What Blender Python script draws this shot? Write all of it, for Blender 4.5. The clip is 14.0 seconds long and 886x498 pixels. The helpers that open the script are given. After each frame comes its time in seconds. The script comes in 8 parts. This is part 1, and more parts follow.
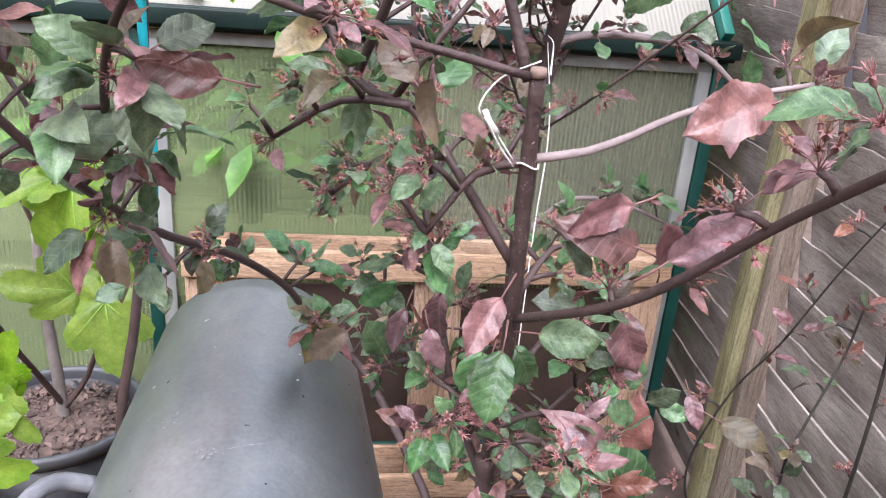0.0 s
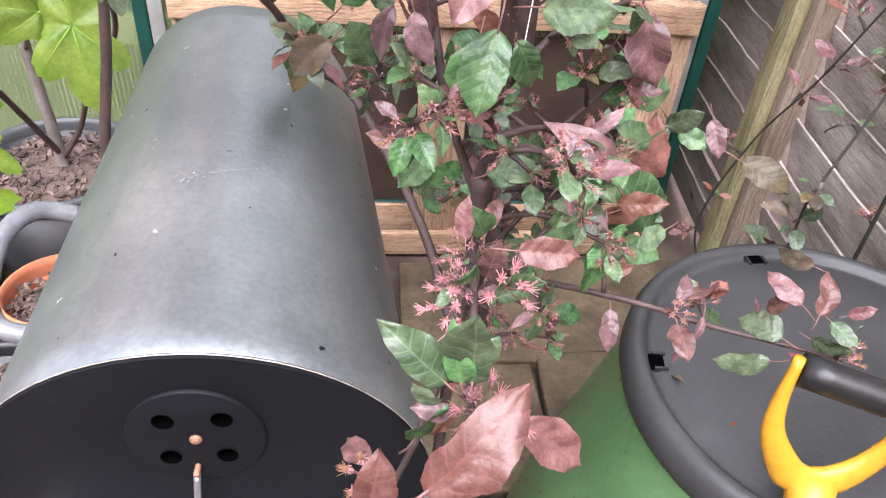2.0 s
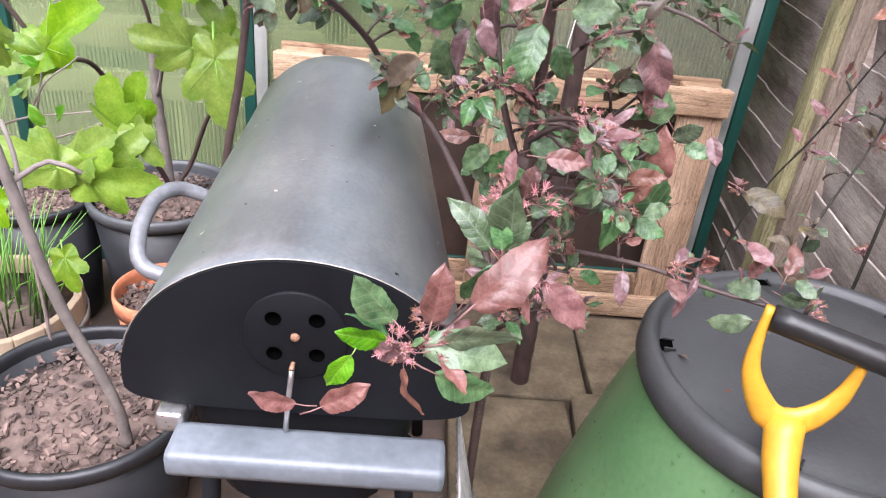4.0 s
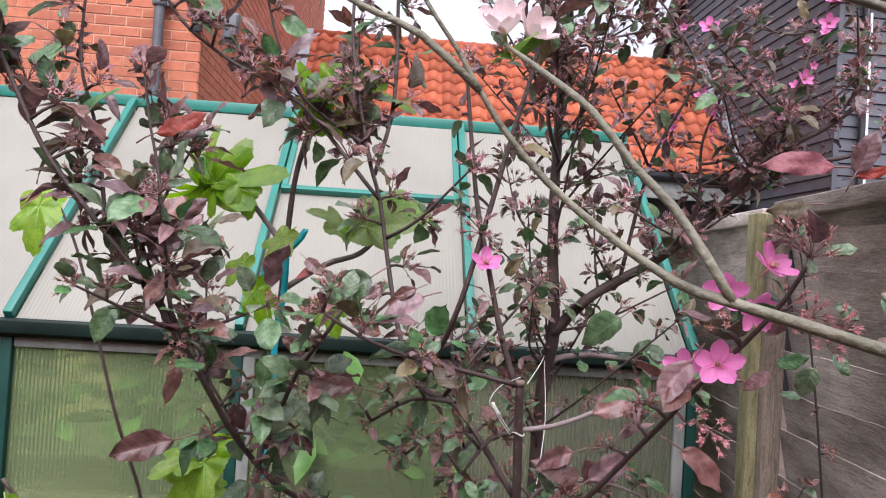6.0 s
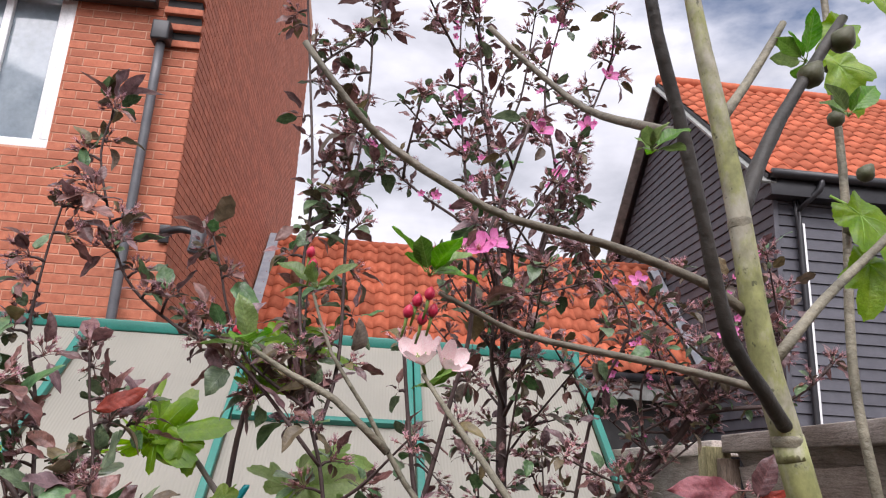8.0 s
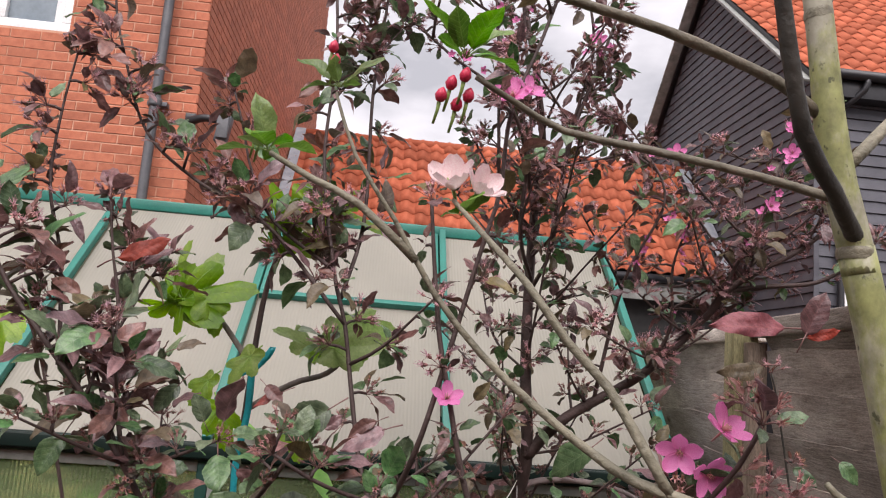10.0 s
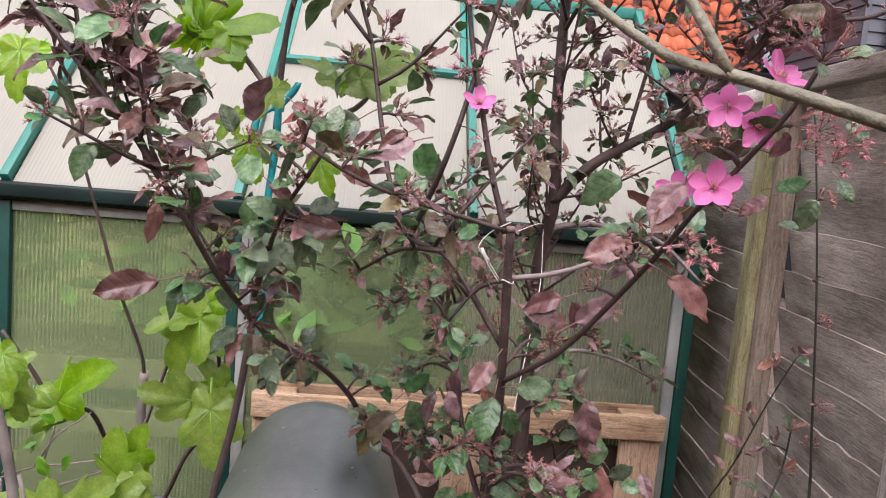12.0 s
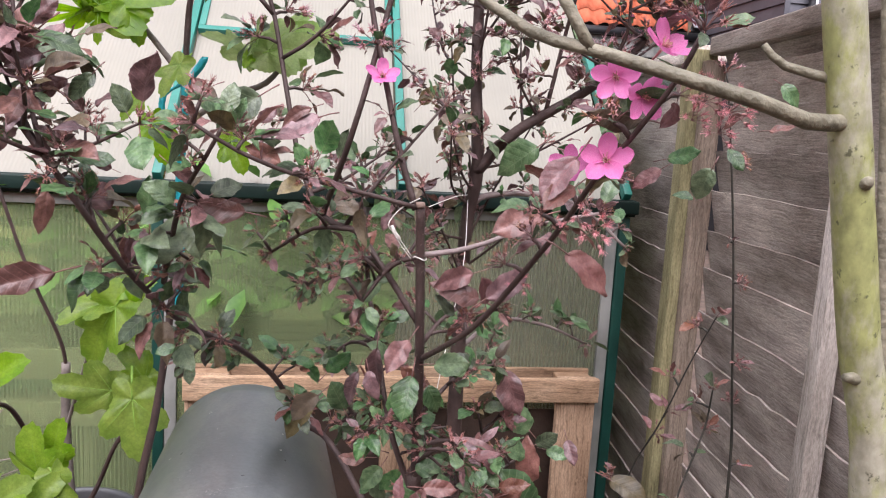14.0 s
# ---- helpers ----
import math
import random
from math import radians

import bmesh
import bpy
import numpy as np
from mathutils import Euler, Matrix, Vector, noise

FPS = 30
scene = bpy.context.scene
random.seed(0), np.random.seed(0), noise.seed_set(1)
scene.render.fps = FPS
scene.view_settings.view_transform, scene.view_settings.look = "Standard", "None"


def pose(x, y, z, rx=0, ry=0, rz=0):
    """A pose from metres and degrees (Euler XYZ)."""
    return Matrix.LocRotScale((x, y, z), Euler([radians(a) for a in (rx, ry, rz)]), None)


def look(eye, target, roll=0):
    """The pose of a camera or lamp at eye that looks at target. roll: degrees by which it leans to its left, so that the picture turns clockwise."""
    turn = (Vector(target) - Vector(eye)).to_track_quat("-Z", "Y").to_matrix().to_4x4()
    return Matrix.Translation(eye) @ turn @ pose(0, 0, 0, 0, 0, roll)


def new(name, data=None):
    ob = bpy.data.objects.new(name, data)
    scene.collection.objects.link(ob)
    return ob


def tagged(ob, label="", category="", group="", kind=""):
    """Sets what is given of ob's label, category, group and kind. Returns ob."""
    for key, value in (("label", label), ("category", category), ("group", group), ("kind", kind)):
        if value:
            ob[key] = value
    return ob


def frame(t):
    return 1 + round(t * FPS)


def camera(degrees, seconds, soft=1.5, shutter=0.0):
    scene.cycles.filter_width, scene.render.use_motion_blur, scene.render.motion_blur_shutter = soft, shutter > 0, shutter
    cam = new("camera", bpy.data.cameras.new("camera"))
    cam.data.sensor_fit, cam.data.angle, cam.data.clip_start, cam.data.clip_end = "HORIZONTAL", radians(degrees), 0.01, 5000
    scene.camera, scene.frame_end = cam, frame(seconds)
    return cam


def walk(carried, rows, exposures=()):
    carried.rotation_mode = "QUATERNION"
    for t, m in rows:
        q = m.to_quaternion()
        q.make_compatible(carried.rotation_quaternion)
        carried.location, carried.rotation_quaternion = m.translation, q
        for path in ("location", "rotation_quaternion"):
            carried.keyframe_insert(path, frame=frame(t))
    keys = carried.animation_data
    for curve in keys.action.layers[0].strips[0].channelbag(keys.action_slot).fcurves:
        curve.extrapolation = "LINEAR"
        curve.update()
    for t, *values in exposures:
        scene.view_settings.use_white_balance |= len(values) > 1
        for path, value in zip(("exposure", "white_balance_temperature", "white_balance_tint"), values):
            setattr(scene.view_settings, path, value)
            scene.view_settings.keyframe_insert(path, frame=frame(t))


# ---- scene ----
cam = camera(61.5, 14.0, 1.15)
PATH = [
    (0, (0.0435, 0.0398, 1.3922), (0.234, 1.4213, 0.8395), 4.5),
    (0.5, (0.0653, 0.009, 1.3922), (0.2303, 1.3762, 0.7975), 3.7),
    (1, (0.0885, 0.03, 1.351), (0.2828, 1.326, 0.6212), 4.1),
    (1.5, (0.0735, 0.081, 1.3052), (0.2918, 1.2825, 0.4345), 5.1),
    (2, (0.0772, 0.0758, 1.2955), (0.2385, 1.2405, 0.3648), 5.0),
    (2.2, (0.0743, 0.0503, 1.291), (0.1777, 1.2157, 0.3528), 4.4),
    (4.3, (0.0555, -0.2453, 1.2745), (0.1035, 1.1122, 0.6378), 5.5),
    (4.5, (0.0495, -0.282, 1.2947), (0.102, 1.1205, 0.766), 4.4),
    (5, (0.0442, -0.3382, 1.3787), (0.1245, 1.1317, 1.0893), 2.9),
    (5.5, (0.0105, -0.3615, 1.4215), (0.1087, 1.1302, 1.2955), 3.1),
    (6, (-0.009, -0.4028, 1.4605), (0.0968, 1.0928, 1.501), 3.6),
    (6.5, (-0.006, -0.3892, 1.51), (0.1357, 1.0913, 1.7043), 2.8),
    (7, (0.0045, -0.402, 1.5422), (0.1583, 1.059, 1.8452), 2.5),
    (7.5, (0.0112, -0.4297, 1.5633), (0.1703, 1.0095, 1.9555), 2.4),
    (7.7, (0.0142, -0.4552, 1.564), (0.1718, 0.9742, 1.9907), 2.7),
    (9.8, (0.0203, -0.4133, 1.528), (0.1402, 1.05, 1.834), 4.2),
    (10, (0.021, -0.399, 1.5107), (0.1357, 1.0785, 1.7417), 4.5),
    (10.5, (0.0128, -0.39, 1.4515), (0.1342, 1.1025, 1.5362), 5.5),
    (11, (0.021, -0.384, 1.4245), (0.141, 1.1108, 1.3862), 5.6),
    (11.5, (0.024, -0.3802, 1.4132), (0.1327, 1.1122, 1.3105), 4.6),
    (12, (0.0232, -0.3698, 1.3952), (0.1237, 1.1175, 1.2265), 4.9),
    (12.5, (0.018, -0.354, 1.39), (0.1268, 1.125, 1.165), 5.2),
    (13, (0.0323, -0.3315, 1.3847), (0.1777, 1.1407, 1.135), 4.5),
    (13.5, (0.0428, -0.3307, 1.3967), (0.2167, 1.1378, 1.144), 3.6),
    (14, (0.066, -0.3532, 1.4072), (0.279, 1.1145, 1.1822), 3.2),
]
walk(cam, [(t, look(eye, target, roll)) for t, eye, target, roll in PATH], exposures=[(0, 1.83, 6140, 20), (2.2, 2.08, 6380, 20), (4.5, 1.97, 6190, 20), (5.0, 1.52, 6130, 20), (6.0, 0.97, 6300, 19), (7.5, 0.58, 6480, 18), (10.0, 0.55, 6900, 19), (11.0, 0.88, 6800, 19), (12.5, 1.17, 6520, 21), (14.0, 1.24, 6530, 21)])

# ---- world, sun, exposure ----
world = bpy.data.worlds.new("overcast_sky")
scene.world = world
world.use_nodes = True
wn, wl = world.node_tree.nodes, world.node_tree.links
wn.clear()
w_out = wn.new("ShaderNodeOutputWorld")
w_bg = wn.new("ShaderNodeBackground")
w_sky = wn.new("ShaderNodeTexSky")
w_sky.sky_type = "NISHITA"
w_sky.sun_disc = False
w_sky.sun_elevation = radians(52)
w_sky.sun_rotation = radians(187)
w_scale = wn.new("ShaderNodeVectorMath")
w_scale.operation = "SCALE"
w_scale.inputs[3].default_value = 0.085
w_tc = wn.new("ShaderNodeTexCoord")
w_map = wn.new("ShaderNodeMapping")
w_map.inputs["Scale"].default_value = (1.0, 1.0, 2.2)
w_n1 = wn.new("ShaderNodeTexNoise")
w_n1.inputs["Scale"].default_value = 2.3
w_n1.inputs["Detail"].default_value = 7.0
w_n1.inputs["Roughness"].default_value = 0.55
w_n2 = wn.new("ShaderNodeTexNoise")
w_n2.inputs["Scale"].default_value = 4.1
w_n2.inputs["Detail"].default_value = 6.0
w_cov = wn.new("ShaderNodeValToRGB")
w_cov.color_ramp.elements[0].position = 0.30
w_cov.color_ramp.elements[1].position = 0.47
w_cloud = wn.new("ShaderNodeValToRGB")
w_cloud.color_ramp.elements[0].position = 0.33
w_cloud.color_ramp.elements[0].color = (0.39, 0.42, 0.47, 1)
w_cloud.color_ramp.elements[1].position = 0.66
w_cloud.color_ramp.elements[1].color = (0.82, 0.85, 0.91, 1)
w_mix = wn.new("ShaderNodeMix")
w_mix.data_type = "RGBA"
wl.new(w_tc.outputs["Generated"], w_map.inputs["Vector"])
wl.new(w_map.outputs[0], w_n1.inputs["Vector"])
wl.new(w_map.outputs[0], w_n2.inputs["Vector"])
wl.new(w_n1.outputs["Fac"], w_cov.inputs[0])
wl.new(w_n2.outputs["Fac"], w_cloud.inputs[0])
wl.new(w_sky.outputs[0], w_scale.inputs[0])
wl.new(w_cov.outputs[0], w_mix.inputs[0])
wl.new(w_scale.outputs[0], w_mix.inputs[6])
wl.new(w_cloud.outputs[0], w_mix.inputs[7])
wl.new(w_mix.outputs[2], w_bg.inputs["Color"])
w_bg.inputs["Strength"].default_value = 1.0
wl.new(w_bg.outputs[0], w_out.inputs["Surface"])

sun = new("sun", bpy.data.lights.new("sun", "SUN"))
sun.data.energy = 3.3
sun.data.angle = radians(60)
sun.data.color = (0.985, 0.99, 1.0)
sun.matrix_world = look((-0.5, -4.4, 8), (0.2, 1.5, 0.5))


# ---- materials ----
def rgb(c):
    return (*c, 1.0)


def mat(name, c1, c2, rough=0.7, scale=6.0, fine=70.0, bump=0.25, metal=0.0, vary=0.0, grain=None, translucent=0.0, spec=0.5, contrast=0.22, island=False, coat=0.0, streak=0.5, both=False, wander=1.0):
    """Two-scale procedural surface. grain stretches the fine noise; vary shifts the value from piece to piece."""
    m = bpy.data.materials.new(name)
    m.use_nodes = True
    n, l = m.node_tree.nodes, m.node_tree.links
    b = n["Principled BSDF"]
    tc = n.new("ShaderNodeTexCoord")
    big = n.new("ShaderNodeTexNoise")
    big.inputs["Scale"].default_value = scale
    big.inputs["Detail"].default_value = 5.0
    ramp = n.new("ShaderNodeValToRGB")
    ramp.color_ramp.elements[0].position, ramp.color_ramp.elements[0].color = 0.5 - contrast, rgb(c1)
    ramp.color_ramp.elements[1].position, ramp.color_ramp.elements[1].color = 0.5 + contrast, rgb(c2)
    mp = n.new("ShaderNodeMapping")
    if grain:
        mp.inputs["Scale"].default_value = grain
    small = n.new("ShaderNodeTexNoise")
    small.inputs["Scale"].default_value = fine
    small.inputs["Detail"].default_value = 4.0
    hsv = n.new("ShaderNodeHueSaturation")
    info = n.new("ShaderNodeNewGeometry") if island else n.new("ShaderNodeObjectInfo")
    val = n.new("ShaderNodeMath")
    val.operation = "MULTIPLY_ADD"
    val.inputs[1].default_value, val.inputs[2].default_value = 2 * vary, 1.0 - vary
    fin = n.new("ShaderNodeMath")
    fin.operation = "MULTIPLY_ADD"
    fin.inputs[1].default_value, fin.inputs[2].default_value = streak, 1.0 - streak / 2
    mul = n.new("ShaderNodeMath")
    mul.operation = "MULTIPLY"
    bp = n.new("ShaderNodeBump")
    bp.inputs["Strength"].default_value = bump
    bp.inputs["Distance"].default_value = 0.004
    rr = n.new("ShaderNodeMath")
    rr.operation = "MULTIPLY_ADD"
    rr.inputs[1].default_value, rr.inputs[2].default_value = 0.25, rough - 0.12
    l.new(tc.outputs["Object"], big.inputs["Vector"])
    l.new(tc.outputs["Object"], mp.inputs["Vector"])
    l.new(mp.outputs[0], small.inputs["Vector"])
    l.new(big.outputs["Fac"], ramp.inputs[0])
    if both:
        isl = n.new("ShaderNodeNewGeometry")
        add = n.new("ShaderNodeMath")
        add.operation = "ADD"
        frac = n.new("ShaderNodeMath")
        frac.operation = "FRACT"
        l.new(info.outputs["Random"], add.inputs[0])
        l.new(isl.outputs["Random Per Island"], add.inputs[1])
        l.new(add.outputs[0], frac.inputs[0])
        l.new(frac.outputs[0], val.inputs[0])
        # hue and saturation wander from leaf to leaf
        sev = n.new("ShaderNodeMath")
        sev.operation = "MULTIPLY"
        sev.inputs[1].default_value = 7.0
        fr2 = n.new("ShaderNodeMath")
        fr2.operation = "FRACT"
        hue = n.new("ShaderNodeMath")
        hue.operation = "MULTIPLY_ADD"
        hue.inputs[1].default_value, hue.inputs[2].default_value = 0.05 * wander, 0.5 - 0.025 * wander
        sat = n.new("ShaderNodeMath")
        sat.operation = "MULTIPLY_ADD"
        sat.inputs[1].default_value, sat.inputs[2].default_value = 0.55 * wander, 1.02 - 0.27 * wander
        l.new(frac.outputs[0], sev.inputs[0])
        l.new(sev.outputs[0], fr2.inputs[0])
        l.new(fr2.outputs[0], hue.inputs[0])
        l.new(fr2.outputs[0], sat.inputs[0])
        l.new(hue.outputs[0], hsv.inputs["Hue"])
        l.new(sat.outputs[0], hsv.inputs["Saturation"])
    else:
        l.new(info.outputs["Random Per Island" if island else "Random"], val.inputs[0])
    l.new(small.outputs["Fac"], fin.inputs[0])
    l.new(val.outputs[0], mul.inputs[0])
    l.new(fin.outputs[0], mul.inputs[1])
    l.new(mul.outputs[0], hsv.inputs["Value"])
    l.new(ramp.outputs[0], hsv.inputs["Color"])
    l.new(hsv.outputs[0], b.inputs["Base Color"])
    l.new(small.outputs["Fac"], bp.inputs["Height"])
    l.new(bp.outputs[0], b.inputs["Normal"])
    l.new(small.outputs["Fac"], rr.inputs[0])
    l.new(rr.outputs[0], b.inputs["Roughness"])
    b.inputs["Metallic"].default_value = metal
    b.inputs["Specular IOR Level"].default_value = spec
    b.inputs["Coat Weight"].default_value = coat
    b.inputs["Coat Roughness"].default_value = rough
    if translucent:
        tr = n.new("ShaderNodeBsdfTranslucent")
        mx = n.new("ShaderNodeMixShader")
        mx.inputs[0].default_value = translucent
        l.new(hsv.outputs[0], tr.inputs["Color"])
        l.new(bp.outputs[0], tr.inputs["Normal"])
        l.new(b.outputs[0], mx.inputs[1])
        l.new(tr.outputs[0], mx.inputs[2])
        l.new(mx.outputs[0], n["Material Output"].inputs["Surface"])
    return m


def leaf_mat(name, c1, c2, vein, vein_scale, rough=0.40, translucent=0.24, vary=0.42, lines=0.26, ribs=0.10, wander=1.0, web_dark=0.86):
    """A leaf blade: midrib and slanting side veins in the leaf's own axes, mottled, thin enough to let light through."""
    m = mat(name, c1, c2, rough=rough, scale=3.0, fine=20.0, bump=0.16, translucent=translucent, vary=vary, contrast=0.16, both=True, spec=0.62, wander=wander)
    n, l = m.node_tree.nodes, m.node_tree.links
    own = n.new("ShaderNodeAttribute")
    own.attribute_name = "leaf_co"
    for k in list(l):
        if k.from_node.bl_idname == "ShaderNodeTexCoord":
            l.new(own.outputs["Vector"], k.to_socket)
    sep = n.new("ShaderNodeSeparateXYZ")
    ab = n.new("ShaderNodeMath")
    ab.operation = "ABSOLUTE"
    slant = n.new("ShaderNodeMath")
    slant.operation = "MULTIPLY_ADD"
    slant.inputs[1].default_value = -0.75
    sine = n.new("ShaderNodeMath")
    sine.operation = "MULTIPLY"
    sine.inputs[1].default_value = vein_scale
    sn = n.new("ShaderNodeMath")
    sn.operation = "SINE"
    pw = n.new("ShaderNodeMath")
    pw.operation = "GREATER_THAN"
    pw.inputs[1].default_value = 0.93
    mid = n.new("ShaderNodeMath")
    mid.operation = "LESS_THAN"
    mid.inputs[1].default_value = 0.011
    mx = n.new("ShaderNodeMath")
    mx.operation = "MAXIMUM"
    half = n.new("ShaderNodeMath")
    half.operation = "MULTIPLY"
    half.inputs[1].default_value = lines
    mixc = n.new("ShaderNodeMix")
    mixc.data_type = "RGBA"
    mixc.inputs[7].default_value = rgb(vein)
    l.new(own.outputs["Vector"], sep.inputs[0])
    l.new(sep.outputs["X"], ab.inputs[0])
    l.new(ab.outputs[0], slant.inputs[0])
    l.new(sep.outputs["Y"], slant.inputs[2])
    l.new(slant.outputs[0], sine.inputs[0])
    l.new(sine.outputs[0], sn.inputs[0])
    l.new(sn.outputs[0], pw.inputs[0])
    l.new(ab.outputs[0], mid.inputs[0])
    l.new(pw.outputs[0], mx.inputs[0])
    l.new(mid.outputs[0], mx.inputs[1])
    l.new(mx.outputs[0], half.inputs[0])
    l.new(half.outputs[0], mixc.inputs[0])
    hsv = next(x for x in n if x.bl_idname == "ShaderNodeHueSaturation")
    relief = n.new("ShaderNodeBump")
    relief.inputs["Strength"].default_value = ribs
    relief.inputs["Distance"].default_value = 0.0015
    relief.invert = True
    old = next(x for x in n if x.bl_idname == "ShaderNodeBump" and x != relief)
    net = n.new("ShaderNodeTexVoronoi")
    net.feature = "DISTANCE_TO_EDGE"
    net.inputs["Scale"].default_value = 15.0
    l.new(own.outputs["Vector"], net.inputs["Vector"])
    web = n.new("ShaderNodeMapRange")
    web.inputs["From Max"].default_value = 0.16
    web.inputs["To Min"].default_value, web.inputs["To Max"].default_value = web_dark, 1.05
    l.new(net.outputs["Distance"], web.inputs["Value"])
    height = n.new("ShaderNodeMath")
    height.operation = "MULTIPLY_ADD"
    height.inputs[1].default_value = -0.8
    l.new(web.outputs[0], height.inputs[0])
    l.new(sn.outputs[0], height.inputs[2])
    l.new(height.outputs[0], relief.inputs["Height"])
    l.new(old.outputs[0], relief.inputs["Normal"])
    for x in n:
        if x.bl_idname in ("ShaderNodeBsdfPrincipled", "ShaderNodeBsdfTranslucent"):
            l.new(relief.outputs[0], x.inputs["Normal"])
    shade = n.new("ShaderNodeMix")
    shade.data_type, shade.blend_type = "RGBA", "MULTIPLY"
    shade.inputs[0].default_value = 1.0
    l.new(hsv.outputs[0], shade.inputs[6])
    l.new(web.outputs[0], shade.inputs[7])
    l.new(shade.outputs[2], mixc.inputs[6])
    for x in n:
        if x.bl_idname == "ShaderNodeBsdfPrincipled":
            l.new(mixc.outputs[2], x.inputs["Base Color"])
        if x.bl_idname == "ShaderNodeBsdfTranslucent":
            l.new(mixc.outputs[2], x.inputs["Color"])
    return m


def sheet_mat(name, tint, clear, diffuse, through_light, flute=330.0, rough=0.22, blur=0.0):
    """Twin-wall polycarbonate: part clear, part milky, with fine upright flutes."""
    m = bpy.data.materials.new(name)
    m.use_nodes = True
    n, l = m.node_tree.nodes, m.node_tree.links
    b = n["Principled BSDF"]
    tc = n.new("ShaderNodeTexCoord")
    nz = n.new("ShaderNodeTexNoise")
    nz.inputs["Scale"].default_value = 3.0
    nz.inputs["Detail"].default_value = 6.0
    ramp = n.new("ShaderNodeValToRGB")
    ramp.color_ramp.elements[0].position, ramp.color_ramp.elements[0].color = 0.3, rgb([c * 0.86 for c in diffuse])
    ramp.color_ramp.elements[1].position, ramp.color_ramp.elements[1].color = 0.7, rgb(diffuse)
    sep = n.new("ShaderNodeSeparateXYZ")
    mu = n.new("ShaderNodeMath")
    mu.operation = "MULTIPLY"
    mu.inputs[1].default_value = flute
    sn = n.new("ShaderNodeMath")
    sn.operation = "SINE"
    bp = n.new("ShaderNodeBump")
    bp.inputs["Strength"].default_value = 0.35
    bp.inputs["Distance"].default_value = 0.002
    tp = n.new("ShaderNodeBsdfRefraction" if blur else "ShaderNodeBsdfTransparent")
    if blur:
        tp.inputs["Roughness"].default_value = blur
        tp.inputs["IOR"].default_value = 1.3
        l.new(bp.outputs[0], tp.inputs["Normal"])
    tp.inputs["Color"].default_value = rgb(tint)
    tl = n.new("ShaderNodeBsdfTranslucent")
    m1 = n.new("ShaderNodeMixShader")
    m1.inputs[0].default_value = through_light
    m2 = n.new("ShaderNodeMixShader")
    fl = n.new("ShaderNodeMath")
    fl.operation = "MULTIPLY_ADD"
    fl.inputs[1].default_value, fl.inputs[2].default_value = (0.13 if blur else 0.10) * clear, clear
    l.new(tc.outputs["Object"], nz.inputs["Vector"])
    l.new(nz.outputs["Fac"], ramp.inputs[0])
    l.new(tc.outputs["Object"], sep.inputs[0])
    l.new(sep.outputs["X"], mu.inputs[0])
    l.new(mu.outputs[0], sn.inputs[0])
    l.new(sn.outputs[0], bp.inputs["Height"])
    l.new(sn.outputs[0], fl.inputs[0])
    l.new(ramp.outputs[0], b.inputs["Base Color"])
    l.new(ramp.outputs[0], tl.inputs["Color"])
    l.new(bp.outputs[0], b.inputs["Normal"])
    b.inputs["Roughness"].default_value = rough
    l.new(b.outputs[0], m1.inputs[1])
    l.new(tl.outputs[0], m1.inputs[2])
    l.new(fl.outputs[0], m2.inputs[0])
    l.new(m1.outputs[0], m2.inputs[1])
    l.new(tp.outputs[0], m2.inputs[2])
    l.new(m2.outputs[0], n["Material Output"].inputs["Surface"])
    return m


def noise_at(n, l, tc, scale, stretch, detail=5.0, rough=0.6):
    mp = n.new("ShaderNodeMapping")
    mp.inputs["Scale"].default_value = stretch
    nz = n.new("ShaderNodeTexNoise")
    nz.inputs["Scale"].default_value, nz.inputs["Detail"].default_value, nz.inputs["Roughness"].default_value = scale, detail, rough
    l.new(tc.outputs["Object"], mp.inputs["Vector"])
    l.new(mp.outputs[0], nz.inputs["Vector"])
    return nz


def ramp_of(n, l, source, stops):
    r = n.new("ShaderNodeValToRGB")
    r.color_ramp.elements[0].position, r.color_ramp.elements[0].color = stops[0][0], rgb(stops[0][1])
    r.color_ramp.elements[1].position, r.color_ramp.elements[1].color = stops[-1][0], rgb(stops[-1][1])
    for p, c in stops[1:-1]:
        r.color_ramp.elements.new(p).color = rgb(c)
    l.new(source, r.inputs[0])
    return r


def blend(n, l, fac, a, b, mode="MIX"):
    m = n.new("ShaderNodeMix")
    m.data_type, m.blend_type = "RGBA", mode
    if isinstance(fac, float):
        m.inputs[0].default_value = fac
    else:
        l.new(fac, m.inputs[0])
    l.new(a, m.inputs[6])
    l.new(b, m.inputs[7])
    return m.outputs[2]


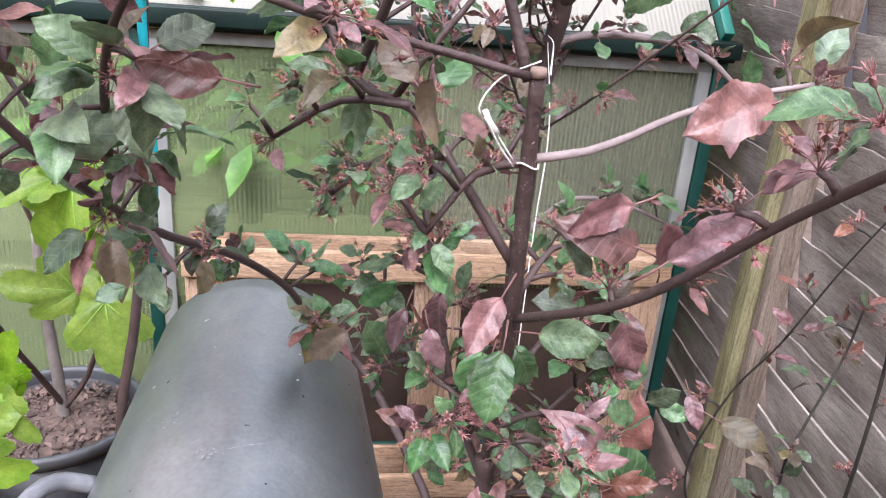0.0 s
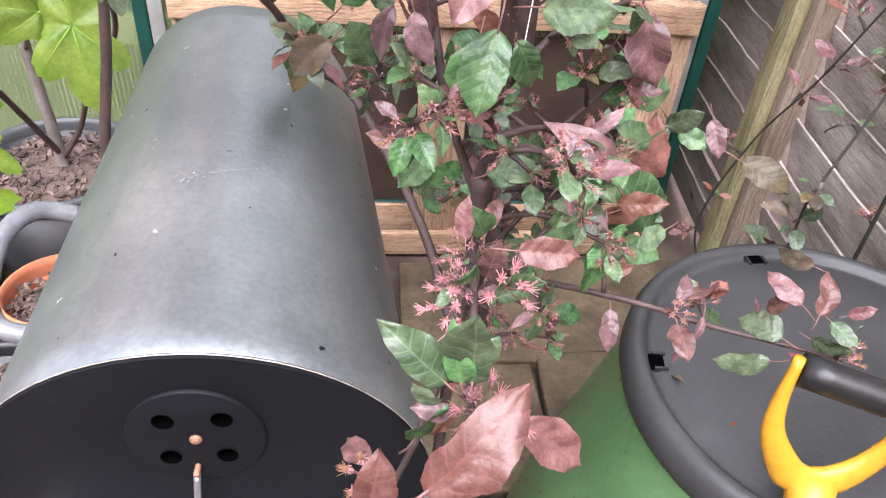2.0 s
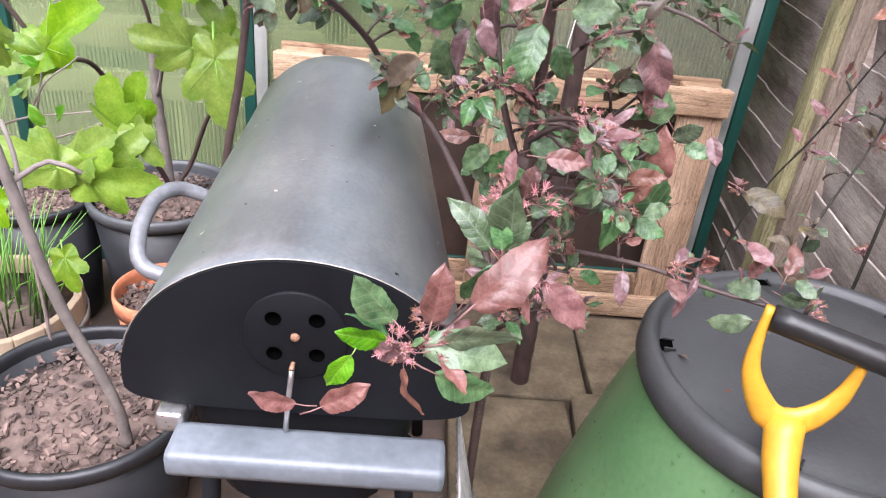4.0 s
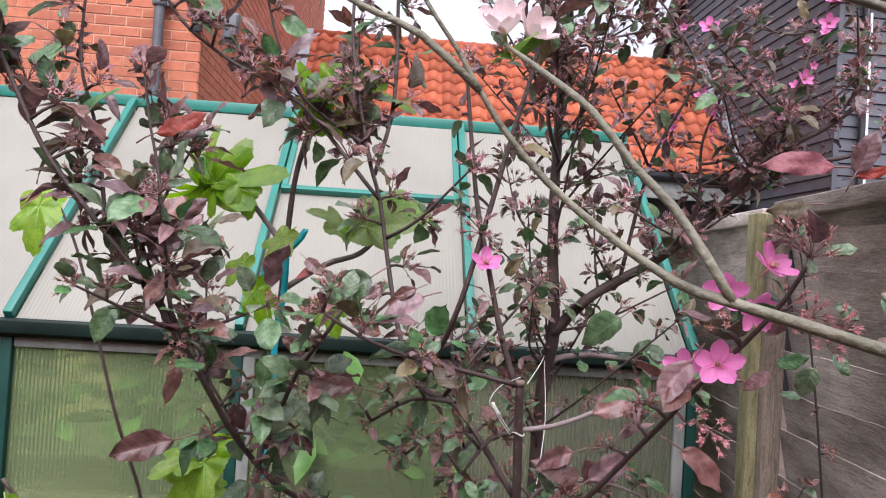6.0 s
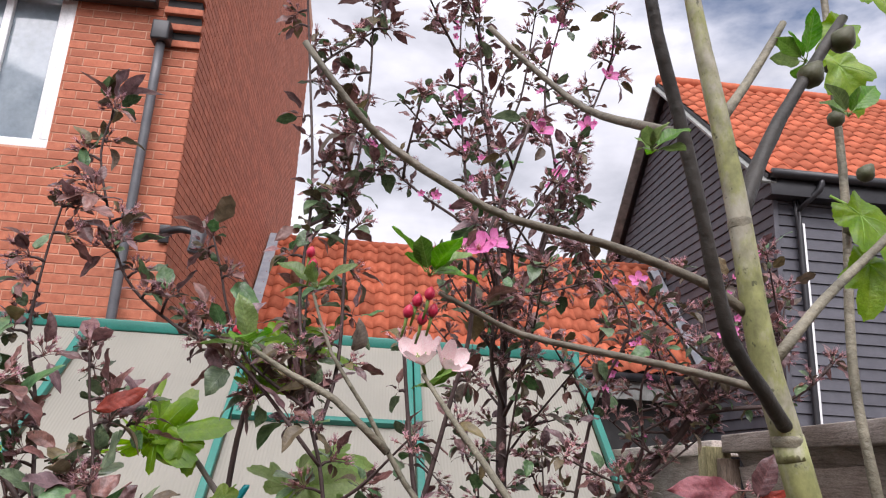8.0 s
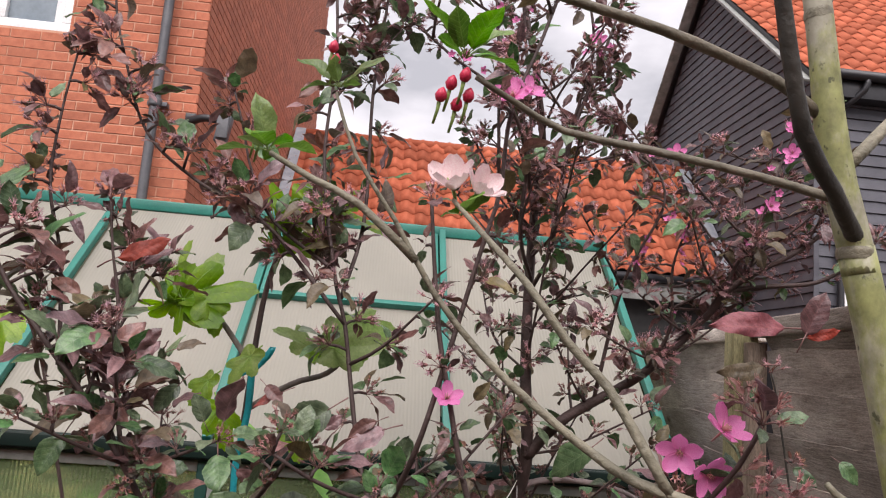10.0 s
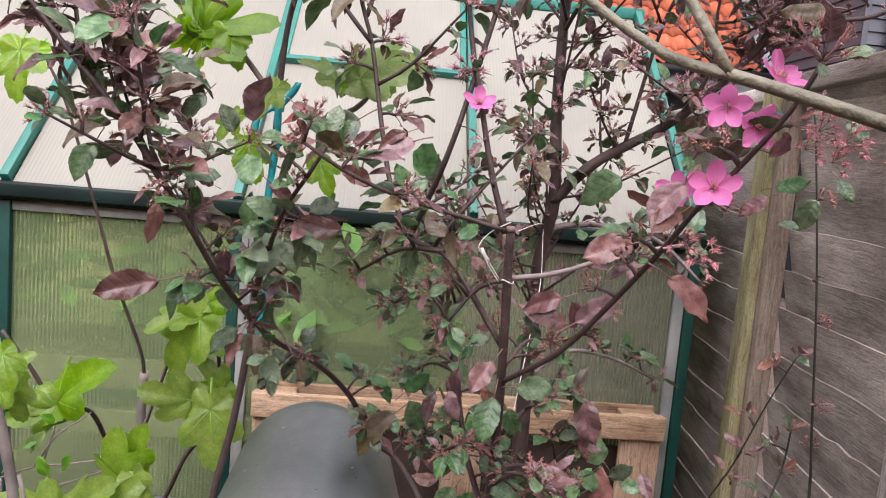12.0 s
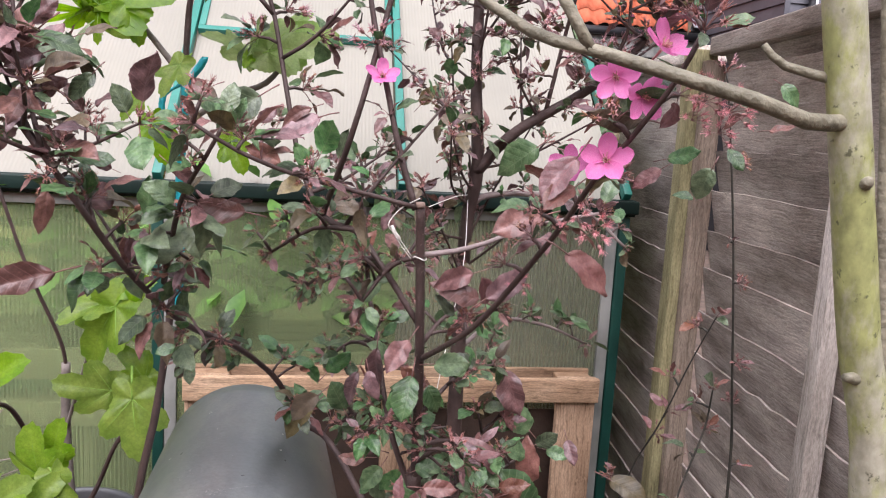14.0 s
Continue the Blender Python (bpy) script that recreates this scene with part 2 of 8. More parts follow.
def plank_mat(name, dark, mid, pale, along=1, lines=1.0):
    """Sawn softwood gone grey: long wavering grain, saw marks, knots, pale bleached and dark damp patches."""
    m = bpy.data.materials.new(name)
    m.use_nodes = True
    n, l = m.node_tree.nodes, m.node_tree.links
    b = n["Principled BSDF"]
    tc = n.new("ShaderNodeTexCoord")
    info = n.new("ShaderNodeObjectInfo")

    def lengthwise(k, other=1.0):
        return [k if i == along else other for i in range(3)]

    patch = noise_at(n, l, tc, 9.0, lengthwise(0.30))
    warp = noise_at(n, l, tc, 7.0, (1, 0.7, 1.0), 2.0)
    # the grain lines bend where the slow noise swells
    shift = n.new("ShaderNodeVectorMath")
    shift.operation = "MULTIPLY_ADD"
    shift.inputs[1].default_value = lengthwise(0.0, 0.03)
    l.new(warp.outputs["Color"], shift.inputs[0])
    l.new(tc.outputs["Object"], shift.inputs[2])
    gm = n.new("ShaderNodeMapping")
    gm.inputs["Scale"].default_value = lengthwise(0.03)
    l.new(shift.outputs[0], gm.inputs["Vector"])
    grain = n.new("ShaderNodeTexNoise")
    grain.inputs["Scale"].default_value, grain.inputs["Detail"].default_value, grain.inputs["Roughness"].default_value = 210.0, 6.0, 0.6
    l.new(gm.outputs[0], grain.inputs["Vector"])
    km = n.new("ShaderNodeMapping")
    km.inputs["Scale"].default_value = lengthwise(0.55)
    l.new(tc.outputs["Object"], km.inputs["Vector"])
    knot = n.new("ShaderNodeTexVoronoi")
    knot.inputs["Scale"].default_value = 7.0
    l.new(km.outputs[0], knot.inputs["Vector"])
    fine = noise_at(n, l, tc, 420.0, lengthwise(0.25), 3.0)
    base = ramp_of(n, l, patch.outputs["Fac"], [(0.30, dark), (0.50, mid), (0.72, pale)]).outputs[0]
    low, high = 1 - 0.42 * lines, 1 + 0.14 * lines
    streaks = ramp_of(n, l, grain.outputs["Fac"], [(0.33, (low, low * 0.98, low * 0.96)), (0.50, (1.0, 1.0, 1.0)), (0.67, (high, high, high))]).outputs[0]
    col = blend(n, l, 1.0, base, streaks, "MULTIPLY")
    knots = ramp_of(n, l, knot.outputs["Distance"], [(0.035, (0.30, 0.25, 0.22)), (0.075, (0.75, 0.70, 0.66)), (0.13, (1.0, 1.0, 1.0))]).outputs[0]
    col = blend(n, l, 1.0, col, knots, "MULTIPLY")
    dots = ramp_of(n, l, fine.outputs["Fac"], [(0.30, (0.72, 0.72, 0.72)), (0.70, (1.18, 1.18, 1.18))]).outputs[0]
    col = blend(n, l, 1.0, col, dots, "MULTIPLY")
    hsv = n.new("ShaderNodeHueSaturation")
    val = n.new("ShaderNodeMath")
    val.operation = "MULTIPLY_ADD"
    val.inputs[1].default_value, val.inputs[2].default_value = 0.40, 0.86
    l.new(info.outputs["Random"], val.inputs[0])
    l.new(val.outputs[0], hsv.inputs["Value"])
    l.new(col, hsv.inputs["Color"])
    l.new(hsv.outputs[0], b.inputs["Base Color"])
    bp = n.new("ShaderNodeBump")
    bp.inputs["Strength"].default_value, bp.inputs["Distance"].default_value = 0.7, 0.003
    l.new(grain.outputs["Fac"], bp.inputs["Height"])
    l.new(bp.outputs[0], b.inputs["Normal"])
    b.inputs["Roughness"].default_value = 0.85
    b.inputs["Specular IOR Level"].default_value = 0.25
    return m


def algae_mat(name, grey, pale, green, speck):
    """Smooth grey bark with upright films of algae, pale scuffs and dark specks."""
    m = bpy.data.materials.new(name)
    m.use_nodes = True
    n, l = m.node_tree.nodes, m.node_tree.links
    b = n["Principled BSDF"]
    tc = n.new("ShaderNodeTexCoord")
    film = noise_at(n, l, tc, 22.0, (1, 1, 0.5), 7.0, 0.7)
    mott = noise_at(n, l, tc, 110.0, (1, 1, 0.7), 4.0)
    spot = noise_at(n, l, tc, 160.0, (1, 1, 0.8), 3.0)
    bark = ramp_of(n, l, mott.outputs["Fac"], [(0.35, grey), (0.65, pale)]).outputs[0]
    alg = ramp_of(n, l, mott.outputs["Fac"], [(0.30, [c * 0.75 for c in green]), (0.70, [c * 1.7 for c in green])]).outputs[0]
    mask = ramp_of(n, l, film.outputs["Fac"], [(0.44, (0.0, 0.0, 0.0)), (0.56, (0.85, 0.85, 0.85))]).outputs[0]
    col = blend(n, l, mask, bark, alg)
    dark = n.new("ShaderNodeRGB")
    dark.outputs[0].default_value = rgb(speck)
    smask = ramp_of(n, l, spot.outputs["Fac"], [(0.63, (0.0, 0.0, 0.0)), (0.70, (0.8, 0.8, 0.8))]).outputs[0]
    col = blend(n, l, smask, col, dark.outputs[0])
    l.new(col, b.inputs["Base Color"])
    bp = n.new("ShaderNodeBump")
    bp.inputs["Strength"].default_value, bp.inputs["Distance"].default_value = 0.35, 0.0015
    l.new(mott.outputs["Fac"], bp.inputs["Height"])
    l.new(bp.outputs[0], b.inputs["Normal"])
    b.inputs["Roughness"].default_value = 0.62
    return m


M_soil = mat("soil", (0.045, 0.031, 0.023), (0.13, 0.090, 0.068), 0.95, 9, 90, 0.4)
M_compost = mat("compost", (0.06, 0.042, 0.034), (0.16, 0.11, 0.09), 0.95, 30, 160, 0.4)
M_chip = mat("bark_chip", (0.045, 0.030, 0.024), (0.17, 0.115, 0.095), 0.9, 30, 140, 0.4, vary=0.55, island=True)
M_slab = mat("sandstone_slab", (0.045, 0.033, 0.019), (0.165, 0.125, 0.075), 0.85, 11, 90, 0.8, vary=0.2, streak=0.9)
# One green paint: roof bars coloured as lit, gutter as in the eaves' shade.
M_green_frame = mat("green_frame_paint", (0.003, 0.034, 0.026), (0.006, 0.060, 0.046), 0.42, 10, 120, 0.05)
M_frame_lit = mat("lit_frame_paint", (0.010, 0.13, 0.10), (0.016, 0.18, 0.14), 0.42, 10, 120, 0.05)
M_gutter_shade = mat("shaded_green_gutter", (0.003, 0.010, 0.008), (0.006, 0.020, 0.016), 0.5, 10, 120, 0.05, spec=0.25)
M_dark_backing = mat("dark_brown_backing", (0.030, 0.018, 0.012), (0.070, 0.040, 0.028), 0.85, 8, 90, 0.4)
M_strip = mat("grey_strip", (0.14, 0.15, 0.14), (0.30, 0.305, 0.285), 0.6, 8, 60, 0.2, grain=(1, 1, 0.1))
M_wall_sheet = sheet_mat("wall_polycarbonate", (0.90, 1.0, 0.81), 0.64, (0.36, 0.43, 0.25), 0.45, 546.0, 0.22, 0.11)
M_roof_sheet = sheet_mat("roof_polycarbonate", (0.86, 0.87, 0.80), 0.08, (0.54, 0.52, 0.45), 0.5, 546.0, 0.35)
# Greyer, milkier sheet for the right-hand bay.
M_wall_sheet_dull = sheet_mat("greyer_wall_polycarbonate", (0.88, 0.92, 0.78), 0.56, (0.38, 0.39, 0.30), 0.45, 546.0, 0.25, 0.14)
M_pallet = plank_mat("pallet_pine", (0.24, 0.145, 0.088), (0.42, 0.275, 0.175), (0.56, 0.40, 0.275), 0, 1.2)
M_pallet_upright = plank_mat("pallet_pine_upright", (0.22, 0.135, 0.085), (0.38, 0.25, 0.165), (0.52, 0.37, 0.26), 2, 1.2)
M_fence_grey = plank_mat("grey_upright_board", (0.17, 0.145, 0.125), (0.33, 0.295, 0.26), (0.48, 0.44, 0.40), 2)
M_pallet_block = mat("pallet_chipblock", (0.25, 0.14, 0.08), (0.44, 0.28, 0.17), 0.9, 40, 150, 0.9)
M_fence_board = plank_mat("weathered_fence_board", (0.15, 0.125, 0.106), (0.36, 0.315, 0.28), (0.60, 0.55, 0.495), 1, 0.75)
M_fence_post = plank_mat("treated_green_post", (0.165, 0.15, 0.078), (0.34, 0.31, 0.17), (0.46, 0.425, 0.26), 2)
M_fence_batten = plank_mat("brown_fence_batten", (0.15, 0.115, 0.088), (0.29, 0.23, 0.18), (0.42, 0.345, 0.28), 2)
M_bbq = mat("black_enamel_lid", (0.175, 0.195, 0.203), (0.305, 0.322, 0.322), 0.40, 4, 150, 0.10, spec=0.8, coat=0.2, metal=0.72, contrast=0.3)


def weather_lid(m):
    """White spatters, a few dark chips and dusty smears on the satin lid."""
    n, l = m.node_tree.nodes, m.node_tree.links
    b = n["Principled BSDF"]
    tc = n.new("ShaderNodeTexCoord")
    was = b.inputs["Base Color"].links[0].from_socket
    smear = noise_at(n, l, tc, 9.0, (1.0, 0.55, 1.0), 5.0)
    dusty = ramp_of(n, l, smear.outputs["Fac"], [(0.40, (0.84, 0.85, 0.86)), (0.52, (1.0, 1.0, 1.0)), (0.66, (1.16, 1.14, 1.10))]).outputs[0]
    col = blend(n, l, 1.0, was, dusty, "MULTIPLY")
    for scale, limit, tint, keep in ((26.0, 0.075, (0.75, 0.75, 0.72, 1.0), 0.62), (34.0, 0.085, (0.02, 0.02, 0.02, 1.0), 0.70)):
        warp = noise_at(n, l, tc, 60.0, (1, 1, 1), 3.0)
        add = n.new("ShaderNodeVectorMath")
        add.operation = "MULTIPLY_ADD"
        add.inputs[1].default_value = (0.02, 0.02, 0.02)
        l.new(warp.outputs["Color"], add.inputs[0])
        l.new(tc.outputs["Object"], add.inputs[2])
        v = n.new("ShaderNodeTexVoronoi")
        v.inputs["Scale"].default_value = scale
        l.new(add.outputs[0], v.inputs["Vector"])
        near = n.new("ShaderNodeMath")
        near.operation = "LESS_THAN"
        near.inputs[1].default_value = limit
        l.new(v.outputs["Distance"], near.inputs[0])
        some = n.new("ShaderNodeSeparateColor")
        l.new(v.outputs["Color"], some.inputs[0])
        pick = n.new("ShaderNodeMath")
        pick.operation = "GREATER_THAN"
        pick.inputs[1].default_value = keep
        l.new(some.outputs[0], pick.inputs[0])
        both = n.new("ShaderNodeMath")
        both.operation = "MULTIPLY"
        l.new(near.outputs[0], both.inputs[0])
        l.new(pick.outputs[0], both.inputs[1])
        mix = n.new("ShaderNodeMix")
        mix.data_type = "RGBA"
        l.new(both.outputs[0], mix.inputs[0])
        l.new(col, mix.inputs[6])
        mix.inputs[7].default_value = tint
        col = mix.outputs[2]
    l.new(col, b.inputs["Base Color"])


weather_lid(M_bbq)
M_bbq_face = mat("matt_black_steel", (0.004, 0.0045, 0.006), (0.008, 0.009, 0.011), 0.6, 6, 120, 0.08, spec=0.18)
M_bright_edge = mat("worn_bright_edge", (0.35, 0.30, 0.26), (0.55, 0.5, 0.46), 0.4, 60, 200, 0.2, metal=0.6)
M_rust = mat("rusty_screw", (0.18, 0.085, 0.05), (0.36, 0.20, 0.12), 0.7, 60, 200, 0.4)
# Black standing in for the shade inside holes and slots.
M_hole = mat("hole_shade_black", (0.001, 0.001, 0.001), (0.002, 0.002, 0.002), 1.0, spec=0.0)
M_steel = mat("bright_steel", (0.5, 0.5, 0.5), (0.65, 0.65, 0.64), 0.3, 20, 100, 0.1, metal=0.9)
M_greytube = mat("grey_metal_tube", (0.13, 0.135, 0.145), (0.21, 0.215, 0.225), 0.45, 30, 120, 0.15, metal=0.2)
M_scuff = mat("pale_scuff", (0.22, 0.22, 0.22), (0.42, 0.42, 0.41), 0.7, 80, 300, 0.3)
M_compost_green = mat("green_plastic", (0.060, 0.138, 0.056), (0.108, 0.205, 0.088), 0.32, 5, 80, 0.08, contrast=0.3)
M_compost_lid = mat("black_plastic_lid", (0.026, 0.027, 0.028), (0.053, 0.055, 0.055), 0.5, 6, 130, 0.15, contrast=0.3)
M_yellow = mat("yellow_plastic", (0.50, 0.25, 0.018), (0.60, 0.315, 0.028), 0.42, 8, 90, 0.08)
M_blackgrip = mat("black_rubber_grip", (0.010, 0.010, 0.010), (0.022, 0.022, 0.022), 0.4, 20, 100, 0.1)
M_blackpot = mat("black_plastic_pot", (0.010, 0.011, 0.013), (0.022, 0.023, 0.026), 0.45, 8, 80, 0.1)
M_greyrim = mat("grey_plastic_rim", (0.045, 0.048, 0.052), (0.085, 0.09, 0.095), 0.5, 12, 80, 0.1)
M_terracotta = mat("terracotta", (0.42, 0.13, 0.06), (0.56, 0.20, 0.10), 0.8, 14, 90, 0.25)
M_barrelwood = mat("barrel_oak", (0.22, 0.16, 0.10), (0.38, 0.29, 0.20), 0.85, 5, 50, 0.4, grain=(1, 1, 0.1), vary=0.15)
M_bark_crab = mat("crab_apple_bark", (0.032, 0.019, 0.017), (0.095, 0.060, 0.054), 0.6, 24, 150, 0.5, contrast=0.3)
M_bark_grey = mat("grey_twig_bark", (0.16, 0.125, 0.12), (0.28, 0.22, 0.21), 0.6, 24, 150, 0.4)
M_bark_fig = mat("grey_fig_bark", (0.115, 0.098, 0.088), (0.24, 0.205, 0.185), 0.75, 18, 130, 0.35)
M_bark_near = mat("smooth_green_grey_bark", (0.105, 0.098, 0.066), (0.27, 0.25, 0.18), 0.6, 30, 170, 0.6, contrast=0.22, streak=1.0)
M_bark_lichen = algae_mat("algae_green_bark", (0.27, 0.26, 0.19), (0.40, 0.385, 0.30), (0.185, 0.20, 0.060), (0.045, 0.048, 0.020))
# Near-black bark for two limbs of the near tree and the sapling.
M_bark_dark = mat("near_black_bark", (0.013, 0.012, 0.009), (0.042, 0.038, 0.030), 0.6, 16, 130, 0.4)
# Darker than the near tree's other grey bark.
M_bark_mid = mat("mid_grey_bark", (0.090, 0.082, 0.056), (0.215, 0.192, 0.145), 0.6, 26, 150, 0.5, streak=0.9)
M_fig_vein = mat("pale_fig_vein", (0.17, 0.34, 0.04), (0.25, 0.42, 0.07), 0.5, 60, 200, 0.1)
M_cut = mat("pale_cut_wood", (0.15, 0.10, 0.08), (0.26, 0.18, 0.14), 0.8, 40, 120, 0.4)
M_lenticel = mat("pale_lenticel", (0.35, 0.28, 0.24), (0.5, 0.42, 0.37), 0.8)
M_leaf_purple = leaf_mat("purple_leaf", (0.088, 0.042, 0.042), (0.29, 0.158, 0.155), (0.34, 0.19, 0.19), 38.0, rough=0.38)
M_leaf_green = leaf_mat("dull_green_leaf", (0.036, 0.080, 0.034), (0.155, 0.245, 0.118), (0.24, 0.31, 0.18), 38.0, rough=0.37)
M_leaf_bronze = leaf_mat("bronze_leaf", (0.075, 0.058, 0.036), (0.17, 0.130, 0.080), (0.22, 0.17, 0.11), 50.0, rough=0.50)
M_leaf_pink = leaf_mat("pink_young_leaf", (0.13, 0.052, 0.048), (0.28, 0.142, 0.128), (0.32, 0.13, 0.13), 38.0, rough=0.40, translucent=0.26)
M_leaf_fig = leaf_mat("bright_fig_leaf", (0.14, 0.285, 0.017), (0.285, 0.44, 0.050), (0.38, 0.56, 0.12), 42.0, rough=0.40, translucent=0.5, vary=0.16, lines=0.10, ribs=0.06, wander=0.4, web_dark=0.93)
# Paler fig leaf, the same on both faces.
M_leaf_fig_pale = leaf_mat("pale_fig_leaf", (0.23, 0.36, 0.10), (0.37, 0.49, 0.20), (0.48, 0.58, 0.30), 42.0, rough=0.5, translucent=0.45, vary=0.14, lines=0.10, ribs=0.06, wander=0.4, web_dark=0.93)
M_leaf_red = leaf_mat("reddened_leaf", (0.17, 0.022, 0.018), (0.34, 0.060, 0.046), (0.36, 0.09, 0.075), 50.0, rough=0.62, translucent=0.12)
M_leaf_apple = leaf_mat("fresh_green_leaf", (0.08, 0.20, 0.02), (0.17, 0.33, 0.05), (0.3, 0.42, 0.14), 50.0, translucent=0.35)
M_petiole = mat("pink_petiole", (0.15, 0.07, 0.065), (0.27, 0.14, 0.125), 0.5, 60, 200, 0.1)
M_petiole_green = mat("green_petiole", (0.16, 0.26, 0.05), (0.26, 0.36, 0.10), 0.5, 60, 200, 0.1)
M_calyx = mat("spent_calyx", (0.20, 0.088, 0.085), (0.42, 0.22, 0.205), 0.7, 120, 300, 0.3, vary=0.35)
M_stamen = mat("pink_stamen", (0.30, 0.115, 0.11), (0.56, 0.28, 0.25), 0.6, 120, 300, 0.1, vary=0.3)
M_mauve = mat("mauve_stamens", (0.40, 0.20, 0.25), (0.66, 0.42, 0.46), 0.6, 120, 300, 0.1, vary=0.3)
M_brown_brush = mat("withered_stamens", (0.22, 0.10, 0.06), (0.46, 0.24, 0.14), 0.7, 120, 300, 0.1, vary=0.3)
M_pink_brush = mat("rose_pink_stamens", (0.58, 0.20, 0.24), (0.80, 0.42, 0.44), 0.6, 120, 300, 0.1, vary=0.2)
M_petal = mat("magenta_petal", (0.72, 0.12, 0.42), (0.90, 0.36, 0.64), 0.5, 40, 200, 0.1, translucent=0.35, vary=0.1)
M_petal_pale = mat("pale_pink_petal", (0.80, 0.52, 0.55), (0.92, 0.82, 0.80), 0.5, 30, 200, 0.1, translucent=0.3)
M_bud = mat("crimson_bud", (0.48, 0.015, 0.05), (0.66, 0.04, 0.10), 0.4, 60, 200, 0.1)
M_figfruit = mat("green_fig_fruit", (0.05, 0.06, 0.025), (0.10, 0.10, 0.05), 0.5, 40, 120, 0.2)
M_string = mat("white_string", (0.62, 0.60, 0.55), (0.78, 0.76, 0.72), 0.85, 80, 600, 0.4)
M_ribbon = mat("turquoise_ribbon", (0.0, 0.28, 0.34), (0.01, 0.42, 0.48), 0.4, 30, 200, 0.1)
M_chive = mat("chive_green", (0.07, 0.20, 0.025), (0.15, 0.32, 0.06), 0.5, 40, 150, 0.1, island=True, vary=0.2)
M_brick = mat("red_brick", (0.33, 0.095, 0.050), (0.47, 0.158, 0.088), 0.85, 16, 120, 0.4, vary=0.16)
M_brick_mass = mat("red_brick_mass", (0.34, 0.100, 0.053), (0.48, 0.165, 0.092), 0.85, 16, 120, 0.4, vary=0.14, island=True)
M_mortar = mat("mortar", (0.47, 0.24, 0.16), (0.58, 0.33, 0.23), 0.9, 10, 90, 0.3)
M_tile = mat("orange_pantile", (0.31, 0.075, 0.038), (0.45, 0.130, 0.070), 0.85, 6, 90, 0.3, vary=0.25, spec=0.2)
M_tile_mass = mat("orange_pantile_mass", (0.46, 0.13, 0.06), (0.62, 0.22, 0.105), 0.75, 6, 90, 0.3, vary=0.14, island=True)
M_clap = mat("slate_grey_weatherboard", (0.058, 0.058, 0.070), (0.088, 0.088, 0.102), 0.6, 5, 60, 0.25, vary=0.1, grain=(0.3, 0.3, 1))
M_clap_side = mat("dark_weatherboard_underlay", (0.02, 0.02, 0.024), (0.03, 0.03, 0.035), 0.8)
M_lead = mat("lead_flashing", (0.24, 0.26, 0.29), (0.36, 0.38, 0.41), 0.5, 8, 60, 0.3, metal=0.3)
M_whitepaint = mat("white_paint", (0.70, 0.71, 0.71), (0.82, 0.82, 0.81), 0.4, 5, 60, 0.05)
M_pipe = mat("grey_downpipe", (0.065, 0.068, 0.075), (0.105, 0.108, 0.115), 0.45, 8, 60, 0.1)
M_blackpipe = mat("black_gutter", (0.012, 0.012, 0.014), (0.025, 0.025, 0.028), 0.4, 8, 60, 0.1)
M_glass_win = mat("window_glass", (0.16, 0.20, 0.23), (0.26, 0.31, 0.34), 0.08, 3, 20, 0.0, spec=0.8)
# Near-black standing in for shade: garage opening, corbel gaps, under the tiles.
M_shade_black = mat("shade_black", (0.02, 0.02, 0.02), (0.04, 0.04, 0.04), 0.9)
M_galv = mat("galvanised_wire", (0.25, 0.24, 0.23), (0.4, 0.39, 0.37), 0.5, 30, 120, 0.2, metal=0.5)
M_greyblue = mat("grey_blue_plastic", (0.10, 0.115, 0.13), (0.16, 0.18, 0.20), 0.4, 10, 80, 0.05)
M_staging = mat("staging_timber", (0.10, 0.078, 0.058), (0.19, 0.15, 0.12), 0.85, 6, 60, 0.4, grain=(0.1, 1, 1))
M_inner_leaf = mat("greenhouse_plant_leaf", (0.05, 0.14, 0.022), (0.14, 0.29, 0.06), 0.5, 20, 100, 0.2, translucent=0.25, island=True, vary=0.3)


# ---- mesh helpers ----
def group_of(name, loc, label, category, group="", kind=""):
    e = new(name)
    e.empty_display_size = 0.05
    e.location = loc
    return tagged(e, label, category, group, kind)


def mesh_of(name, bm, material, smooth=True):
    me = bpy.data.meshes.new(name)
    bm.normal_update()
    bm.to_mesh(me)
    bm.free()
    if smooth:
        me.polygons.foreach_set("use_smooth", [True] * len(me.polygons))
    me.materials.append(material)
    return me


def under(ob, parent):
    """Keeps ob where it is in the world while it belongs to parent."""
    if parent is not None:
        ob.parent = parent
        ob.matrix_parent_inverse = Matrix.Translation(-parent.location) if parent.type == "EMPTY" else Matrix.Identity(4)
    return ob


def part(name, bm, material, parent=None, label="", smooth=True):
    return under(tagged(new(name, mesh_of(name, bm, material, smooth)), label), parent)


def piece(name, me, m, parent):
    """One more object on a shared mesh, at the pose m."""
    ob = new(name, me)
    ob.matrix_basis = m
    return under(ob, parent)


def box(bm, x0, x1, y0, y1, z0, z1, bevel=0.0, m=None):
    vs = [bm.verts.new((x, y, z)) for z in (z0, z1) for y in (y0, y1) for x in (x0, x1)]
    fs = [bm.faces.new([vs[i] for i in f]) for f in ((0, 2, 3, 1), (4, 5, 7, 6), (0, 1, 5, 4), (2, 6, 7, 3), (0, 4, 6, 2), (1, 3, 7, 5))]
    if bevel:
        r = bmesh.ops.bevel(bm, geom=list({e for f in fs for e in f.edges}), offset=bevel, segments=2, affect="EDGES", profile=0.6)
        vs = list({v for v in vs if v.is_valid} | {v for f in r["faces"] for v in f.verts})
    if m is not None:
        bmesh.ops.transform(bm, matrix=m, verts=vs)
    return bm


def boxed(*a, **k):
    return box(bmesh.new(), *a, **k)


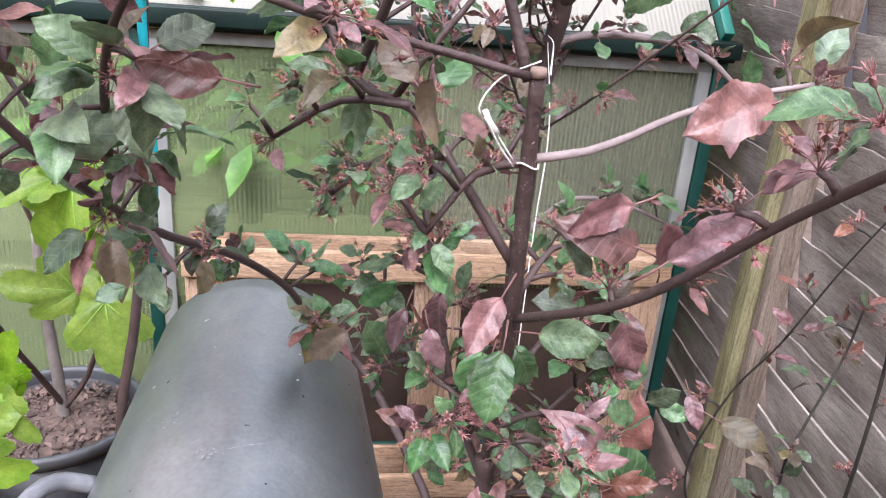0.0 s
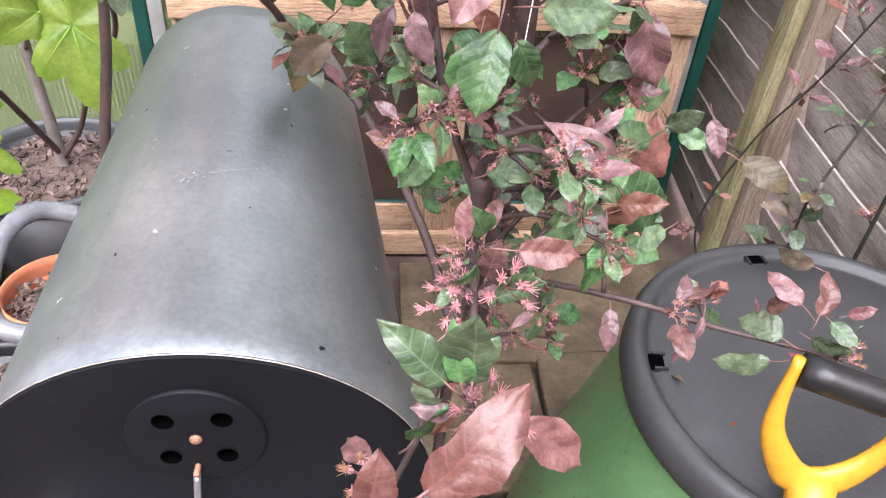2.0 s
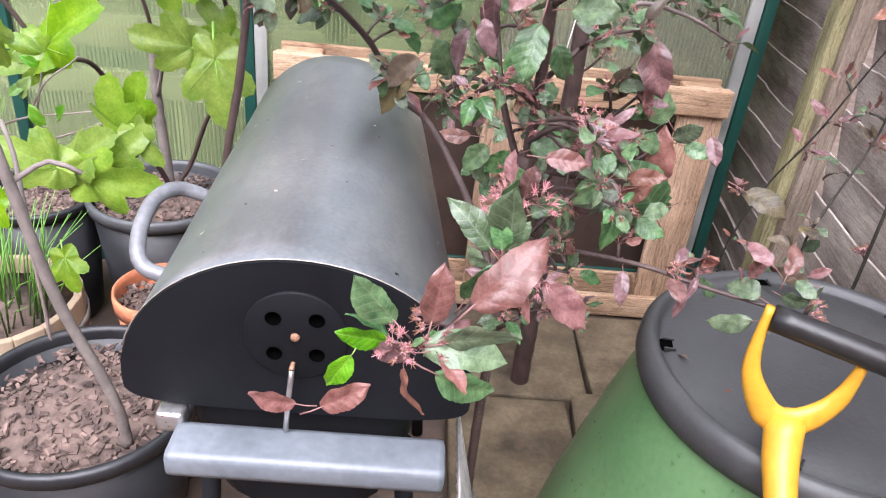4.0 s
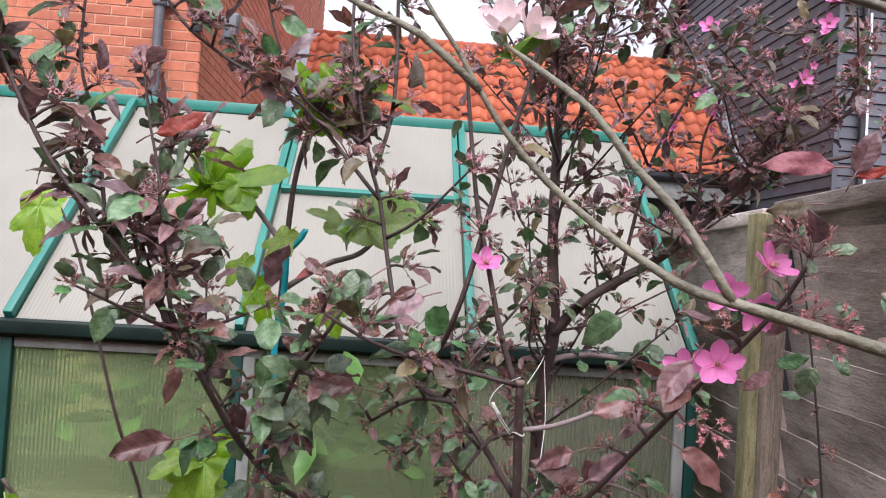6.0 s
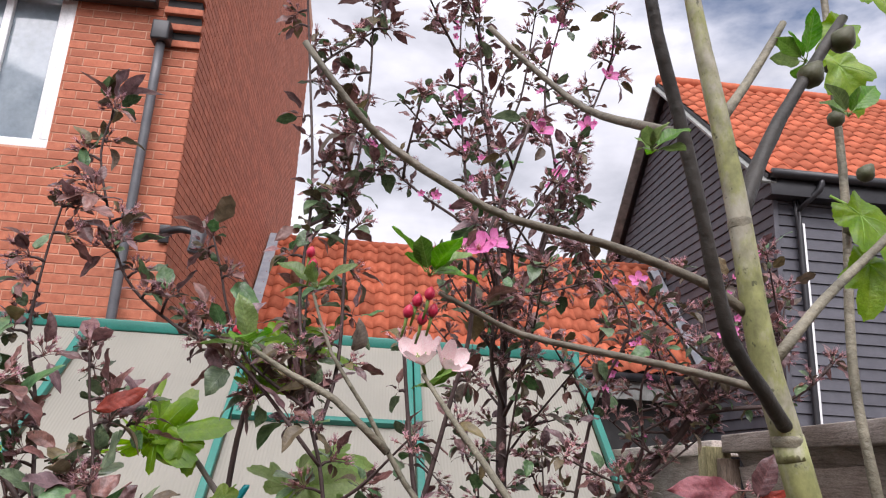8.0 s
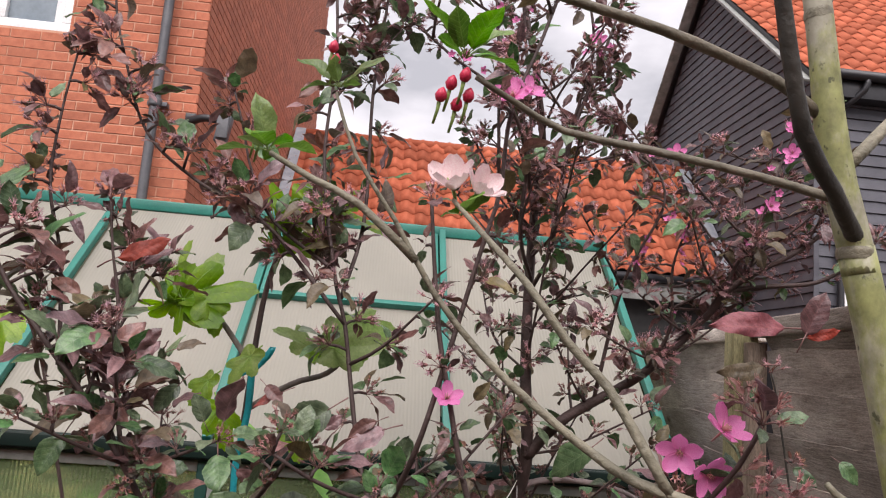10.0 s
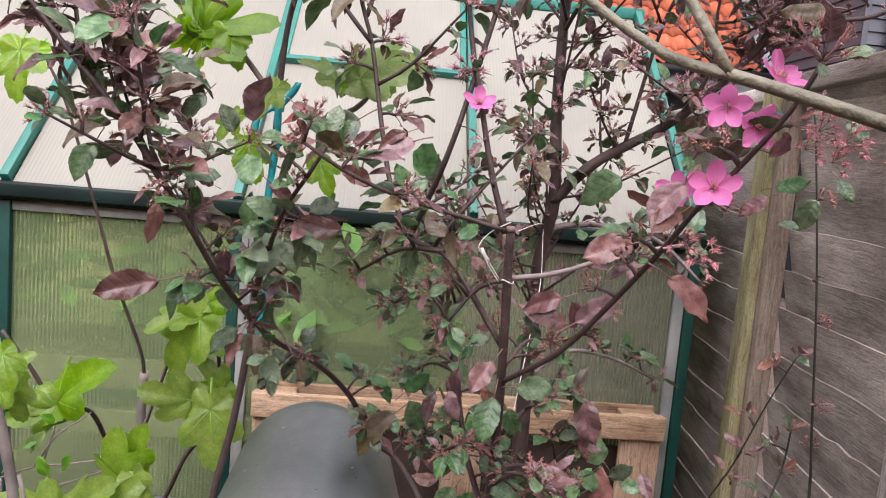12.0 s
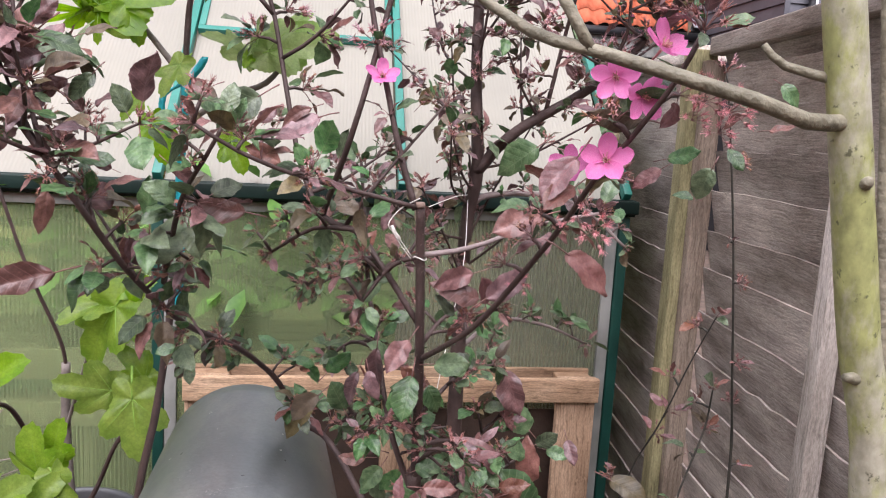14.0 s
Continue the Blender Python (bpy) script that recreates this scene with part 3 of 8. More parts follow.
def slab_between(p, q, w, t, up=(0, 0, 1), bevel=0.002):
    """A bar from p to q, w wide and t thick."""
    p, q = Vector(p), Vector(q)
    d = q - p
    x = d.normalized()
    y = Vector(up).cross(x)
    y = y.normalized() if y.length > 1e-4 else Vector((0, 1, 0))
    z = x.cross(y)
    m = Matrix((x, y, z)).transposed().to_4x4()
    m.translation = p
    return boxed(0, d.length, -w / 2, w / 2, -t / 2, t / 2, bevel, m)


def smooth_path(pts, step=0.02):
    """A rounded line through the points."""
    p = [Vector(v) for v in pts]
    p = [p[0] * 2 - p[1]] + p + [p[-1] * 2 - p[-2]]
    out = []
    for i in range(1, len(p) - 2):
        n = max(2, int((p[i + 1] - p[i]).length / step))
        for k in range(n):
            t = k / n
            a, b, c, d = p[i - 1], p[i], p[i + 1], p[i + 2]
            out.append(0.5 * ((2 * b) + (c - a) * t + (2 * a - 5 * b + 4 * c - d) * t * t + (3 * b - a - 3 * c + d) * t ** 3))
    out.append(p[-2])
    return out


def tube(bm, pts, r0, r1, seg=8, rough=0.0, closed=False):
    """A tapering round bar along pts."""
    rings = []
    n = len(pts)
    axis = (pts[1] - pts[0]).normalized()
    u = axis.orthogonal().normalized()
    for i, p in enumerate(pts):
        a = (pts[min(i + 1, n - 1)] - pts[max(i - 1, 0)]).normalized()
        u = (u - a * u.dot(a)).normalized()
        v = a.cross(u)
        r = r0 + (r1 - r0) * i / (n - 1)
        ring = []
        for k in range(seg):
            th = 2 * math.pi * k / seg
            q = r
            if rough:
                q *= 1 + rough * noise.noise((p + u * math.cos(th) * r * 3 + v * math.sin(th) * r * 3) * 40)
            ring.append(bm.verts.new(p + (u * math.cos(th) + v * math.sin(th)) * q))
        rings.append(ring)
    for a, b in zip(rings, rings[1:]):
        for k in range(seg):
            bm.faces.new((a[k], a[(k + 1) % seg], b[(k + 1) % seg], b[k]))
    bm.faces.new(rings[0][::-1])
    bm.faces.new(rings[-1])
    return bm


def tubed(pts, r0, r1=None, seg=8, step=0.02, rough=0.0):
    return tube(bmesh.new(), smooth_path(pts, step), r0, r0 if r1 is None else r1, seg, rough)


def lathe(profile, seg=40, at=(0, 0, 0), wobble=0.0):
    """Turns a list of (radius, height) about the upright axis."""
    bm = bmesh.new()
    rings = []
    for r, z in profile:
        rings.append([bm.verts.new((at[0] + r * math.cos(2 * math.pi * k / seg), at[1] + r * math.sin(2 * math.pi * k / seg), at[2] + z)) for k in range(seg)])
    for a, b in zip(rings, rings[1:]):
        for k in range(seg):
            bm.faces.new((a[k], a[(k + 1) % seg], b[(k + 1) % seg], b[k]))
    if profile[0][0] > 1e-5 and profile[-1][0] < 1e-5:
        bm.faces.new(rings[0][::-1])
    if profile[-1][0] > 1e-5 and profile[0][0] < 1e-5:
        bm.faces.new(rings[-1])
    return bm


def raw_mesh(name, verts, faces, material, smooth=False):
    me = bpy.data.meshes.new(name)
    me.from_pydata(verts, [], faces)
    me.materials.append(material)
    if smooth:
        me.polygons.foreach_set("use_smooth", [True] * len(me.polygons))
    me.update()
    return me


CUBE_F = ((0, 2, 3, 1), (4, 5, 7, 6), (0, 1, 5, 4), (2, 6, 7, 3), (0, 4, 6, 2), (1, 3, 7, 5))


def cube_verts(x0, x1, y0, y1, z0, z1):
    return [(x, y, z) for z in (z0, z1) for y in (y0, y1) for x in (x0, x1)]


# ---- ground ----
def build_ground():
    bm = bmesh.new()
    xs = [-60, -20, -8, -4] + [-2.5 + 0.1 * i for i in range(46)] + [3, 6, 12, 30, 60]
    ys = [-40, -12, -5, -2] + [-1.2 + 0.1 * i for i in range(38)] + [3.5, 6, 12, 30, 90]
    grid = []
    for y in ys:
        row = []
        for x in xs:
            near = abs(x) < 2.4 and -1.1 < y < 2.4
            z = 0.012 * noise.noise((x * 6, y * 6, 0)) + 0.006 * noise.noise((x * 22, y * 22, 3)) if near else 0.0
            row.append(bm.verts.new((x, y, z - 0.012)))
        grid.append(row)
    for a, b in zip(grid, grid[1:]):
        for i in range(len(xs) - 1):
            bm.faces.new((a[i], a[i + 1], b[i + 1], b[i]))
    return tagged(part("ground", bm, M_soil), "dark bare garden soil", "ground", kind="structure")


ground = build_ground()


def build_sky_blocks():
    """Unseen plain walls behind the camera and to its side, added to block low sky."""
    w = part("wall_south", boxed(-9.0, 9.0, -5.3, -5.0, -0.02, 4.6), M_brick_mass, smooth=False)
    tagged(w, "unseen brick-red wall added to block low sky light", "wall", kind="structure")
    w = part("wall_west", boxed(-4.3, -4.2, -4.99, 5.9, -0.02, 1.8), M_fence_batten, smooth=False)
    tagged(w, "unseen brown wall added to block low sky light", "wall", kind="structure")


build_sky_blocks()


# ---- greenhouse ----
GX = (-1.750, -1.075, -0.430, 0.250, 0.930)   # upright bars
GY0, GYR, GY1 = 1.815, 2.70, 3.585            # near wall, ridge, far wall
GZB, GZE, GZR = 0.10, 1.25, 2.055              # base, eaves, ridge


def build_greenhouse():
    g = group_of("greenhouse", (-0.4, 2.7, 0.0), "green-framed polycarbonate greenhouse with milky roof sheets", "greenhouse")
    # base kerb and sills
    for y in (GY0, GY1):
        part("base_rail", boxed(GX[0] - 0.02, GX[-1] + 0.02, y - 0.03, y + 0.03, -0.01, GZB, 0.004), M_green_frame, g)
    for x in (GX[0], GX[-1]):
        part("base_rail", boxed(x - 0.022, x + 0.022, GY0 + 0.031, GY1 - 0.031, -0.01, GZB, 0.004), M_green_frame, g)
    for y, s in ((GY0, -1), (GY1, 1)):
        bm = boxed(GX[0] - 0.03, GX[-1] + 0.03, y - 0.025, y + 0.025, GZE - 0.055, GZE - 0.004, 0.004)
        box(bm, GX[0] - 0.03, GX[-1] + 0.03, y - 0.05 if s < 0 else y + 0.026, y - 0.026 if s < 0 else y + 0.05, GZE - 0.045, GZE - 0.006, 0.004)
        # the shade under the overhanging roof is in the gutter's colour
        part("eaves_gutter", bm, M_gutter_shade, g)
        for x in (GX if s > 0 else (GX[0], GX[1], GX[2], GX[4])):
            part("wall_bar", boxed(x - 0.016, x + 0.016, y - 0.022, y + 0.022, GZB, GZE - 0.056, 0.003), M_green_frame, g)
    part("ridge_bar", boxed(GX[0] - 0.03, GX[-1] + 0.03, GYR - 0.03, GYR + 0.03, GZR - 0.015, GZR + 0.03, 0.005), M_frame_lit, g)
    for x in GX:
        part("rafter", slab_between((x, GY0 - 0.02, GZE + 0.004), (x, GYR - 0.03, GZR + 0.006), 0.025, 0.03), M_frame_lit, g)
        part("rafter", slab_between((x, GYR + 0.03, GZR + 0.006), (x, GY1 + 0.02, GZE + 0.004), 0.032, 0.03), M_frame_lit, g)
    # pale glazing strips beside two of the wall bars
    for x in (GX[2] + 0.034, GX[4] - 0.036):
        part("glazing_strip", boxed(x - 0.017, x + 0.017, GY0 - 0.018, GY0 - 0.004, GZB, GZE - 0.08, 0.002), M_strip, g, "weathered pale grey strip")
    # wall sheets
    for i in range(4):
        a, b = GX[i] + 0.017, GX[i + 1] - 0.017
        if i == 2:
            b = GX[3] - 0.0005
        if i == 3:
            a = GX[3] + 0.0005
        part("wall_sheet", boxed(a, b, GY0 - 0.003, GY0 + 0.003, GZB, GZE - 0.056), M_wall_sheet_dull if i == 3 else M_wall_sheet, g, smooth=False).visible_shadow = False
        part("wall_sheet", boxed(a, b, GY1 - 0.003, GY1 + 0.003, GZB, GZE - 0.056), M_wall_sheet, g, smooth=False).visible_shadow = False
        # pale strip standing in for the reflection along the sheet's top edge
        part("glazing_clip", boxed(a, b, GY0 - 0.012, GY0 - 0.004, GZE - 0.085, GZE - 0.058, 0.002), M_strip, g)
    # roof sheets: both slopes
    L = math.hypot(GYR - GY0, GZR - GZE)
    for i in range(4):
        a, b = GX[i] + 0.017, GX[i + 1] - 0.017
        for y0, s in ((GY0, 1), (GY1, -1)):
            ang = math.atan2(GZR - GZE, GYR - GY0) * s
            m = Matrix.Translation((0, y0, GZE)) @ Matrix.Rotation(ang, 4, "X")
            bm = boxed(a, b, -0.055 if s > 0 else -L + 0.03, L - 0.03 if s > 0 else 0.055, -0.004, 0.004, 0, m)
            part("roof_sheet", bm, M_roof_sheet, g, smooth=False)
    # opening roof light in the third bay
    ang = math.atan2(GZR - GZE, GYR - GY0)
    m = Matrix.Translation((0, GY0, GZE)) @ Matrix.Rotation(ang, 4, "X")
    vent = part("roof_vent", boxed(GX[2] + 0.04, GX[3] - 0.04, 0.56 * L, L - 0.05, 0.016, 0.022, 0, m), M_roof_sheet, g, smooth=False)
    for x0, x1, y0, y1 in ((GX[2] + 0.018, GX[3] - 0.018, 0.55 * L, 0.55 * L + 0.022), (GX[2] + 0.018, GX[2] + 0.04, 0.55 * L + 0.023, L - 0.04), (GX[3] - 0.04, GX[3] - 0.018, 0.55 * L + 0.023, L - 0.04)):
        part("vent_frame", boxed(x0, x1, y0, y1, 0.006, 0.030, 0.002, m), M_frame_lit, vent)
    # gable ends: sheets with a sloping head
    for x in (GX[0], GX[-1]):
        for xx, t in ((x, 0.003),):
            bm = bmesh.new()
            prof = [(GY0 + 0.025, GZB), (GY1 - 0.025, GZB), (GY1 - 0.025, GZE), (GYR, GZR - 0.02), (GY0 + 0.025, GZE)]
            a = [bm.verts.new((xx - t, y, z)) for y, z in prof]
            b = [bm.verts.new((xx + t, y, z)) for y, z in prof]
            bm.faces.new(a)
            bm.faces.new(b[::-1])
            for k in range(5):
                bm.faces.new((a[k], b[k], b[(k + 1) % 5], a[(k + 1) % 5]))
            part("end_sheet", bm, M_wall_sheet, g, smooth=False).visible_shadow = False
    return g


greenhouse = build_greenhouse()


def build_staging():
    s = group_of("potting_bench", (-0.1, 2.25, 0.0), "slatted brown timber potting bench inside the greenhouse", "bench")
    for k in range(5):
        part("slat", boxed(-1.6, 0.85, 2.02 + k * 0.1, 2.10 + k * 0.1, 0.655, 0.675, 0.003), M_staging, s)
    part("front_rail", boxed(-1.6, 0.85, 1.985, 2.015, 0.60, 0.70, 0.004), M_staging, s)
    part("front_board", boxed(0.02, 0.84, 1.992, 2.008, 0.12, 0.44, 0.003), M_staging, s)
    part("lower_rail", boxed(-1.6, 0.85, 1.985, 2.012, 0.45, 0.53, 0.004), M_staging, s)
    for x in (-1.55, -0.7, 0.1, 0.8):
        for y in (2.035, 2.46):
            part("leg", boxed(x - 0.022, x + 0.022, y - 0.02, y + 0.02, -0.01, 0.654, 0.003), M_staging, s)


build_staging()


def build_inner_plant(x, y, z, w, h, n, seed, label):
    """A bushy plant behind the sheets: stems and many leaf blades."""
    rnd = random.Random(seed)
    p = group_of("greenhouse_plant", (x, y, z), label, "plant")
    pot = [(0.06, 0.0), (0.085, 0.13), (0.092, 0.13), (0.092, 0.15), (0.075, 0.15), (0.07, 0.12), (0.0, 0.12)]
    part("pot", lathe(pot, 20, (x, y, z)), M_blackpot, p)
    bm = bmesh.new()
    for k in range(5):
        t = Vector((x + rnd.uniform(-w, w) * 0.6, y + rnd.uniform(-0.1, 0.1), z + h * rnd.uniform(0.7, 1)))
        tube(bm, smooth_path([(x, y, z + 0.11), (x + (t.x - x) * 0.3, y, z + 0.11 + h * 0.4), t], 0.06), 0.006, 0.003, 5)
    part("stem", bm, M_petiole_green, p)
    vs, fs = [], []
    for k in range(n):
        c = Vector((x + rnd.gauss(0, w * 0.45), y + rnd.gauss(0, 0.09), z + 0.16 + h * rnd.random() ** 0.8))
        R = Euler((rnd.uniform(-0.9, 0.9), rnd.uniform(-0.9, 0.9), rnd.uniform(0, 6.28))).to_matrix()
        s = rnd.uniform(0.035, 0.075)
        b = len(vs)
        for q in ((0, -1, 0), (0.42, -0.3, 0.1), (0.36, 0.35, 0.08), (0, 1, -0.1), (-0.36, 0.35, 0.08), (-0.42, -0.3, 0.1), (0, 0, 0)):
            vs.append(c + R @ (Vector(q) * s))
        fs += [(b + i, b + (i + 1) % 6, b + 6) for i in range(6)]
    ob = under(new("foliage", raw_mesh("foliage", vs, fs, M_inner_leaf, True)), p)
    tagged(ob, kind="stuff")


build_inner_plant(-0.22, 2.04, 0.675, 0.26, 0.46, 420, 3, "leafy dark green plant in a pot on the potting bench")
build_inner_plant(0.12, 2.06, 0.675, 0.16, 0.33, 200, 4, "small leafy green plant in a pot on the potting bench")
build_inner_plant(-0.75, 2.06, 0.675, 0.26, 0.44, 320, 5, "leafy green plant in a black pot on the potting bench")
build_inner_plant(-1.30, 2.05, 0.675, 0.28, 0.46, 320, 6, "bushy green plant in a black pot on the potting bench")


# ---- wooden pallet leaning on the greenhouse ----
def build_pallet():
    p = group_of("pallet", (0.27, 1.74, 0.0), "rough pine pallet stood on edge against the greenhouse", "pallet")
    x0, x1 = -0.338, 0.850
    top = 0.722
    part("plank", boxed(x0, x1, 1.672, 1.692, top - 0.072, top, 0.004), M_pallet, p)
    part("plank", boxed(x0, x1, 1.672, 1.692, 0.0, 0.072, 0.004), M_pallet, p)
    for z in (top - 0.095, 0.0):
        part("back_plank", boxed(x0, x1, 1.775, 1.793, z, z + 0.095, 0.004), M_pallet, p)
    # sheet added so that the pallet's openings look dark brown
    part("back_board", boxed(x0 + 0.01, x1 - 0.01, 1.795, 1.800, 0.08, 0.585, 0.001), M_dark_backing, p, "dark brown sheet added behind the openings")
    for x in (x0 + 0.002, 0.21, x1 - 0.122):
        part("bearer", boxed(x, x + 0.12, 1.693, 1.712, 0.0, top - 0.002, 0.004), M_pallet_upright, p)
        for z in (top - 0.10, 0.002):
            part("block", boxed(x + 0.006, x + 0.114, 1.713, 1.774, z, z + 0.092, 0.006), M_pallet_block, p, "brown pressed chipwood block")


build_pallet()


# ---- fence ----
FX, FS = 1.012, 0.085   # boards' plane: x = FX + FS * (y - 1.3)
F_TOP = 1.69


def fence_m():
    """Frame of the fence: local x runs along it away from the gate end, local y into the neighbour's side."""
    d = Vector((FS, 1, 0)).normalized()
    nrm = Vector((d.y, -d.x, 0))
    m = Matrix((d, nrm, Vector((0, 0, 1)))).transposed().to_4x4()
    m.translation = Vector((FX, 1.3, 0))
    return m


def build_fence():
    f = group_of("fence", (FX, 1.3, 0.0), "weathered grey-brown overlap fence with green treated posts", "fence", kind="structure")
    m = fence_m()
    rnd = random.Random(8)
    panels = ((-2.30, -0.43), (-0.43, 0.14), (0.27, 2.1), (2.23, 4.0))
    # posts
    for s, w, mt in ((0.205, 0.062, M_fence_post), (2.165, 0.075, M_fence_post), (-2.36, 0.075, M_fence_post)):
        part("post", boxed(s - w / 2, s + w / 2, -0.085, -0.018, -0.02, F_TOP - 0.03, 0.004, m), mt, f, "green-tinged treated softwood post")
    part("post_batten", boxed(0.135, 0.170, -0.06, -0.012, 0.0, F_TOP - 0.06, 0.003, m), M_fence_batten, f)
    part("post_batten", boxed(-0.475, -0.435, -0.055, -0.018, 0.0, 1.36, 0.003, m @ Matrix.Rotation(radians(-1.0), 4, "Y")), M_fence_grey, f, "grey upright batten")
    part("top_rail", boxed(-2.3, 0.17, -0.045, 0.035, F_TOP - 0.045, F_TOP, 0.004, m), M_fence_board, f)
    part("top_rail", boxed(0.24, 2.1, -0.045, 0.035, F_TOP - 0.05, F_TOP - 0.01, 0.004, m), M_fence_board, f)
    part("top_rail", boxed(2.23, 4.0, -0.045, 0.035, F_TOP - 0.05, F_TOP - 0.01, 0.004, m), M_fence_board, f)
    # lapped boards, each tilted and a little wavy at its lower edge
    for a, b in panels:
        z = 0.02
        k = 0
        while z < F_TOP - 0.06:
            h = rnd.uniform(0.122, 0.142)
            bm = bmesh.new()
            n = max(6, int((b - a) / 0.05))
            rows = []
            ph = rnd.uniform(0, 9)
            for i in range(n + 1):
                s = a + (b - a) * i / n
                low = z
                hi = min(z + h + 0.012 * noise.noise((s * 3.0 + ph, k * 3.1, 1.7)) + 0.006 * noise.noise((s * 16 + ph, k, 4.0)), F_TOP - 0.046)
                rows.append([bm.verts.new(m @ Vector(v)) for v in ((s, 0.012, low), (s, -0.016, hi), (s, -0.0105, hi + 0.0005), (s, 0.018, low))])
            for p, q in zip(rows, rows[1:]):
                for c in range(4):
                    bm.faces.new((p[c], p[(c + 1) % 4], q[(c + 1) % 4], q[c]))
            bm.faces.new(rows[0][::-1])
            bm.faces.new(rows[-1])
            bmesh.ops.recalc_face_normals(bm, faces=bm.faces)
            part("board", bm, M_fence_board, f, smooth=False)
            z += h - rnd.uniform(0.022, 0.03)
            k += 1
    return f


build_fence()


# ---- brick house ----
HX, HY = -1.72, 6.0        # corner of front and side walls


def brick_mesh(w, d, h, material):
    bm = boxed(-w / 2, w / 2, -d, 0, 0, h)
    bmesh.ops.bevel(bm, geom=[e for e in bm.edges if abs(e.verts[0].co.y + d) < 1e-6 and abs(e.verts[1].co.y + d) < 1e-6], offset=0.003, segments=1, affect="EDGES")
    return mesh_of("brick", bm, material, False)


def house_top(y):
    """Height of the side wall's raking head at depth y."""
    return min(5.9 + (y - HY) * 1.25, 11.6)


def build_brick_house():
    h = group_of("brick_house", (-4.0, 8.0, 0.0), "red brick house with grey downpipe and white window", "house")
    # core walls, set back behind the brick faces
    bm = boxed(-9.0, HX - 0.012, HY + 0.012, HY + 0.25, 0.0, 2.45)
    box(bm, -9.0, -4.05, HY + 0.012, HY + 0.25, 2.45, 5.9)
    box(bm, -2.89, HX - 0.012, HY + 0.012, HY + 0.25, 2.45, 5.9)
    box(bm, -4.05, -2.89, HY + 0.012, HY + 0.25, 2.45, 4.12)
    front = part("front_wall", bm, M_mortar, h, smooth=False)
    bm = bmesh.new()
    prof = [(HY + 0.251, 0.0), (15.4, 0.0), (15.4, 11.6), (10.56, 11.6), (HY + 0.251, 6.2)]
    a = [bm.verts.new((HX - 0.012, y, z)) for y, z in prof]
    b = [bm.verts.new((HX - 0.30, y, z)) for y, z in prof]
    bm.faces.new(a)
    bm.faces.new(b[::-1])
    for k in range(5):
        bm.faces.new((a[k], b[k], b[(k + 1) % 5], a[(k + 1) % 5]))
    side = part("side_wall", bm, M_mortar, h, smooth=False)
    part("roof", slab_between((-5.4, HY - 0.2, 5.85), (-5.4, 10.56, 11.7), 7.4, 0.09), M_tile_mass, h, smooth=False)
    # front bricks the camera sees best are pieces of their own
    rnd = random.Random(11)
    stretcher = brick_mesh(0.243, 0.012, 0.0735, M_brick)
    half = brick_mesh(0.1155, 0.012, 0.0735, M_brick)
    count = 0
    vs, fs = [], []
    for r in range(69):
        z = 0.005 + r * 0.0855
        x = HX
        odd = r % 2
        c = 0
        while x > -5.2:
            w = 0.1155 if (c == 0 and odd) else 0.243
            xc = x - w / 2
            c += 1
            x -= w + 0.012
            x0, x1 = xc - w / 2, xc + w / 2
            cut = False
            if z > 4.045 and x1 > -4.055 and x0 < -2.885:
                if x1 > -2.885:
                    x0 = -2.885
                elif x0 < -4.055:
                    x1 = -4.055
                else:
                    continue
                cut = True
            if not cut and z > 3.05 and xc > -2.90 and count < 300:
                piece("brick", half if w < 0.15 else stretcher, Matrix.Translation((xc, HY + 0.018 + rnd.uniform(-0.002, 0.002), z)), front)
                count += 1
            elif z > 2.2:
                b0 = len(vs)
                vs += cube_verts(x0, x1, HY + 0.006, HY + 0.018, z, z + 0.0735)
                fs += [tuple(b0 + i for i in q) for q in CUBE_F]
    tagged(under(new("brickwork", raw_mesh("brickwork", vs, fs, M_brick_mass)), h), kind="stuff")
    # side wall bricks, foreshortened: joined
    vs, fs = [], []
    for r in range(25, 132):
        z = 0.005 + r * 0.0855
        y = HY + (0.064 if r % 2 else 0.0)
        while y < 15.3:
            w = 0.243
            if z + 0.08 < house_top(y + 0.1):
                b0 = len(vs)
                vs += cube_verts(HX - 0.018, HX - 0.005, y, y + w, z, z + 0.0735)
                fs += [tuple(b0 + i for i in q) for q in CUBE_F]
            y += w + 0.012
    tagged(under(new("side_brickwork", raw_mesh("side_brickwork", vs, fs, M_brick_mass)), h), kind="stuff")
    # corbelled brick eaves at the corner
    for k in range(4):
        part("corbel_course", boxed(HX - 0.34, HX + 0.01 + 0.0, HY - 0.03 - 0.04 * k, HY - 0.011, 5.24 + 0.15 * k, 5.24 + 0.15 * k + 0.066, 0.004), M_brick, h)
        # near-black fill in place of the shade between the corbels
        part("corbel_course", boxed(HX - 0.32, HX - 0.01, HY - 0.02 - 0.04 * k, HY - 0.011, 5.24 + 0.15 * k + 0.067, 5.24 + 0.15 * k + 0.149, 0.003), M_shade_black, h)
    # downpipe
    pipe = part("downpipe", tubed([(-2.05, HY - 0.09, 0.0), (-2.05, HY - 0.09, 3.0), (-2.05, HY - 0.09, 5.22)], 0.042, seg=14, step=0.4), M_pipe, h, "dark grey downpipe")
    part("pipe_collar", tubed([(-2.05, HY - 0.09, 3.50), (-2.05, HY - 0.09, 3.57)], 0.055, seg=14), M_pipe, pipe)
    part("pipe_bracket", boxed(-2.12, -1.95, HY - 0.085, HY - 0.012, 3.51, 3.55, 0.004), M_pipe, pipe)
    part("hopper", boxed(-2.13, -1.97, HY - 0.18, HY - 0.012, 5.22, 5.42, 0.02), M_blackpipe, h, "black rainwater hopper")
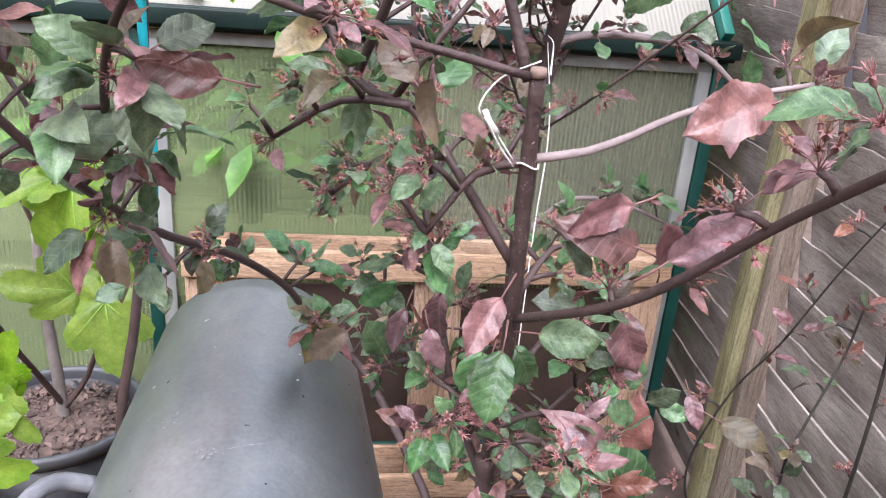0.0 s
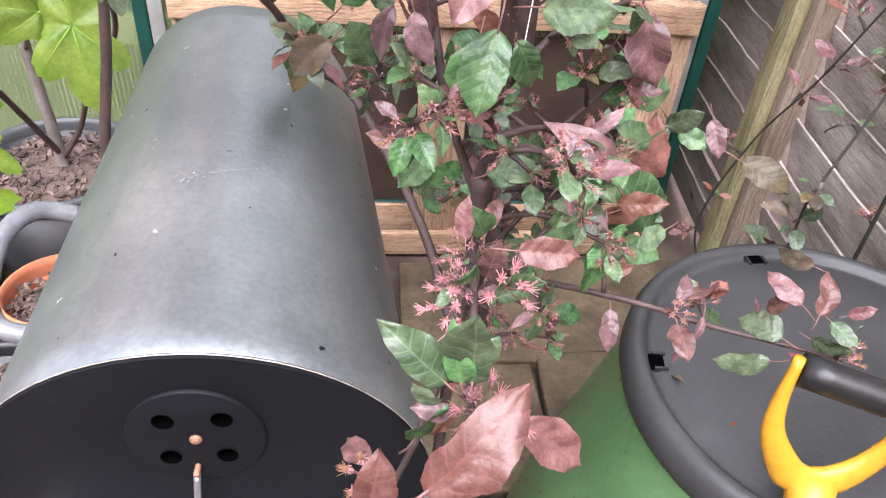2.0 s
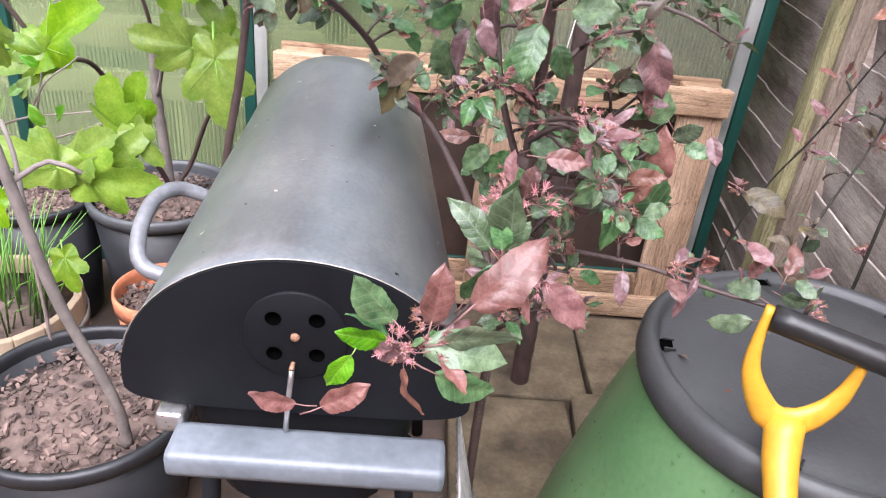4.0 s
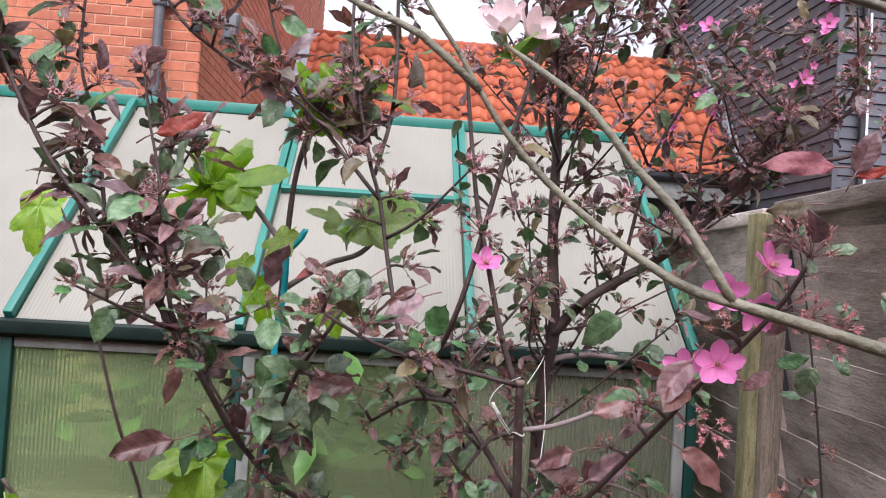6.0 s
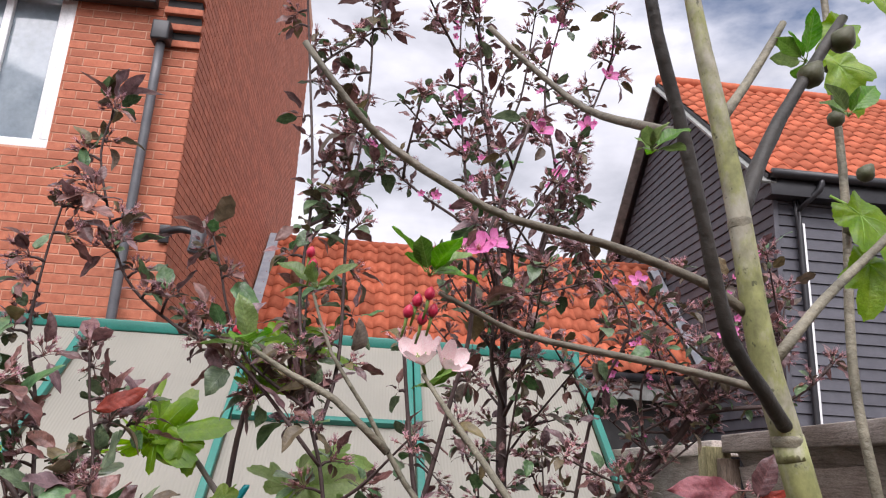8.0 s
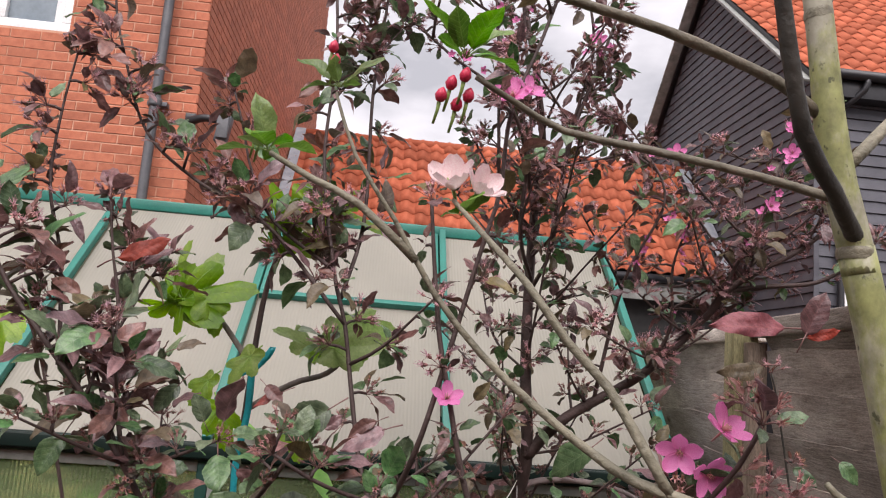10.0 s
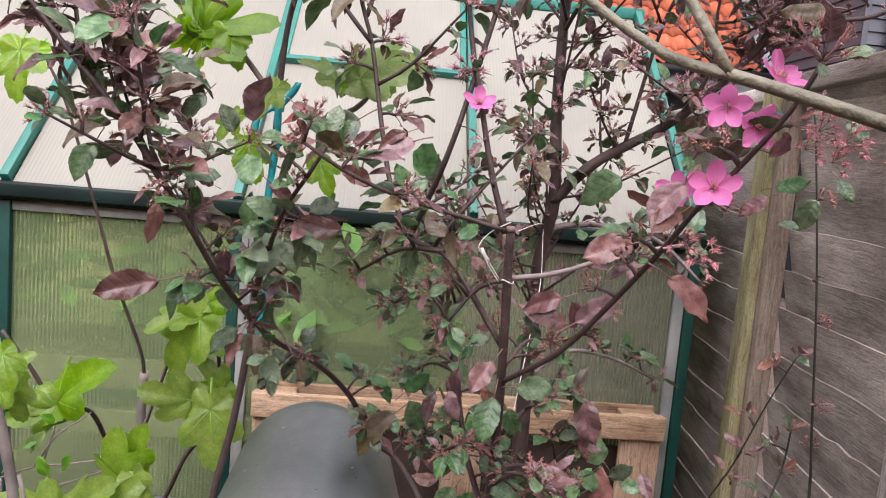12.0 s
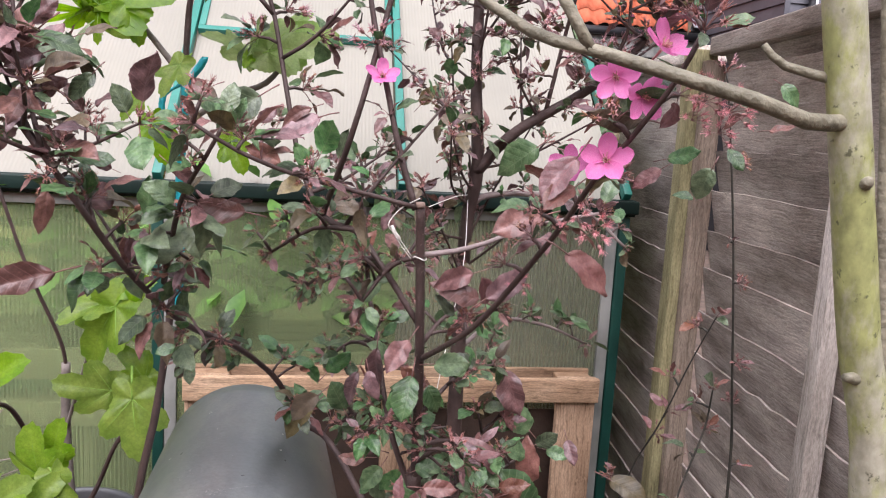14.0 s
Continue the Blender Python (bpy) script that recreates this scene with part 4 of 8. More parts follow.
    part("gutter", boxed(-6.0, -2.14, HY - 0.16, HY - 0.03, 5.60, 5.70, 0.02), M_blackpipe, h)
    # window
    win = part("window", boxed(-4.05, -2.895, HY + 0.07, HY + 0.13, 4.12, 5.75, 0.004), M_glass_win, h, "pale obscured glass")
    for x0, x1, z0, z1 in ((-4.05, -2.89, 4.12, 4.20), (-4.05, -2.89, 5.70, 5.80), (-2.97, -2.89, 4.201, 5.699), (-4.05, -3.97, 4.201, 5.699), (-3.52, -3.45, 4.201, 5.699)):
        part("frame_bar", boxed(x0, x1, HY + 0.02, HY + 0.069, z0, z1, 0.006), M_whitepaint, win, "white window frame")
    part("inner_sash", boxed(-3.04, -2.971, HY + 0.035, HY + 0.068, 4.201, 5.699, 0.005), M_whitepaint, win)
    return h


brick_house = build_brick_house()


def build_wall_lamp():
    l = group_of("wall_lamp", (HX, HY + 0.1, 3.4), "grey floodlight on a bracket fixed to the brick corner", "lamp")
    part("bracket", tubed([(HX - 0.05, HY - 0.02, 3.42), (HX + 0.10, HY - 0.10, 3.44), (HX + 0.24, HY - 0.12, 3.42)], 0.04, 0.03), M_blackpipe, l)
    part("back_plate", boxed(HX - 0.08, HX + 0.01, HY - 0.04, HY - 0.012, 3.33, 3.49, 0.006), M_blackpipe, l)
    part("head", boxed(HX + 0.225, HX + 0.335, HY - 0.18, HY - 0.08, 3.22, 3.48, 0.02, Matrix.Translation((HX + 0.28, HY - 0.13, 3.36)) @ Matrix.Rotation(radians(8), 4, "Y") @ Matrix.Translation((-HX - 0.28, -HY + 0.13, -3.36))), M_pipe, l, "dark grey lamp housing")
    part("visor", boxed(HX + 0.23, HX + 0.33, HY - 0.21, HY - 0.181, 3.25, 3.45, 0.008), M_pipe, l)


build_wall_lamp()


# ---- tiled garage roof between the houses ----
RY0, RZ0, RY1, RZ1 = 10.3, 3.12, 12.2, 5.26
RX0, RX1 = HX + 0.03, 5.27


def pantile_mesh(w, l, t, material):
    """An S-shaped pantile, w wide and l long, laid in local x and y."""
    bm = bmesh.new()
    n = 8
    top, bot = [], []
    for y, lift in ((0.0, 0.02), (l, 0.0)):
        a, b = [], []
        for i in range(n + 1):
            u = i / n
            z = 0.028 * math.sin(2 * math.pi * (u - 0.12)) + lift
            a.append(bm.verts.new((u * w * 1.04, y, z + t)))
            b.append(bm.verts.new((u * w * 1.04, y, z)))
        top.append(a)
        bot.append(b)
    for i in range(n):
        bm.faces.new((top[0][i], top[0][i + 1], top[1][i + 1], top[1][i]))
        bm.faces.new((bot[0][i + 1], bot[0][i], top[0][i], top[0][i + 1])[::-1])
    return mesh_of("pantile", bm, material, True)


def build_garage():
    g = group_of("garage", (1.8, 11.5, 0.0), "low garage with an orange pantile roof and white fascia", "garage")
    L = math.hypot(RY1 - RY0, RZ1 - RZ0)
    ang = math.atan2(RZ1 - RZ0, RY1 - RY0)
    m = Matrix.Translation((0, RY0, RZ0)) @ Matrix.Rotation(ang, 4, "X")
    roof = part("roof", boxed(RX0, RX1, 0.02, L, -0.09, -0.015, 0, m), M_shade_black, g, smooth=False)
    w, l = 0.232, 0.30
    tile = pantile_mesh(w, l + 0.04, 0.012, M_tile)
    nr = int(L / l) + 1
    nc = int((RX1 - RX0) / w)
    for r in range(nr):
        for c in range(nc):
            piece("tile", tile, m @ Matrix.Translation((RX0 + 0.02 + c * w, r * l - 0.04, 0.012)), roof)
    rm = bmesh.new()
    pts = [Vector((RX0, RY1 + 0.05, RZ1 + 0.03)), Vector(((RX0 + RX1) / 2, RY1 + 0.05, RZ1 + 0.03)), Vector((RX1, RY1 + 0.05, RZ1 + 0.03))]
    tube(rm, pts, 0.09, 0.09, 10)
    part("ridge_tiles", rm, M_tile, g)
    part("back_slope", slab_between((1.78, RY1 + 0.1, RZ1 - 0.06), (1.78, RY1 + 2.0, RZ0), RX1 - RX0, 0.06), M_tile_mass, g, smooth=False)
    part("fascia", boxed(RX0, RX1, RY0 - 0.02, RY0 + 0.02, RZ0 - 0.42, RZ0 - 0.16, 0.004), M_strip, g, "pale fascia board")
    part("gutter", tubed([(RX0, RY0 - 0.09, RZ0 - 0.10), (RX1, RY0 - 0.09, RZ0 - 0.10)], 0.06, seg=12, step=2.0), M_blackpipe, g, "black half-round gutter")
    # near-black sheet: the shade in the garage opening is its colour
    part("front_wall", boxed(RX0, RX1, RY0 + 0.3, RY0 + 0.5, 0.0, RZ0 - 0.1), M_shade_black, g, smooth=False)
    part("flashing", boxed(RX0 - 0.01, RX0 + 0.16, 0.0, L + 0.1, 0.055, 0.07, 0.003, m), M_lead, g, "grey lead flashing", smooth=False)
    part("flashing", boxed(RX1 - 0.16, RX1 + 0.005, 0.0, L, 0.055, 0.07, 0.003, m), M_lead, g, "grey lead flashing", smooth=False)


build_garage()


# ---- dark weatherboarded house ----
DX, DY, DYA, DYB, DZE, DZA = 5.30, 8.3, 11.5, 14.7, 5.62, 8.62


def build_dark_house():
    d = group_of("weatherboard_house", (8.5, 11.5, 0.0), "slate-grey weatherboarded house with an orange tiled roof", "house")
    bm = bmesh.new()
    prof = [(DY + 0.03, 0.0), (DYB, 0.0), (DYB, DZE), (DYA, DZA), (DY + 0.03, DZE)]
    a = [bm.verts.new((DX + 0.03, y, z)) for y, z in prof]
    b = [bm.verts.new((14.0, y, z)) for y, z in prof]
    bm.faces.new(a)
    bm.faces.new(b[::-1])
    for k in range(5):
        bm.faces.new((a[k], b[k], b[(k + 1) % 5], a[(k + 1) % 5]))
    part("core_wall", bm, M_clap_side, d, smooth=False)
    # gable boards
    step = 0.152
    k = 0
    z = 2.0
    while z < DZA - 0.1:
        zt = z + step
        y0 = DY - 0.01 if zt < DZE else DY + (zt - DZE) * (DYA - DY) / (DZA - DZE) + 0.06
        y1 = DYB if zt < DZE else DYB - (zt - DZE) * (DYB - DYA) / (DZA - DZE) - 0.06
        if y1 - y0 > 0.1:
            bm = bmesh.new()
            v = [bm.verts.new(p) for p in ((DX, y0, z), (DX, y1, z), (DX + 0.018, y1, zt - 0.008), (DX + 0.018, y0, zt - 0.008), (DX + 0.03, y0, z), (DX + 0.03, y1, z))]
            bm.faces.new((v[0], v[3], v[2], v[1]))
            bm.faces.new((v[0], v[1], v[5], v[4]))
            part("gable_board", bm, M_clap, d, smooth=False)
        if z < DZE - 0.2:
            bm = bmesh.new()
            v = [bm.verts.new(p) for p in ((DX + 0.03, DY - 0.01, z), (13.0, DY - 0.01, z), (13.0, DY + 0.012, zt - 0.008), (DX + 0.03, DY + 0.012, zt - 0.008), (DX + 0.03, DY + 0.03, z), (13.0, DY + 0.03, z))]
            bm.faces.new((v[0], v[1], v[2], v[3]))
            bm.faces.new((v[0], v[4], v[5], v[1]))
            part("front_board", bm, M_clap, d, smooth=False)
        z += step
        k += 1
    part("corner_board", boxed(DX - 0.02, DX + 0.05, DY - 0.035, DY - 0.012, 0.0, DZE - 0.1, 0.003), M_clap, d)
    # roof slopes with tiles
    ang = math.atan2(DZA - DZE, DYA - DY)
    L = math.hypot(DZA - DZE, DYA - DY) + 0.35
    m = Matrix.Translation((0, DYA, DZA + 0.1)) @ Matrix.Rotation(ang, 4, "X")
    roof = part("roof", boxed(DX - 0.18, 14.0, -L, 0.0, -0.06, -0.005, 0, m), M_blackpipe, d, smooth=False)
    m2 = Matrix.Translation((0, DYA, DZA + 0.1)) @ Matrix.Rotation(-ang, 4, "X")
    part("back_slope", boxed(DX - 0.18, 14.0, 0.0, L, -0.06, -0.005, 0, m2), M_blackpipe, d, smooth=False)
    w, l = 0.235, 0.31
    tile = pantile_mesh(w, l + 0.04, 0.012, M_tile)
    for r in range(int(L / l)):
        for c in range(20):
            piece("tile", tile, m @ Matrix.Translation((DX - 0.17 + c * w, -L + r * l, 0.012)), roof)
    part("ridge_tiles", tubed([(DX - 0.18, DYA, DZA + 0.14), (11.0, DYA, DZA + 0.14), (14.0, DYA, DZA + 0.14)], 0.1, seg=10, step=1.0), M_tile, d)
    # bargeboards, soffit, gutter, downpipe
    for s, e in ((DY - 0.24, DYA), (DYB + 0.24, DYA)):
        zz = DZE - 0.24 * (DZA - DZE) / (DYA - DY)
        part("bargeboard", slab_between((DX - 0.17, s, zz - 0.02), (DX - 0.17, e, DZA - 0.02), 0.035, 0.20, (1, 0, 0)), M_strip, d, "weathered white bargeboard")
        part("gable_soffit", slab_between((DX - 0.08, s, zz + 0.0), (DX - 0.08, e, DZA + 0.0), 0.02, 0.15, (0, 0, 1)), M_blackpipe, d)
    part("gutter", tubed([(DX - 0.15, DY - 0.30, DZE - 0.13), (9.0, DY - 0.30, DZE - 0.13), (13.5, DY - 0.30, DZE - 0.13)], 0.065, seg=12, step=1.0), M_blackpipe, d)
    part("fascia", boxed(DX - 0.14, 13.5, DY - 0.236, DY - 0.212, DZE - 0.40, DZE - 0.16, 0.003), M_blackpipe, d, "black painted fascia board")
    part("soffit", boxed(DX - 0.14, 13.5, DY - 0.21, DY - 0.013, DZE - 0.40, DZE - 0.37, 0.004), M_blackpipe, d)
    part("downpipe", tubed([(DX + 0.52, DY - 0.30, DZE - 0.16), (DX + 0.50, DY - 0.28, DZE - 0.30), (DX + 0.30, DY - 0.09, DZE - 0.55), (DX + 0.30, DY - 0.08, DZE - 0.8), (DX + 0.30, DY - 0.08, 0.0)], 0.042, seg=12, step=0.2), M_blackpipe, d, "black downpipe with a swan neck")
    # white upright strip along one side of the black downpipe
    part("pipe_light_side", boxed(DX + 0.345, DX + 0.40, DY - 0.05, DY - 0.012, 0.0, DZE - 0.7, 0.004), M_whitepaint, d, "white strip beside the downpipe")


build_dark_house()


# ---- barbecue ----
def build_barbecue():
    q = group_of("barbecue", (-0.07, 0.86, 0.0), "black barrel barbecue with closed scuffed lid and vented end", "barbecue")
    cx, y0, y1, zc = -0.071, 0.516, 1.20, 0.645
    a, top, low = 0.216, 0.185, 0.040

    def section(k, n, grow=0.0):
        """Cross-section of the lid: a broad dome above, rounded lower corners."""
        th = 2 * math.pi * k / n
        c, s = math.cos(th), math.sin(th)
        if s >= 0:
            return (a + grow) * c, (top + grow) * s
        e = 0.50
        return (a + grow) * math.copysign(abs(c) ** e, c), (low + grow) * -(abs(s) ** e)

    N = 72
    lift, lean, taper = 0.055, 0.053, 0.30   # the far end stands higher and is narrower
    bm = bmesh.new()
    rings = []
    rows = [y0, y0 + 0.004] + [y0 + (y1 - y0) * i / 16 for i in range(1, 16)] + [y1 - 0.004, y1]
    for y in rows:
        g = -0.004 if y in (y0, y1) else 0.0
        ring = []
        for k in range(N):
            x, z = section(k, N, g)
            dent = 0.0025 * noise.noise((x * 5, y * 4, 2.0)) + 0.003 * math.exp(-((y - 0.70) / 0.05) ** 2 - ((x + 0.03) / 0.09) ** 2) * -1
            ring.append(bm.verts.new((cx + x * (1 - taper * (y - y0)) - lean * (y - y0), y, zc + z + lift * (y - y0) + (dent if z > 0.05 else 0))))
        rings.append(ring)
    for p, r in zip(rings, rings[1:]):
        for k in range(N):
            bm.faces.new((p[k], r[k], r[(k + 1) % N], p[(k + 1) % N]))
    bm.faces.new(rings[-1])
    lid = part("lid", bm, M_bbq, q, "scuffed satin black lid")
    bm = bmesh.new()
    f0 = [bm.verts.new((cx + section(k, N, 0.0006)[0], y0 + 0.0035, zc + section(k, N, 0.0006)[1])) for k in range(N)]
    f1 = [bm.verts.new((cx + section(k, N, -0.0004)[0], y0 - 0.0018, zc + section(k, N, -0.0004)[1])) for k in range(N)]
    for k in range(N):
        bm.faces.new((f0[k], f0[(k + 1) % N], f1[(k + 1) % N], f1[k]))
    bm.faces.new(f1)
    bmesh.ops.recalc_face_normals(bm, faces=bm.faces)
    face = part("end_plate", bm, M_bbq_face, q, "matt black end plate", smooth=False)
    # bright worn line round the end
    pts = [Vector((cx + section(k, N, 0.0015)[0], y0 + 0.001, zc + section(k, N, 0.0015)[1])) for k in range(3, 34)]
    part("worn_edge", tube(bmesh.new(), pts, 0.0008, 0.0008, 5), M_bright_edge, lid, "worn bright edge")
    # round vent plate with four holes and a rusty screw
    hx, hz = -0.072, 0.729
    bm = bmesh.new()
    seg = 40
    prof = ((0.0, 0.004), (0.0610, 0.004), (0.0622, 0.0032), (0.0625, 0.0))
    rr = []
    for r, d in prof[1:]:
        rr.append([bm.verts.new((hx + r * math.cos(2 * math.pi * k / seg), y0 - 0.002 - d, hz + r * math.sin(2 * math.pi * k / seg))) for k in range(seg)])
    bm.faces.new(rr[0])
    for p, r in zip(rr, rr[1:]):
        for k in range(seg):
            bm.faces.new((p[k], p[(k + 1) % seg], r[(k + 1) % seg], r[k]))
    bmesh.ops.recalc_face_normals(bm, faces=bm.faces)
    vent = part("vent_plate", bm, M_bbq_face, q, "round black vent plate")
    # shallow black discs; the dark of the holes is only colour
    for dx, dz in ((-0.0255, 0.025), (0.0255, 0.026), (-0.0255, -0.026), (0.0255, -0.025)):
        bm = bmesh.new()
        o = [bm.verts.new((hx + dx + 0.0098 * math.cos(2 * math.pi * k / 20), y0 - 0.0068, hz + dz + 0.0098 * math.sin(2 * math.pi * k / 20))) for k in range(20)]
        i = [bm.verts.new((hx + dx + 0.0088 * math.cos(2 * math.pi * k / 20), y0 - 0.0072, hz + dz + 0.0088 * math.sin(2 * math.pi * k / 20))) for k in range(20)]
        j = [bm.verts.new((hx + dx + 0.0088 * math.cos(2 * math.pi * k / 20), y0 - 0.0064, hz + dz + 0.0088 * math.sin(2 * math.pi * k / 20))) for k in range(20)]
        for k in range(20):
            bm.faces.new((o[k], o[(k + 1) % 20], i[(k + 1) % 20], i[k]))
            bm.faces.new((i[k], i[(k + 1) % 20], j[(k + 1) % 20], j[k]))
        bm.faces.new(j)
        bmesh.ops.recalc_face_normals(bm, faces=bm.faces)
        part("vent_hole", bm, M_hole, vent)
    scr = part("screw", lathe([(0.0058, 0.0), (0.0058, 0.002), (0.0035, 0.0042), (0.0, 0.0046)], 12), M_rust, vent, "rusty screw")
    scr.matrix_basis = Matrix.Translation((hx, y0 - 0.0060, hz)) @ Matrix.Rotation(radians(90), 4, "X")
    part("pivot_rod", tubed([(hx - 0.003, y0 - 0.014, hz - 0.040), (hx - 0.006, y0 - 0.022, hz - 0.08), (hx - 0.010, y0 - 0.026, hz - 0.13)], 0.0035, seg=8), M_steel, q, "bright steel rod")
    part("pivot_nut", tubed([(hx - 0.003, y0 - 0.002, hz - 0.040), (hx - 0.003, y0 - 0.018, hz - 0.040)], 0.0030, seg=6), M_rust, q)
    # loop handle on the side
    part("lid_handle", tubed([(-0.27, 0.86, 0.722), (-0.312, 0.842, 0.742), (-0.335, 0.80, 0.740), (-0.338, 0.74, 0.716), (-0.322, 0.70, 0.688), (-0.27, 0.695, 0.672)], 0.0115, seg=10, step=0.012), M_greytube, q, "grey looped tube handle")
    # bowl and legs
    def bowl_at(k, s):
        y = y0 + 0.02 + (y1 - y0 - 0.04) * (0.5 + 0.5 * max(-1, min(1, 1.35 * math.sin(2 * math.pi * k / 40))))
        return cx - lean * (y - y0) + a * s * (1 - taper * (y - y0)) * math.cos(2 * math.pi * k / 40), y

    bm = bmesh.new()
    rings = []
    for s, z in ((0.94, -0.043), (0.93, -0.075), (0.86, -0.155), (0.70, -0.215), (0.4, -0.24)):
        rings.append([bm.verts.new((*bowl_at(k, s), zc + z)) for k in range(40)])
    for p, r in zip(rings, rings[1:]):
        for k in range(40):
            bm.faces.new((p[k], p[(k + 1) % 40], r[(k + 1) % 40], r[k]))
    bm.faces.new(rings[0])
    bm.faces.new(rings[-1])
    bmesh.ops.recalc_face_normals(bm, faces=bm.faces)
    part("bowl", bm, M_bbq_face, q)
    part("front_shelf", boxed(cx - 0.15, cx + 0.19, y0 - 0.075, y0 - 0.012, 0.555, 0.592, 0.01), M_greyblue, q, "grey-blue plastic shelf")
    part("latch", boxed(cx - 0.175, cx - 0.14, y0 - 0.02, y0 + 0.01, 0.575, 0.604, 0.006), M_steel, q, "bright steel latch")
    for x in (cx - 0.17, cx + 0.17):
        for y in (y0 + 0.07, y1 - 0.07):
            part("leg", tubed([(x * 1.0, y, -0.01), (cx + (x - cx) * 0.8, y, 0.50)], 0.014, seg=10, step=0.2), M_bbq_face, q)
    # pale scuffs on the lid: thin flakes lying on it
    rnd = random.Random(21)
    vs, fs = [], []

    def flake(x, y, w, l, turn):
        u = (x - cx + lean * (y - y0)) / (a * (1 - taper * (y - y0)))
        if abs(u) > 0.95:
            return
        z = zc + top * math.sqrt(1 - u * u) + lift * (y - y0)
        nrm = Vector((u / a, 0, math.sqrt(1 - u * u) / top)).normalized()
        ty = Vector((0, 1, 0))
        tx = ty.cross(nrm)
        c = Vector((x, y, z)) + nrm * 0.0016
        b = len(vs)
        for k in range(6):
            th = 2 * math.pi * k / 6
            p, s = math.cos(th) * w * rnd.uniform(0.6, 1.2), math.sin(th) * l * rnd.uniform(0.6, 1.2)
            vs.append(c + tx * (p * math.cos(turn) - s * math.sin(turn)) + ty * (p * math.sin(turn) + s * math.cos(turn)))
        fs.append(tuple(range(b, b + 6)))

    for k in range(26):
        flake(-0.165 + rnd.gauss(0, 0.007), 0.842 + rnd.gauss(0, 0.006), rnd.uniform(0.0006, 0.002), rnd.uniform(0.0006, 0.002), rnd.uniform(0, 3))
    for k in range(34):
        flake(-0.105 + rnd.gauss(0, 0.011), 0.765 + rnd.gauss(0, 0.005), rnd.uniform(0.0005, 0.0019), rnd.uniform(0.0005, 0.0019), rnd.uniform(0, 3))
    for k in range(14):
        flake(-0.085 + k * 0.0035, 0.770 + k * 0.0012, 0.0022, 0.0006, 0.3)
    for k in range(300):
        flake(rnd.uniform(-0.24, 0.12), rnd.uniform(0.54, 1.1), rnd.uniform(0.0003, 0.0009), rnd.uniform(0.0003, 0.0009), rnd.uniform(0, 3))
    tagged(under(new("scuffing", raw_mesh("scuffing", vs, fs, M_scuff)), lid), kind="stuff")


build_barbecue()


# ---- compost bin and the tool against it ----
def build_compost_bin():
    cx, cy = 0.668, 0.650
    c = group_of("compost_bin", (cx, cy, 0.0), "green plastic compost bin with a black lid", "compost bin")
    body = [(0.385, -0.01), (0.392, 0.02), (0.380, 0.10), (0.362, 0.20), (0.330, 0.33), (0.298, 0.45), (0.272, 0.535), (0.256, 0.578), (0.246, 0.60), (0.238, 0.60), (0.24, 0.56), (0.0, 0.50)]
    part("body", lathe(body, 56, (cx, cy, 0)), M_compost_green, c, "green moulded body")
    prof = [(0.256, 0.585), (0.265, 0.590), (0.270, 0.606), (0.268, 0.627), (0.260, 0.640), (0.250, 0.643), (0.243, 0.637), (0.240, 0.630), (0.232, 0.629), (0.226, 0.633), (0.12, 0.634), (0.0, 0.636)]
    lid = part("lid", lathe(prof, 56, (cx, cy, 0)), M_compost_lid, c, "black dished plastic lid")
    for ang in (172, 94, 235, 40, 300):
        t = radians(ang)
        m = Matrix.Translation((cx + 0.232 * math.cos(t), cy + 0.232 * math.sin(t), 0.632)) @ Matrix.Rotation(t, 4, "Z")
        # the slot's shaded recess is a thin black block
        part("lid_slot", boxed(-0.010, 0.008, -0.012, 0.012, -0.004, 0.0022, 0.001, m), M_hole, lid)
        for w in (-0.0125, 0.0125):
            part("lid_clip", boxed(-0.013, 0.004, w - 0.0016, w + 0.0016, -0.004, 0.0055, 0.001, m), M_blackgrip, lid)
    return c


build_compost_bin()


